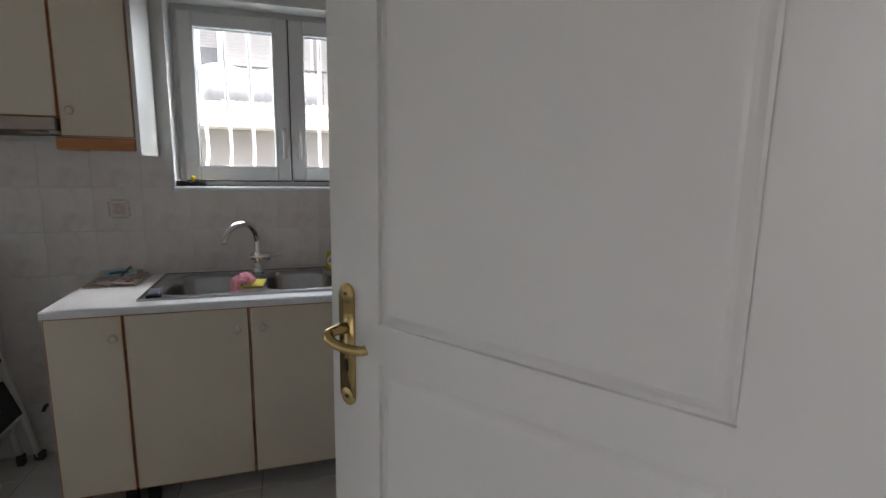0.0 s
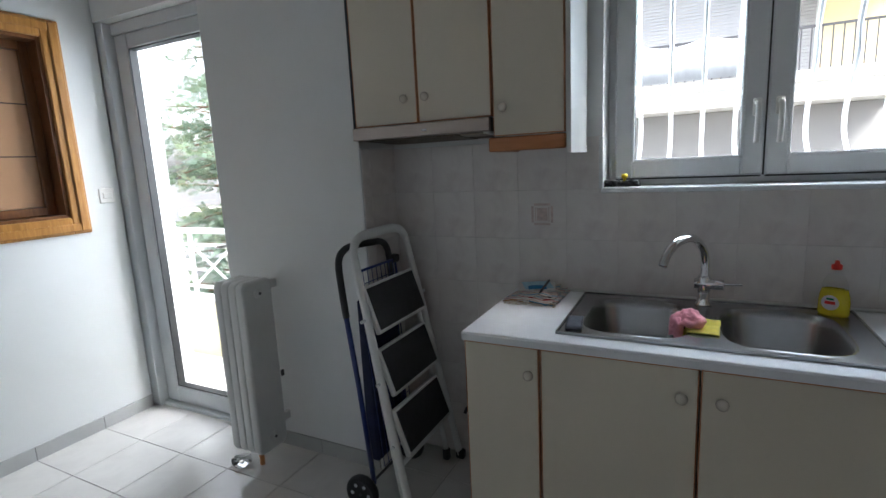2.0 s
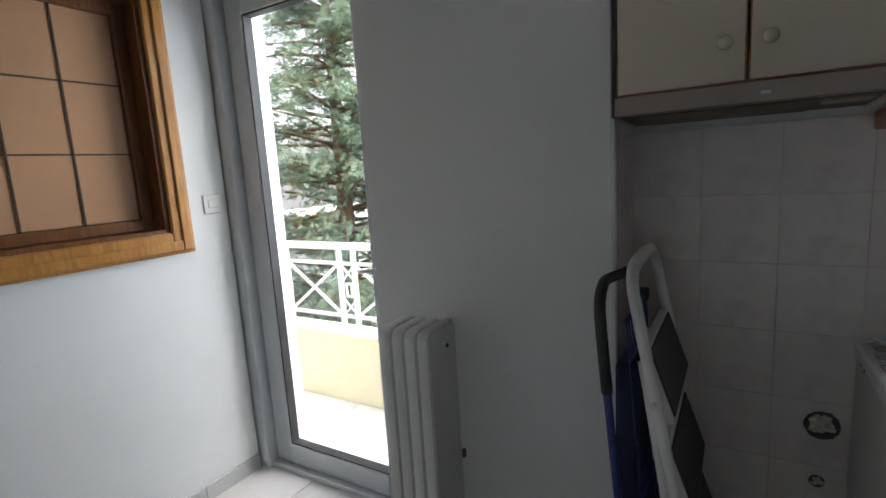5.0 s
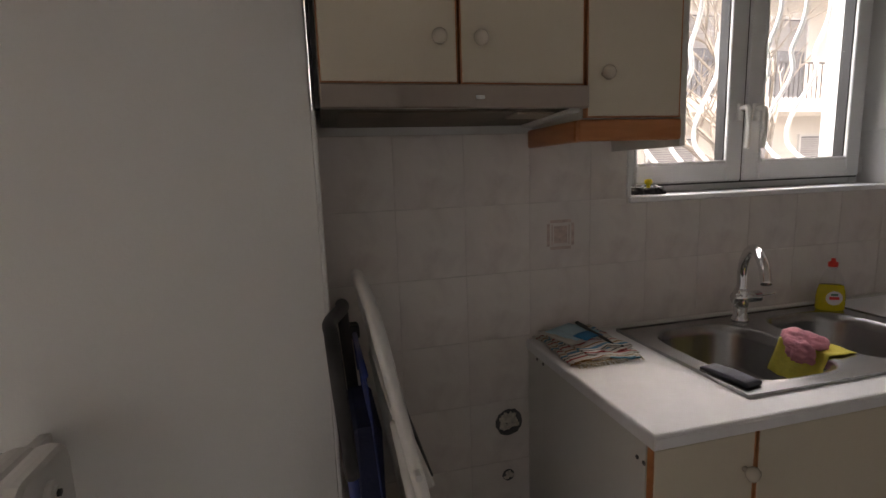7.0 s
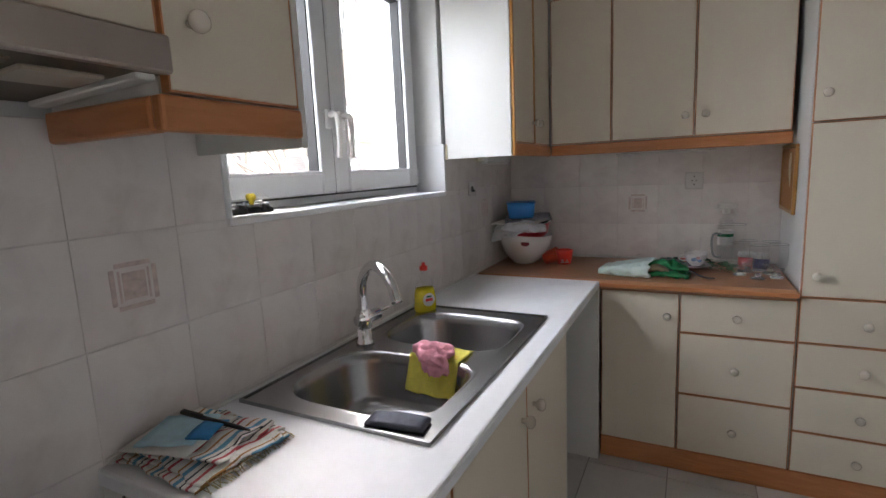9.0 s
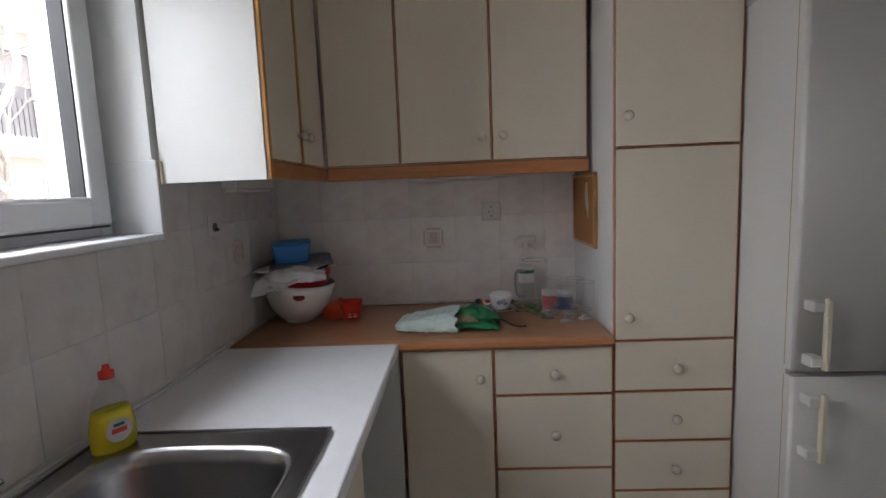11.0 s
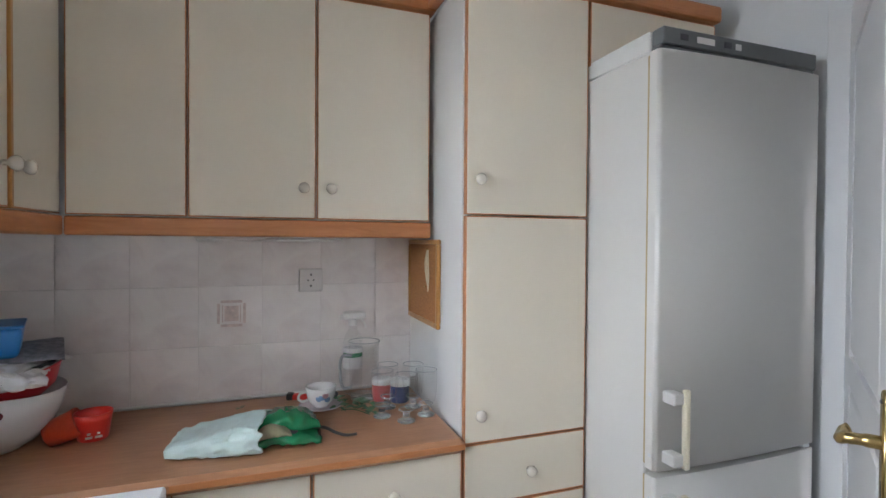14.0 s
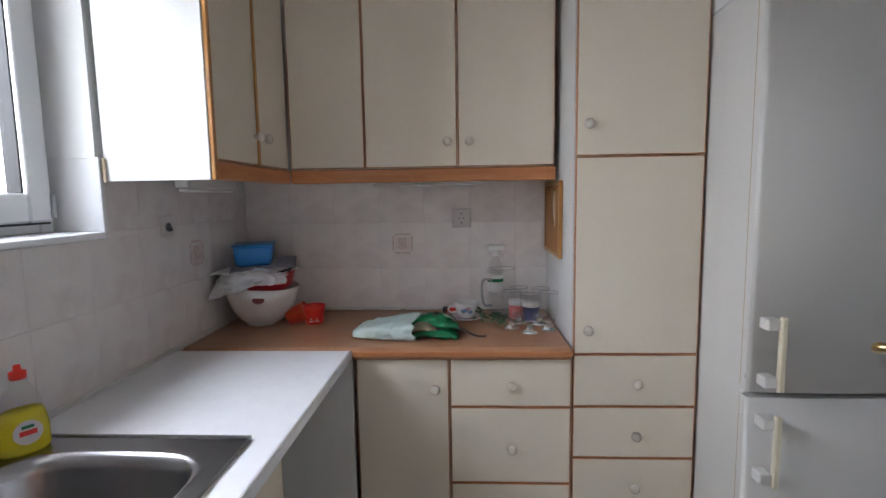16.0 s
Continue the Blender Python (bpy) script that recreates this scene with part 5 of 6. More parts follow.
pn = thing("pen", (-0.35, 2.77, 0.887), "black pen lying on the towel", "pen")
pa, pb = Vector((-0.397, 2.860, 0.897)), Vector((-0.388, 2.680, 0.8905))
part("barrel", tube([pa, pa.lerp(pb, 0.85), pb], [0.0048, 0.0045, 0.0012], 10), BLACK, pn, "", True)
part("clip", tube([pa + Vector((0.004, 0, 0.004)), pa.lerp(pb, 0.3) + Vector((0.004, 0, 0.004))], 0.0015, 6), IRON, pn)

pad = thing("scouring_pad", (-0.205, 2.44, 0.857), "dark grey scouring pad on the sink rim", "sponge")
part("pad", sheet(-0.238, -0.186, 2.403, 2.528, 0.8595, 0.006, 6, 8, lambda u, v: 0.004 * math.sin(math.pi * v) * u, 8), material("dark_grey_scourer", (0.05, 0.055, 0.07), 0.8, vary=0.2, scale=60, bump=0.6, bump_scale=250), pad, "", True)
part("top_layer", sheet(-0.233, -0.191, 2.410, 2.520, 0.8656, 0.002, 6, 8, lambda u, v: 0.004 * math.sin(math.pi * v) * u, 8), material("grey_sponge_top", (0.10, 0.11, 0.14), 0.8, vary=0.2, scale=60), pad, "grey top layer", True)

yc = thing("yellow_cloth", (0.15, 2.55, 0.84), "yellow cleaning cloth hanging over the sink divider", "cloth")
part("cloth", ragged(sheet(0.086, 0.205, 2.480, 2.632, 0.8585, 0.003, 26, 14, lambda u, v: -0.090 * min(1.0, max(0.0, 0.27 - u) / 0.27) ** 0.9 + 0.003 * math.sin(14 * v + 3 * u) * (1 - 0.6 * u), -4), 0.006, 22, 1.0), YELLOW, yc, "", True)
pc = thing("pink_cloth", (0.135, 2.56, 0.865), "crumpled pink cloth on the sink divider", "cloth")
part("cloth", rumple(crumple(0.116, 2.560, 0.877, 0.046, 0.056, 0.022, 2.0, 0.35, 24), 0.009, 40, 3.0, 0.8600), PINK, pc, "", True)
part("tail", rumple(crumple(0.084, 2.535, 0.853, 0.020, 0.036, 0.034, 5.0, 0.3, 30), 0.006, 60, 6.0), PINK, pc, "", True)


def soap_bottle():
    b = thing("soap_bottle", (0.532, 2.806, 0.856), "clear dish soap bottle half full of yellow liquid, red cap", "bottle")
    m = Matrix.Translation((0.532, 2.806, 0)) @ Matrix.Rotation(radians(-32), 4, "Z") @ Matrix.Diagonal((1.16, 0.74, 1, 1))
    z = 0.857
    shape = [(0.034, 0), (0.037, 0.006), (0.037, 0.045), (0.034, 0.068), (0.030, 0.085), (0.030, 0.098), (0.022, 0.122), (0.013, 0.138), (0.012, 0.150)]
    part("bottle", lathe([(r, z + h) for r, h in shape[4:]], m, 24, True), BOTTLE, b, "", True)
    part("liquid", lathe([(r, z + h) for r, h in shape[:5]], m, 24), SOAP, b, "yellow dish soap", True)
    part("cap", lathe([(0.0135, z + 0.148), (0.0145, z + 0.15), (0.0145, z + 0.163), (0.007, z + 0.166), (0.006, z + 0.176), (0.001, z + 0.177)], Matrix.Translation((0.532, 2.806, 0)), 16), RED, b, "red push cap", True)
    lm = Matrix.Translation((0.532, 2.806, 0)) @ Matrix.Rotation(radians(-32), 4, "Z")
    lab = part("label", turned(lathe([(0.024, -0.0212), (0.024, -0.0200)], Matrix.Translation((0, 0, z + 0.045)) @ Matrix.Rotation(math.pi / 2, 4, "X") @ Matrix.Translation((0, 0, 0.0495)), 20), lm), SWITCH, b, "white oval label")
    part("label_mark", turned(boxes([(-0.014, 0.014, -0.0306, -0.0300, z + 0.040, z + 0.050)]), lm), RED, lab)
    part("label_mark", turned(boxes([(-0.010, 0.010, -0.0306, -0.0300, z + 0.054, z + 0.060)]), lm), GREEN, lab)


soap_bottle()
rag = thing("black_rag", (-0.135, 2.925, 1.268), "black crumpled rag with a yellow stopper on the sill", "rag")
part("cloth", crumple(-0.145, 2.918, 1.282, 0.045, 0.020, 0.017, 7.0, 0.8, 50), BLACK, rag, "", True)
part("cloth", crumple(-0.088, 2.915, 1.281, 0.030, 0.018, 0.016, 9.0, 0.7, 60), BLACK, rag, "", True)
part("stopper", lathe([(0.006, 1.290), (0.006, 1.302), (0.0115, 1.306), (0.0125, 1.314), (0.009, 1.320), (0.001, 1.321)], Matrix.Translation((-0.115, 2.915, 0)), 14), material("yellow_plastic", (0.75, 0.55, 0.02), 0.35, vary=0.04), rag, "yellow plastic stopper", True)


# ---- things on the wooden worktop ----
def bowl_stack():
    cx, cy, z = 1.55, 2.752, 0.850
    b = thing("mixing_bowl", (cx, cy, z), "white plastic bowl with oval cut-out handles in the corner", "bowl")
    tilt = Matrix.Translation((cx, cy, z)) @ Matrix.Rotation(radians(5), 4, "X")
    prof = [(0.058, 0.0), (0.060, 0.008), (0.088, 0.026), (0.116, 0.062), (0.132, 0.108), (0.139, 0.160), (0.136, 0.160), (0.128, 0.107), (0.111, 0.063), (0.083, 0.030), (0.001, 0.014)]
    part("bowl", lathe(prof, tilt, 32), WHITE_CHINA, b, "", True)
    part("handle_hole", lathe([(0.020, -0.002), (0.022, 0.002), (0.001, 0.003)], tilt @ Matrix.Rotation(radians(196), 4, "Z") @ Matrix.Translation((0.1335, 0, 0.122)) @ Matrix.Rotation(radians(80), 4, "Y") @ Matrix.Diagonal((0.6, 1.0, 1, 1)), 18), material("deep_red_hole", (0.16, 0.01, 0.015), 0.5, vary=0.05), b, "dark red oval opening")
    r = thing("red_colander", (cx, cy - 0.02, z + 0.12), "red plastic colander nested in the white bowl", "colander")
    rt = Matrix.Translation((cx - 0.004, cy - 0.038, z + 0.102)) @ Matrix.Rotation(radians(-17), 4, "X")
    part("bowl", lathe([(0.05, 0.0), (0.105, 0.03), (0.128, 0.072), (0.133, 0.078), (0.125, 0.078), (0.10, 0.036), (0.001, 0.006)], rt, 32), material("dull_red_plastic", (0.50, 0.02, 0.025), 0.35, vary=0.05), r, "", True)
    k = thing("black_pan", (cx, cy - 0.02, z + 0.165), "dark shallow pan resting on the colander", "pan")
    part("pan", lathe([(0.09, 0.0), (0.118, 0.014), (0.122, 0.014), (0.095, -0.004), (0.001, -0.004)], Matrix.Translation((cx - 0.002, cy - 0.030, z + 0.186)) @ Matrix.Rotation(radians(-15), 4, "X"), 28), BLACK, k, "", True)
    p = thing("plastic_bag_stack", (cx, cy, z + 0.18), "folded pale plastic bags and papers on the bowls", "bags")
    wob = lambda u, v: 0.014 * math.sin(5 * u + 2) * math.cos(4 * v) - 0.05 * (abs(u - 0.5) * 1.7) ** 3 - 0.03 * (abs(v - 0.5) * 1.7) ** 3 + 0.006 * noise.noise(Vector((u * 9, v * 9, 1)))  # noqa: E731
    thin_bag = material("thin_white_bag", (0.66, 0.66, 0.67), 0.45, vary=0.06, scale=20, bump=0.4, bump_scale=40)
    part("bag", rumple(ragged(sheet(cx - 0.165, cx + 0.12, cy - 0.125, cy + 0.150, z + 0.214, 0.004, 40, 40, lambda u, v: wob(u, v) + 0.035 * (0.5 - v) - 0.03 * max(0.0, 0.35 - u), 12), 0.03, 11, 3.0), 0.010, 19, 2.0), thin_bag, p, "crumpled white bag", True)
    part("bag", rumple(crumple(cx - 0.105, cy - 0.030, z + 0.198, 0.042, 0.120, 0.032, 3.0, 0.4, 14), 0.012, 24, 8.0), thin_bag, p, "crumpled white bag edge", True)
    part("paper", sheet(cx - 0.135, cx + 0.125, cy - 0.12, cy + 0.125, z + 0.230, 0.006, 14, 14, lambda u, v: 0.6 * wob(v, u) + 0.004, -8), PAPER, p, "folded newspaper", True)
    part("paper", sheet(cx - 0.10, cx + 0.135, cy - 0.14, cy + 0.10, z + 0.239, 0.003, 14, 14, lambda u, v: 0.4 * wob(u, v) + 0.006 + 0.02 * u * (1 - v), 18), material("grey_print_paper", (0.24, 0.24, 0.26), 0.85, vary=0.35, scale=60), p, "grey printed leaflet", True)
    c = thing("blue_container", (cx, cy, z + 0.222), "blue plastic food container on the papers", "container")
    bm = bmesh.new()
    for lo, hi, s in ((0, 0.081, 1.0),):
        v = [bm.verts.new((cx + sx * (0.066 + dx), cy + sy * (0.063 + dx), z + 0.240 + zz)) for zz, dx in ((lo, 0.0), (hi, 0.010)) for sx, sy in ((-1, -1), (1, -1), (1, 1), (-1, 1))]
        for f in ((0, 1, 2, 3), (4, 5, 6, 7), (0, 1, 5, 4), (1, 2, 6, 5), (2, 3, 7, 6), (3, 0, 4, 7)):
            bm.faces.new([v[i] for i in f])
    bmesh.ops.bevel(bm, geom=list(bm.edges), offset=0.014, segments=3, affect="EDGES", profile=0.5)
    part("tub", turned(bm, Matrix.Translation((cx - 0.02, cy + 0.005, 0)) @ Matrix.Rotation(radians(18), 4, "Z") @ Matrix.Translation((-cx, -cy, 0))), BLUE_BOX, c, "", True)
    lid = box(cx - 0.078, cx + 0.078, cy - 0.075, cy + 0.075, z + 0.318, z + 0.326, 0.003)
    part("lid", turned(lid, Matrix.Translation((cx - 0.02, cy + 0.005, 0)) @ Matrix.Rotation(radians(18), 4, "Z") @ Matrix.Translation((-cx, -cy, 0))), BLUE_BOX, c, "blue flat lid")


bowl_stack()
rc = thing("red_beaker", (1.548, 2.535, 0.85), "red plastic beaker with a small white print", "cup")
part("cup", lathe([(0.034, 0.8505), (0.036, 0.853), (0.043, 0.905), (0.046, 0.923), (0.043, 0.923), (0.040, 0.905), (0.033, 0.856), (0.001, 0.856)], Matrix.Translation((1.548, 2.535, 0)), 24), RED, rc, "", True)
part("print", turned(boxes([(-0.020, -0.004, -0.0395, -0.0385, 0.862, 0.868), (0.002, 0.018, -0.0395, -0.0385, 0.862, 0.868), (-0.016, -0.008, -0.0395, -0.0385, 0.872, 0.878), (0.006, 0.013, -0.0395, -0.0385, 0.872, 0.877)]), Matrix.Translation((1.548, 2.535, 0)) @ Matrix.Rotation(radians(-72), 4, "Z")), SWITCH, rc)
sc = thing("orange_scoop", (1.545, 2.60, 0.85), "orange plastic scoop lying between bowl and beaker", "scoop")
part("scoop", turned(lathe([(0.026, -0.035), (0.034, -0.03), (0.038, 0.03), (0.040, 0.045), (0.036, 0.045), (0.033, -0.02), (0.001, -0.025)], Matrix.Translation((1.540, 2.605, 0.886)) @ Matrix.Rotation(radians(68), 4, "X"), 20), Matrix()), ORANGE, sc, "", True)

bg = thing("plastic_bag", (1.36, 2.22, 0.85), "pale green plastic carrier bag lying flat on the worktop", "bag")


def pillow(x0, x1, y0, y1, z, h, seed, taper, turn, n=30):
    bm = bmesh.new()
    m = Matrix.Translation(((x0 + x1) / 2, (y0 + y1) / 2, 0)) @ Matrix.Rotation(radians(turn), 4, "Z")
    rows = []
    for i in range(n + 1):
        ring = []
        s = i / n
        w = (x1 - x0) / 2 * (1 - taper * s) * (0.72 + 0.28 * math.sin(math.pi * min(0.5, s + 0.15)))
        hh = h * (0.15 + 0.85 * math.sin(math.pi * (0.06 + 0.88 * s)) ** 0.7)
        for k in range(20):
            a = 2 * math.pi * k / 20
            c, sn = math.cos(a), math.sin(a)
            r = 1 + 0.16 * noise.noise(Vector((s * 5 + seed, c * 1.6, sn * 1.6))) + 0.05 * noise.noise(Vector((s * 14 + seed, c * 5, sn * 5)))
            zz = hh * 0.5 + hh * 0.5 * sn * r
            ring.append(bm.verts.new(m @ Vector((w * c * r, (y0 - y1) / 2 + (y1 - y0) * s, z + max(0.0006, zz)))))
        rows.append(ring)
    for a, b in zip(rows, rows[1:]):
        for k in range(20):
            bm.faces.new((a[k], a[(k + 1) % 20], b[(k + 1) % 20], b[k]))
    bm.faces.new(rows[0]), bm.faces.new(rows[-1])
    return bm


def sack(x0, x1, ya, yb, z, h0, h1, turn, n=26, ring_n=40):
    """A carrier bag lying down: closed and low at one end, open and tall at the other."""
    bm = bmesh.new()
    m = Matrix.Translation(((x0 + x1) / 2, (ya + yb) / 2, 0)) @ Matrix.Rotation(radians(turn), 4, "Z")

    def ring(s, shrink):
        hh = h0 + (h1 - h0) * min(1.0, s * 1.15) ** 0.8
        w = (x1 - x0) / 2 * (0.80 + 0.20 * math.sin(math.pi * min(0.5, s * 0.7 + 0.05)))
        out = []
        for k in range(ring_n):
            t = 2 * math.pi * k / ring_n
            c, sn = math.cos(t), math.sin(t)
            r = shrink * (1 + 0.09 * noise.noise(Vector((s * 3.5, c * 2.2, sn * 2.2 + 3))) + 0.035 * noise.noise(Vector((s * 4, c * 9, sn * 9))))
            px = w * math.copysign(abs(c) ** 0.55, c) * r
            pz = hh * 0.5 + hh * 0.5 * math.copysign(abs(sn) ** 0.6, sn) * r
            pz -= 0.010 * max(0.0, sn) * math.exp(-((c - 0.15) * 3) ** 2) * math.sin(math.pi * s)
            rag = 0.016 * noise.noise(Vector((c * 2.5, sn * 2.5, 7))) * s
            out.append(bm.verts.new(m @ Vector((px, (ya - yb) / 2 + (yb - ya) * s + rag, z + max(0.0006, pz)))))
        return out
    rows = [ring(i / n, 1.0) for i in range(n + 1)] + [ring(s, 0.965) for s in (1.0, 0.9, 0.75, 0.55)]
    for p, q in zip(rows, rows[1:]):
        for k in range(ring_n):
            bm.faces.new((p[k], p[(k + 1) % ring_n], q[(k + 1) % ring_n], q[k]))
    bm.faces.new(rows[0])
    return bm


part("bag", rumple(sack(1.290, 1.475, 2.320, 2.095, 0.849, 0.030, 0.072, -8, 60, 80), 0.0055, 24, 4.0, 0.8495), MINT, bg, "", True)
part("print", turned(boxes([(-0.02, -0.014, -0.02, 0.0, 0, 0.0008), (-0.01, 0.0, -0.02, -0.017, 0, 0.0008), (0.004, 0.008, -0.02, 0.003, 0, 0.0008)]), Matrix.Translation((1.43, 2.17, 0.9300)) @ Matrix.Rotation(radians(8), 4, "Y") @ Matrix.Rotation(radians(-12), 4, "X")), LEAF_KITCHEN, bg, "faded dark print")
gp = thing("green_packet", (1.36, 2.03, 0.85), "glossy green packet sticking out of the bag", "packet")
part("packet", rumple(pillow(1.330, 1.475, 1.960, 2.135, 0.872, 0.050, 4.0, 0.20, 6), 0.008, 26, 2.0, 0.8495), GREEN, gp, "", True)
part("packet_fold", rumple(pillow(1.300, 1.450, 1.950, 2.125, 0.8492, 0.036, 6.0, 0.15, -4), 0.008, 26, 2.0, 0.8495), GREEN, gp, "", True)
part("flap", pillow(1.300, 1.385, 2.035, 2.125, 0.874, 0.032, 8.0, 0.3, 10), KHAKI, gp, "khaki cloth flap", True)
# Black lump paints the shade in the gap between packet and flap.
part("shadow_lining", pillow(1.318, 1.440, 1.990, 2.115, 0.866, 0.026, 3.0, 0.2, 2), BLACK, gp, "black filling painted in for the gap shade", True)
part("strap", tube(smooth_line([(1.36, 1.97, 0.880), (1.356, 1.940, 0.876), (1.348, 1.912, 0.862), (1.335, 1.885, 0.856), (1.328, 1.856, 0.858)]), 0.0085, 8, 0.4), BLACK, gp, "black strap", True)


def cup_and_saucer():
    x, y = 1.60, 1.925
    s = thing("saucer", (x, y, 0.85), "pale lilac china saucer under the cup", "saucer")
    part("plate", lathe([(0.035, 0.8505), (0.045, 0.853), (0.068, 0.862), (0.070, 0.864), (0.066, 0.8645), (0.042, 0.857), (0.001, 0.856)], Matrix.Translation((x, y, 0)), 28), LILAC_CHINA, s, "", True)
    c = thing("cup", (x, y, 0.857), "white china cup with a blue and pink flower print", "cup")
    part("cup", lathe([(0.022, 0.858), (0.024, 0.862), (0.040, 0.878), (0.047, 0.905), (0.049, 0.922), (0.0465, 0.922), (0.0445, 0.905), (0.037, 0.881), (0.001, 0.868)], Matrix.Translation((x, y, 0)), 28), WHITE_CHINA, c, "", True)
    part("handle", tube(smooth_line([(x - 0.012, y + 0.044, 0.910), (x - 0.020, y + 0.066, 0.908), (x - 0.022, y + 0.072, 0.894), (x - 0.016, y + 0.060, 0.882), (x - 0.010, y + 0.041, 0.884)]), 0.004, 8), WHITE_CHINA, c, "", True)
    for a, dz, mt in ((178, 0.0, FADED_BLUE), (191, 0.005, FADED_PINK), (166, -0.004, FADED_BLUE), (200, -0.008, FADED_BLUE)):
        part("print", lathe([(0.010, -0.002), (0.010, 0.0010), (0.001, 0.0018)], Matrix.Translation((x, y, 0.898 + dz)) @ Matrix.Rotation(radians(a), 4, "Z") @ Matrix.Translation((0.0455 + dz * 0.25, 0, 0)) @ Matrix.Rotation(radians(78), 4, "Y"), 10), mt, c)


cup_and_saucer()
pk = thing("chocolate_wrapper", (1.73, 1.995, 0.85), "small red and black foil packet by the tiles", "packet")
part("packet", turned(box(-0.03, 0.03, -0.012, 0.012, 0, 0.02, 0.004), Matrix.Translation((1.715, 1.985, 0.8495)) @ Matrix.Rotation(radians(80), 4, "Z")), RED, pk)
part("packet_end", turned(box(0.018, 0.042, -0.0125, 0.0125, 0, 0.024, 0.004), Matrix.Translation((1.715, 1.985, 0.8495)) @ Matrix.Rotation(radians(80), 4, "Z")), BLACK, pk, "black foil end")
ec = thing("charging_cable", (1.70, 1.90, 0.85), "coiled black charging cable behind the cup", "cable")
part("cord", tube(smooth_line([(1.72, 1.95, 0.855), (1.70, 1.92, 0.862), (1.725, 1.89, 0.875), (1.70, 1.86, 0.86), (1.68, 1.885, 0.856), (1.72, 1.90, 0.868)]), 0.0045, 6), BLACK, ec, "", True)


def sprig():
    s = thing("herb_sprig", (1.50, 1.83, 0.85), "dark green leafy sprig on the worktop", "plant")
    rnd = random.Random(5)
    part("stem", tube(smooth_line([(1.53, 1.87, 0.860), (1.50, 1.835, 0.868), (1.475, 1.79, 0.856)]), 0.0016, 5), LEAF_KITCHEN, s)
    for k in range(30):
        bm = bmesh.new()
        ln, w = rnd.uniform(0.022, 0.042), rnd.uniform(0.009, 0.016)
        v = [bm.verts.new(p) for p in ((0, 0, 0), (ln * 0.45, w, 0.003), (ln, 0, -0.004), (ln * 0.45, -w, 0.003), (ln * 0.45, 0, 0.006))]
        for f in ((0, 1, 4), (1, 2, 4), (2, 3, 4), (3, 0, 4)):
            bm.faces.new([v[i] for i in f])
        t = rnd.random()
        m = Matrix.Translation((1.55 - 0.075 * t + rnd.gauss(0, 0.012), 1.885 - 0.10 * t, 0.862 + 0.030 * rnd.random())) @ Matrix.Rotation(rnd.uniform(0, 6.3), 4, "Z") @ Matrix.Rotation(rnd.uniform(-0.5, 0.35), 4, "Y")
        part("leaf", turned(bm, m), LEAF_KITCHEN, s)


sprig()


def jug_and_bottle():
    x, y = 1.655, 1.775
    j = thing("glass_jug", (x, y, 0.85), "tall clear glass jug with a handle", "jug")
    m = Matrix.Translation((x, y, 0.8495))
    wall_j = part("jug", lathe([(0.045, 0.0002), (0.048, 0.004), (0.050, 0.10), (0.052, 0.199)], m, 32, True), GOBLET_GLASS, j, "", True)
    part("rim", turned(tube([(0.052 * math.cos(2 * math.pi * k / 28), 0.052 * math.sin(2 * math.pi * k / 28), 0.199) for k in range(29)], 0.0013, 5), m), GLASS_GLINT, wall_j, "glass rim with its glint painted pale", True)
    part("base", lathe([(0.044, 0.0045), (0.0455, 0.006), (0.046, 0.014), (0.043, 0.017), (0.001, 0.017)], m, 28), THICK_GLASS, wall_j, "thick glass base", True)
    part("handle", tube(smooth_line([(x - 0.02, y + 0.046, 1.005), (x - 0.028, y + 0.075, 1.008), (x - 0.032, y + 0.086, 0.985), (x - 0.032, y + 0.084, 0.93), (x - 0.028, y + 0.072, 0.900), (x - 0.02, y + 0.046, 0.900)]), 0.0050, 10), GLASS_GLINT, j, "", True)
    part("spout", tube(smooth_line([(x, y - 0.045, 1.035), (x, y - 0.056, 1.046), (x, y - 0.066, 1.056)]), 0.004, 8), GOBLET_GLASS, j)
    x, y = 1.735, 1.800
    s = thing("spray_bottle", (x, y, 0.85), "clear spray bottle with a white trigger head", "bottle")
    m = Matrix.Translation((x, y, 0.8495)) @ Matrix.Diagonal((1, 1, 1.08, 1))
    part("bottle", lathe([(0.030, 0), (0.033, 0.004), (0.033, 0.165), (0.028, 0.190), (0.014, 0.212), (0.013, 0.226)], m, 24, True), BOTTLE, s, "", True)
    part("label", lathe([(0.0336, 0.085), (0.0336, 0.150)], m, 24), SWITCH, s, "white and green label")
    part("label_mark", lathe([(0.0341, 0.122), (0.0341, 0.136)], m, 24), GREEN, s)
    hd = lathe([(0.016, 0.224), (0.016, 0.244), (0.010, 0.248)], m, 16)
    add_box(hd, x - 0.014, x + 0.012, y - 0.045, y + 0.036, 1.112, 1.140, 0.006)
    add_box(hd, x - 0.009, x + 0.007, y + 0.030, y + 0.050, 1.114, 1.130, 0.003)
    part("spray_head", hd, SWITCH, s, "white trigger spray head")
    part("trigger", tube(smooth_line([(x - 0.002, y - 0.028, 1.114), (x - 0.002, y - 0.040, 1.098), (x - 0.002, y - 0.046, 1.080)]), 0.004, 8), SWITCH, s)


jug_and_bottle()


def glass_ring(m, r, z, thick):
    return turned(tube([(r * math.cos(2 * math.pi * k / 28), r * math.sin(2 * math.pi * k / 28), z) for k in range(29)], thick, 5), m)


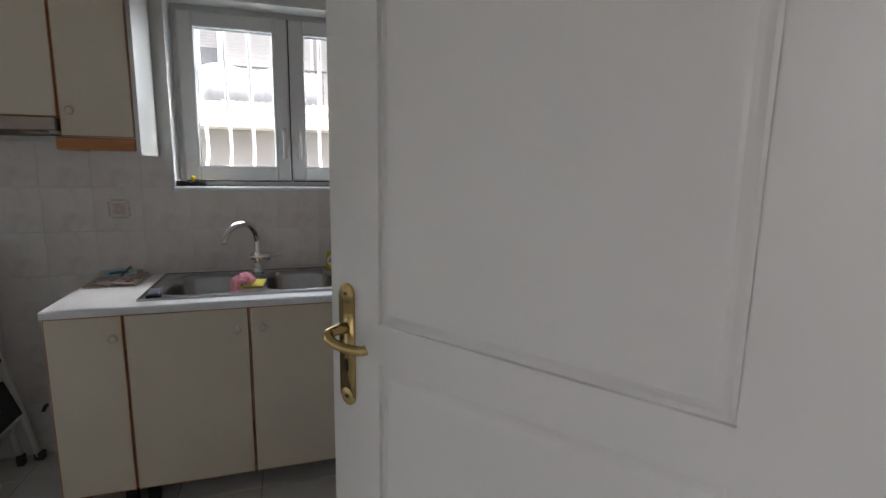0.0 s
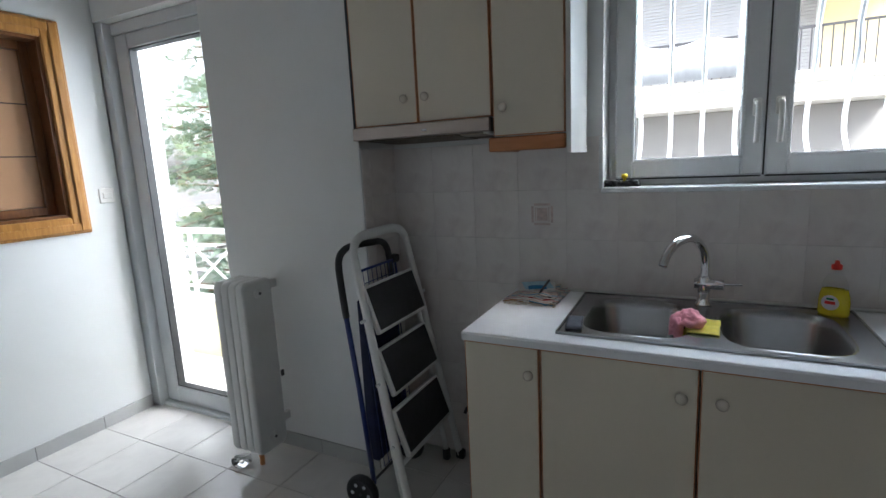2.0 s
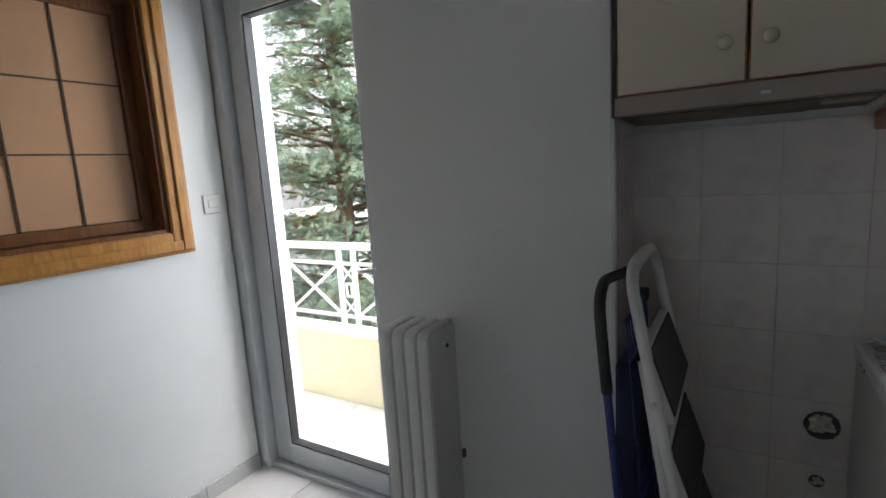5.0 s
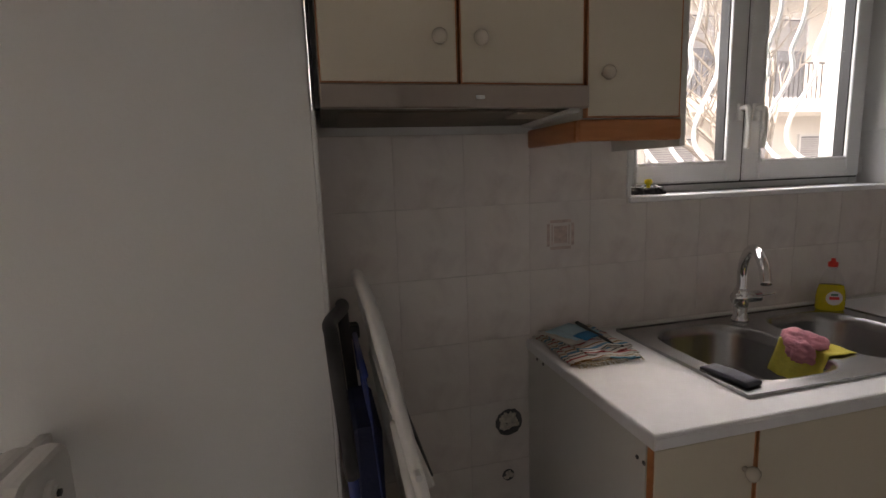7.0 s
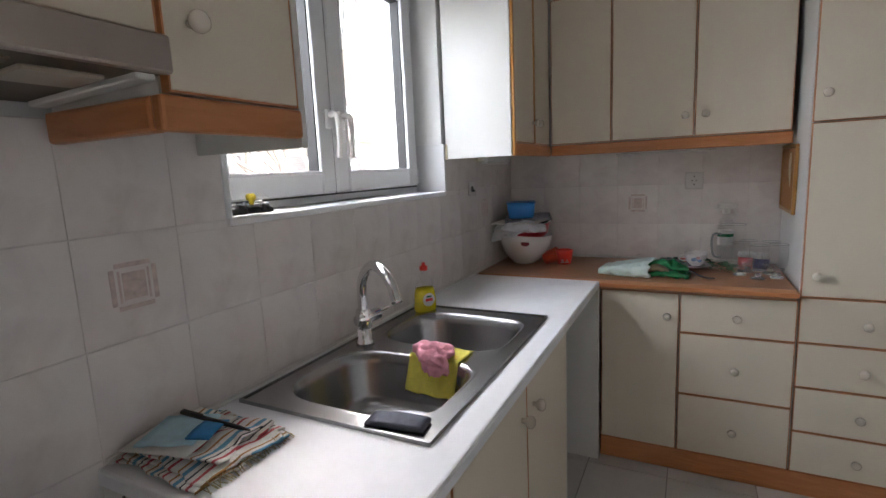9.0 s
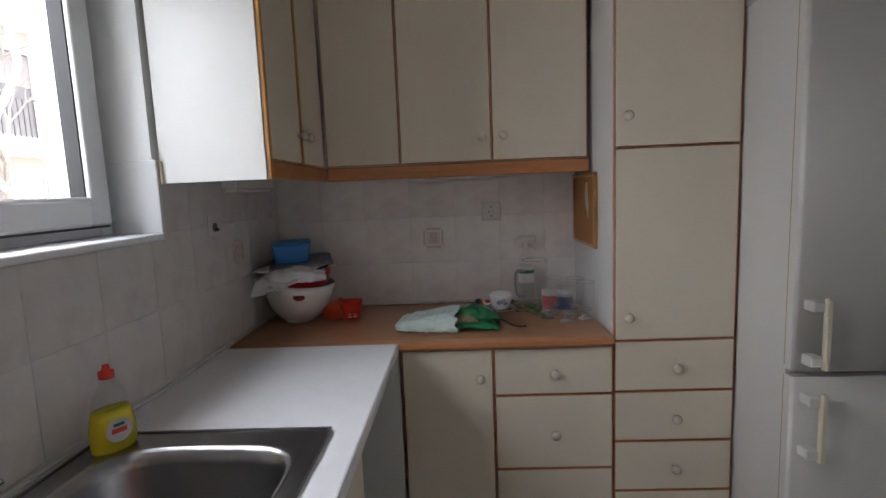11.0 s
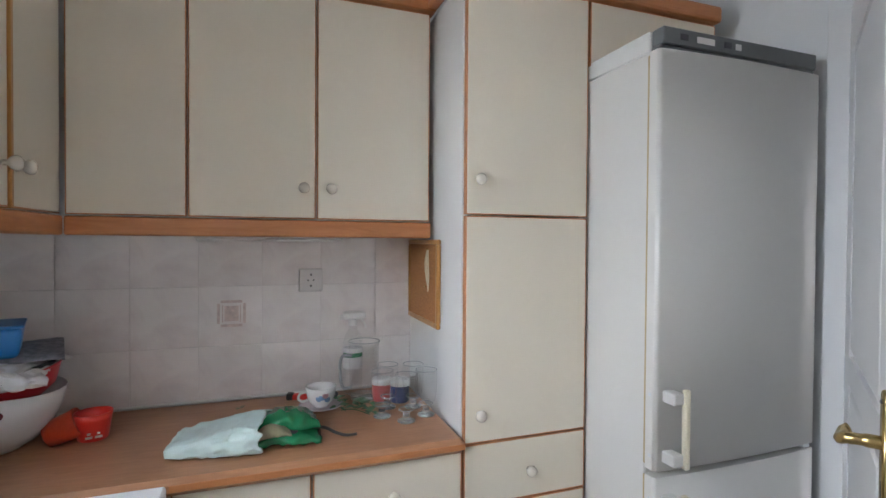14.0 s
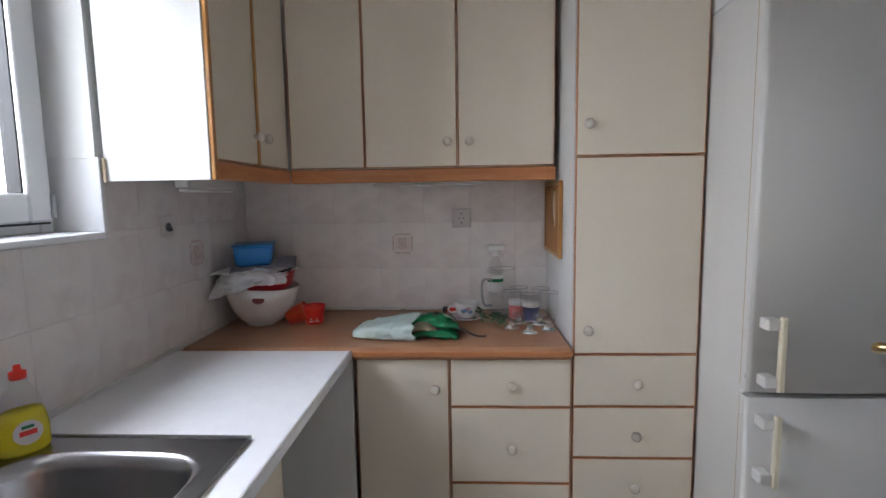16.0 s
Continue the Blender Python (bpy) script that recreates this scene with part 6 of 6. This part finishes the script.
def goblet(x, y):
    g = thing("drinking_glass", (x, y, 0.8495), "clear stemmed drinking glass standing on the worktop", "glass", "glasses on the worktop")
    m = Matrix.Translation((x, y, 0.8495))
    cup = part("bowl", lathe([(0.011, 0.0262), (0.020, 0.034), (0.031, 0.056), (0.0345, 0.085), (0.0345, 0.115), (0.0335, 0.1425)], m, 24, True), GOBLET_GLASS, g, "", True)
    part("rim", glass_ring(m, 0.0335, 0.1425, 0.0010), GLASS_GLINT, cup, "glass rim with its glint painted pale", True)
    part("base_ring", glass_ring(m, 0.0225, 0.0375, 0.0016), GLASS_GLINT, cup, "thick glass base of the bowl, glint painted pale", True)
    part("foot", lathe([(0.027, 0.0002), (0.028, 0.004), (0.015, 0.010), (0.011, 0.017), (0.011, 0.0258)], m, 24), THICK_GLASS, g, "thick glass foot", True)
    return g


first = goblet(1.461, 1.755)
for gx, gy in ((1.398, 1.695), (1.432, 1.622), (1.535, 1.720), (1.515, 1.640)):
    copy_thing(first, Matrix.Translation((gx, gy, 0.8495)))
for (x, y, body, lidc, lab) in ((1.590, 1.665, BLUE_BOX, SWITCH, "dark blue jar with a white lid behind the glasses"), (1.625, 1.720, RED, SWITCH, "red and white small tin behind the glasses")):
    jr = thing("jar", (x, y, 0.85), lab, "jar")
    part("body", lathe([(0.030, 0.8495), (0.032, 0.853), (0.032, 0.905)], Matrix.Translation((x, y, 0)), 20), material("dull_red_tin", (0.45, 0.08, 0.07), 0.35, vary=0.15, scale=60) if body is RED else material("navy_jar", (0.02, 0.025, 0.10), 0.3, vary=0.1), jr, "", True)
    part("lid", lathe([(0.033, 0.905), (0.033, 0.922), (0.030, 0.925), (0.001, 0.925)], Matrix.Translation((x, y, 0)), 20), lidc, jr, "white screw lid", True)


# ---- outdoors: balcony, tree, buildings ----
ground = setting("ground", box(-400, 400, -400, 400, -3.4, -3.3), ASPHALT, "grey street surface", "ground")


def balcony():
    y0, y1 = 3.12, 3.50
    setting("balcony_floor", box(-6.0, -1.3, 2.80, y1, -0.25, -0.036), FLOOR_GROUT, "tiled balcony floor slab", "balcony floor")
    p = thing("parapet", (-3.6, 3.46, -0.03), "low cream rendered balcony parapet", "parapet", "", "structure")
    part("wall", box(-6.0, -1.3, 3.42, 3.54, -0.036, 0.415), CREAM_PARAPET, p)
    part("cap", box(-6.0, -1.3, 3.405, 3.555, 0.415, 0.435, 0.004), RAIL_WHITE, p)
    r = thing("railing", (-3.6, 3.48, 0.43), "white painted metal balcony railing with crossed panels", "railing", "", "structure")
    y = 3.48
    part("top_rail", box(-6.0, -1.3, y - 0.025, y + 0.025, 0.945, 0.985, 0.005), RAIL_WHITE, r)
    part("mid_rail", box(-6.0, -1.3, y - 0.01, y + 0.01, 0.845, 0.865), RAIL_WHITE, r)
    part("bottom_rail", box(-6.0, -1.3, y - 0.01, y + 0.01, 0.505, 0.525), RAIL_WHITE, r)
    x = -5.9
    while x < -1.4:
        part("post", boxes([(x - 0.0125, x + 0.0125, y - 0.0125, y + 0.0125, 0.435, 0.945), (x + 0.105, x + 0.130, y - 0.0125, y + 0.0125, 0.435, 0.945)]), RAIL_WHITE, r)
        bm = boxes([(x + 0.04, x + 0.09, y - 0.006, y + 0.006, 0.64, 0.652), (x + 0.04, x + 0.09, y - 0.006, y + 0.006, 0.72, 0.732), (x + 0.04, x + 0.05, y - 0.006, y + 0.006, 0.652, 0.72), (x + 0.08, x + 0.09, y - 0.006, y + 0.006, 0.652, 0.72)])
        for a, b in (((0.013, 0.525), (0.117, 0.63)), ((0.117, 0.525), (0.013, 0.63)), ((0.013, 0.74), (0.117, 0.845)), ((0.117, 0.74), (0.013, 0.845))):
            add_tube(bm, [(x + a[0], y, a[1]), (x + b[0], y, b[1])], 0.006, 6)
        part("ornament", bm, RAIL_WHITE, r)
        bm = bmesh.new()
        add_tube(bm, [(x + 0.13, y, 0.845), (x + 0.57, y, 0.525)], 0.010, 6)
        add_tube(bm, [(x + 0.13, y, 0.525), (x + 0.57, y, 0.845)], 0.010, 6)
        part("cross", bm, RAIL_WHITE, r)
        x += 0.585


balcony()


def grille():
    g = thing("window_grille", (0.36, 3.1, 1.27), "white painted wavy iron window grille", "grille")
    curve = ((3.15, 1.31), (3.18, 1.34), (3.25, 1.39), (3.295, 1.44), (3.30, 1.51), (3.265, 1.59), (3.23, 1.64), (3.195, 1.70), (3.19, 1.74), (3.20, 1.80), (3.165, 1.88), (3.15, 1.95), (3.15, 2.12))
    for k in range(9):
        x = -0.0935 + 0.1195 * k
        part("bar", tube(smooth_line([(x, y, z) for y, z in curve], 4), 0.0085, 6), RAIL_WHITE, g, "", True)
    for z in (1.306, 2.115):
        part("cross_bar", box(-0.193, 0.918, 3.145, 3.155, z - 0.008, z + 0.008), RAIL_WHITE, g)


grille()


def conifer(x, y, base, height, spread, seed, label):
    rnd = random.Random(seed)
    t = thing("conifer_tree", (x, y, base), label, "tree")
    part("trunk", tube([(x, y, base), (x + 0.05, y, base + height * 0.5), (x, y + 0.03, base + height)], [0.19, 0.12, 0.02], 10), BARK, t, "", True)
    limbs, verts, faces, dry_v, dry_f = bmesh.new(), [], [], [], []
    z = base + 1.2
    while z < base + height - 0.25:
        f = (z - base) / height
        reach = spread * (1.12 - f) * rnd.uniform(0.75, 1.15)
        for k in range(rnd.randint(4, 6)):
            a = rnd.uniform(0, 2 * math.pi)
            ln = reach * rnd.uniform(0.65, 1.1)
            tip = Vector((math.cos(a) * ln, math.sin(a) * ln, rnd.uniform(-0.25, 0.25) * ln))
            root = Vector((x, y, z))
            add_tube(limbs, [root, root + tip * 0.5 + Vector((0, 0, 0.05 * ln)), root + tip], [0.03, 0.018, 0.005], 4)
            dry = rnd.random() < 0.018
            for j in range(int(18 + 28 * ln)):
                s = rnd.uniform(0.18, 1.05)
                p = root + tip * s + Vector((rnd.gauss(0, 0.12), rnd.gauss(0, 0.12), rnd.gauss(0.02, 0.07) + 0.05 * ln * math.sin(math.pi * min(s, 1))))
                way = (tip.normalized() + Vector((rnd.uniform(-0.9, 0.9), rnd.uniform(-0.9, 0.9), rnd.uniform(-0.7, 0.5)))).normalized()
                side = way.cross(Vector((rnd.uniform(-1, 1), rnd.uniform(-1, 1), rnd.uniform(0.2, 1)))).normalized()
                up = side.cross(way)
                L = rnd.uniform(0.08, 0.19)
                vs, fs = (dry_v, dry_f) if dry else (verts, faces)
                for blade in range(5):
                    q = p + way * L * (blade / 5)
                    for sg in (-1, 1):
                        e = q + (side * sg * 0.8 + way * 0.7 + up * rnd.uniform(-0.35, 0.35)).normalized() * L * (0.62 - 0.08 * blade)
                        i = len(vs)
                        vs += [tuple(q - way * 0.011), tuple(q + way * 0.013), tuple(e)]
                        fs.append((i, i + 1, i + 2))
        z += rnd.uniform(0.10, 0.17)
    part("limbs", limbs, BARK, t)
    for nm, vs, fs, mt in (("crown", verts, faces, NEEDLES), ("dry_twigs", dry_v, dry_f, DRY_NEEDLES)):
        me = bpy.data.meshes.new(nm)
        me.from_pydata(vs, [], fs)
        me.materials.append(mt)
        ob = new(nm, me)
        ob.parent = t
        ob.matrix_parent_inverse = Matrix.Translation(-ORIGIN[t])
        ob["kind"] = "stuff"
    return t


conifer(-6.0, 6.9, -3.3, 8.8, 2.9, 3, "tall dark green conifer beyond the balcony railing")


def bare_tree(x, y, base, seed):
    rnd = random.Random(seed)
    t = thing("bare_tree", (x, y, base), "leafless street tree with thin branches, paled to paint in haze", "tree")
    bm = bmesh.new()

    def grow(p, way, ln, r, depth):
        q = p + way * ln
        add_tube(bm, [p, p + way * ln * 0.5 + Vector((rnd.gauss(0, 0.04), rnd.gauss(0, 0.04), 0)) * ln, q], [r, r * 0.85, r * 0.7], 5)
        if depth:
            for _ in range(3):
                w = (way + Vector((rnd.uniform(-0.8, 0.8), rnd.uniform(-0.8, 0.8), rnd.uniform(-0.2, 0.5)))).normalized()
                grow(q, w, ln * rnd.uniform(0.6, 0.8), r * 0.6, depth - 1)
    grow(Vector((x, y, base)), Vector((0, 0, 1)), 2.6, 0.13, 5)
    part("branches", bm, HAZE_BARK, t)


bare_tree(7.4, 8.6, -3.3, 8)


def block(name, x0, x1, y, depth, base, storeys, mat, label, seed):
    """A block of flats that faces south: floors with slabs, railings, shuttered windows."""
    b = thing(name, ((x0 + x1) / 2, y + depth / 2, base), label, "building")
    H = 3.0
    top = base + H * storeys
    rnd = random.Random(seed)
    part("wall", box(x0, x1, y, y + depth, base, top), mat, b)
    part("roof", box(x0 - 0.2, x1 + 0.2, y - 0.3, y + depth + 0.2, top, top + 0.35), FACADE_W, b)
    for s in range(1, storeys):
        z = base + H * s
        bal = part("balcony", boxes([(x0 + 0.3, x1 - 0.3, y - 1.1, y, z - 0.18, z + 0.12)]), FACADE_W, b, "white balcony slab with dark railing")
        bm = boxes([(x0 + 0.3, x1 - 0.3, y - 1.08, y - 1.05, z + 0.95, z + 0.99)])
        xx = x0 + 0.35
        while xx < x1 - 0.35:
            add_box(bm, xx, xx + 0.018, y - 1.075, y - 1.055, z + 0.12, z + 0.95)
            xx += 0.14
        part("railing", bm, IRON, bal)
    for s in range(storeys):
        z = base + H * s
        xx = x0 + 0.8
        while xx < x1 - 1.8:
            w = rnd.choice((1.3, 1.5, 1.9))
            win = part("window", frame_bars(xx, xx + w, y - 0.06, y + 0.02, z + 0.25, z + 2.35, 0.07), PVC, b)
            shut = rnd.random() < 0.6
            zs = z + (0.33 if shut else 1.5)
            bm = bmesh.new()
            zz = zs
            while zz < z + 2.25:
                add_box(bm, xx + 0.07, xx + w - 0.07, y - 0.03, y - 0.01, zz, zz + 0.05)
                zz += 0.058
            part("shutter", bm, SHUTTER, win)
            part("pane", box(xx + 0.07, xx + w - 0.07, y - 0.008, y - 0.004, z + 0.32, z + 2.28), DARK_GLASS, win)
            xx += w + rnd.uniform(0.8, 1.6)
    return b


yb_ = block("apartment_building", -3.2, 3.4, 12.2, 8, -3.70, 5, FACADE_Y, "yellow block of flats with white balconies across the street", 4)
# Grey sheet over the yellow wall paints in the lower storeys' shade.
part("lower_wall", box(-3.25, 3.45, 12.05, 12.19, -3.70, 2.11), FACADE_G, yb_, "lower storeys with their shade painted grey")
part("parapet_panel", box(-3.0, 3.1, 11.06, 11.09, 2.425, 2.60), FACADE_W, yb_, "pale balcony parapet panel")
door_o = part("balcony_shutter", frame_bars(-1.0, 0.95, 12.08, 12.135, 2.43, 4.45, 0.06), PVC, yb_, "wide closed grey roller shutter")
slats = bmesh.new()
for k in range(32):
    add_box(slats, -0.94, 0.89, 12.105, 12.125, 2.50 + 0.0595 * k, 2.552 + 0.0595 * k)
part("slats", slats, SHUTTER, door_o)
cover = bmesh.new()
rows_ = [[cover.verts.new((-1.15 + 2.1 * i / 60, 11.03 + 0.012 * noise.noise(Vector((i * 0.37, 0, 0))) + yy, zz + (0.05 * math.sin(0.19 * i) if zz > 3 else 0))) for i in range(61)] for zz, yy in ((2.62, 0.0), (3.24, 0.0), (3.24, -0.012), (2.62, -0.012))]
for p_, q_ in zip(rows_, rows_[1:] + rows_[:1]):
    for i in range(60):
        cover.faces.new((p_[i], p_[i + 1], q_[i + 1], q_[i]))
part("railing_cover", cover, SHEET, yb_, "pale grey fabric tied along the railing", True)
part("awning", turned(box(1.3, 3.3, -0.9, 0.0, -0.02, 0.02), Matrix.Translation((0, 12.0, 4.35)) @ Matrix.Rotation(radians(42), 4, "X")), RAIL_WHITE, yb_, "white sloping balcony awning")
block("apartment_building", 3.9, 15, 12.5, 8, -3.3, 5, FACADE_W, "pale block of flats across the street", 9)
block("low_building", -22, -8.5, 17, 8, -3.6, 1, FACADE_W, "low pale building behind the conifer", 12)


# ---- pieces: tiles, skirting ----
def piece_mesh(name, w, d, h, mat, bev=0.0007):
    return mesh_of(box(-w / 2, w / 2, -d / 2, d / 2, -h / 2, h / 2, bev), mat, name)


PIECES = {}


def piece(name, parent, x0, x1, y0, y1, z0, z1, mat):
    key = (name, mat.name, round(x1 - x0, 3), round(y1 - y0, 3), round(z1 - z0, 3))
    if key not in PIECES:
        PIECES[key] = piece_mesh(name, x1 - x0, y1 - y0, z1 - z0, mat)
    ob = new(name, PIECES[key])
    ob.parent = parent
    ob.location = ((x0 + x1) / 2, (y0 + y1) / 2, (z0 + z1) / 2)
    return ob


def cuts(a, b, first, pitch):
    """The joints of a run of tiles from a to b."""
    out = [a]
    k = math.ceil((a - first) / pitch + 0.06)
    while first + k * pitch < b - 0.012:
        out.append(first + k * pitch)
        k += 1
    return out + [b]


J = 0.0015
zs = cuts(0.0, 1.467, 0.056, 0.2016)
xs = cuts(-1.1325, 1.782, -0.931, 0.1995)
for xa, xb in zip(xs, xs[1:]):
    for za, zb in zip(zs, zs[1:]):
        if xa > WIN[0] - 0.02 and xb < WIN[1] + 0.02 and za > WIN[2] - 0.02:
            continue
        x0, x1, z1 = xa + J * 0.4, xb - J * 0.4, zb - J * 0.8
        if za > WIN[2] - 0.05 and xb > WIN[0] and xa < WIN[0]:
            x1 = WIN[0] - 0.013
        if za > WIN[2] - 0.05 and xa < WIN[1] and xb > WIN[1]:
            x0 = WIN[1] + 0.013
        if zb > WIN[2] - 0.013 and xb > WIN[0] and xa < WIN[1] and za < WIN[2] - 0.05:
            z1 = WIN[2] - 0.014
        piece("tile", wall_north, x0, x1, 2.896, 2.905, za + J * 0.8, z1, TILE)
        if z1 == WIN[2] - 0.014 and xa < WIN[0] - 0.02:
            piece("tile", wall_north, x0, WIN[0] - 0.013, 2.8962, 2.905, z1 + 0.0002, zb - J * 0.8, TILE)
        if z1 == WIN[2] - 0.014 and xb > WIN[1] + 0.02:
            piece("tile", wall_north, WIN[1] + 0.013, x1, 2.8962, 2.905, z1 + 0.0002, zb - J * 0.8, TILE)
ye = cuts(1.576, 2.896, 1.7105, 0.1977)
ze = cuts(0.851, 1.467, 0.836, 0.2)
for ya, yb in zip(ye, ye[1:]):
    for za, zb in zip(ze, ze[1:]):
        piece("tile", wall_east, 1.782, 1.791, ya + J * 0.4, yb - J * 0.4, za + J * 0.8, zb - J * 0.8, TILE)
yr = cuts(PY + 0.009, 2.896, 2.696, 0.2)
for ya, yb in zip(yr, yr[1:]):
    for za, zb in zip(zs, zs[1:]):
        piece("tile", wall_balcony, -1.139 + 0.006, -1.1275, ya + J * 0.4, yb - J * 0.4, za + J * 0.8, zb - J * 0.8, TILE)


def decor(parent, m):
    rows = [(-0.045, -0.036, -0.034, 0.034), (0.036, 0.045, -0.034, 0.034), (-0.034, 0.034, 0.036, 0.045), (-0.034, 0.034, -0.045, -0.036), (-0.022, 0.022, -0.026, 0.026), (-0.03, -0.026, -0.03, 0.03), (0.026, 0.03, -0.03, 0.03)]
    part("decor", turned(boxes([(a, b, c, d, 0, 0.0012) for a, b, c, d in rows]), m), DECOR, parent, "faded pink square motif on a tile")


SOUTHWARD = Matrix(((1, 0, 0, 0), (0, 0, -1, 0), (0, 1, 0, 0), (0, 0, 0, 1)))
decor(wall_north, Matrix.Translation((-0.4315, 2.8962, 1.1665)) @ SOUTHWARD)
decor(wall_north, Matrix.Translation((1.364, 2.8962, 1.1600)) @ SOUTHWARD)
decor(wall_east, Matrix.Translation((1.7822, 2.2025, 1.1435)) @ Matrix(((0, 0, -1, 0), (1, 0, 0, 0), (0, 1, 0, 0), (0, 0, 0, 1))))

fx, fy = cuts(-2.83, 1.79, -2.5, 0.3335), cuts(0.40, 2.905, 2.345, 0.3335)
for xa, xb in zip(fx, fx[1:]):
    for ya, yb in zip(fy, fy[1:]):
        piece("tile", floor, xa + 0.002, xb - 0.002, ya + 0.002, yb - 0.002, -0.0039, 0.0, FLOOR_TILE)
hx, hy = cuts(-0.5, 1.36, -0.166, 0.3335), cuts(-1.5, 0.398, 0.011, 0.3335)
for xa, xb in zip(hx, hx[1:]):
    for ya, yb in zip(hy, hy[1:]):
        piece("tile", floor, xa + 0.002, xb - 0.002, ya + 0.002, yb - 0.002, -0.0039, 0.0, FLOOR_TILE)
bf = bpy.data.objects["balcony_floor"]
bx_, by_ = cuts(-6.0, -1.3, -2.85, 0.40), cuts(2.84, 3.415, 3.02, 0.40)
for xa, xb in zip(bx_, bx_[1:]):
    for ya, yb in zip(by_, by_[1:]):
        piece("tile", bf, xa + 0.003, xb - 0.003, ya + 0.003, yb - 0.003, -0.0355, -0.03, BALCONY_TILE)

baseboard = setting("baseboard", boxes([(WX + 0.0005, WX + 0.004, 0.54, 2.634, 0.0, 0.072), (BAL[1] + 0.002, -1.14, PY - 0.004, PY - 0.0005, 0.0, 0.072), (-2.82, -0.07, SY + 0.0005, SY + 0.004, 0.0, 0.072)]), FLOOR_GROUT, "grey ceramic skirting tiles", "baseboard")
for ya, yb in zip(*(lambda c: (c, c[1:]))(cuts(0.54, 2.634, 2.345, 0.3335))):
    piece("skirting_tile", baseboard, WX + 0.004, WX + 0.012, ya + J, yb - J, 0.001, 0.075, SKIRT)
for xa, xb in zip(*(lambda c: (c, c[1:]))(cuts(BAL[1] + 0.002, -1.14, -1.48, 0.3335))):
    piece("skirting_tile", baseboard, xa + J, xb - J, PY - 0.012, PY - 0.004, 0.001, 0.075, SKIRT)
for xa, xb in zip(*(lambda c: (c, c[1:]))(cuts(-2.81, -0.07, -2.5, 0.3335))):
    piece("skirting_tile", baseboard, xa + J, xb - J, SY + 0.004, SY + 0.012, 0.001, 0.075, SKIRT)
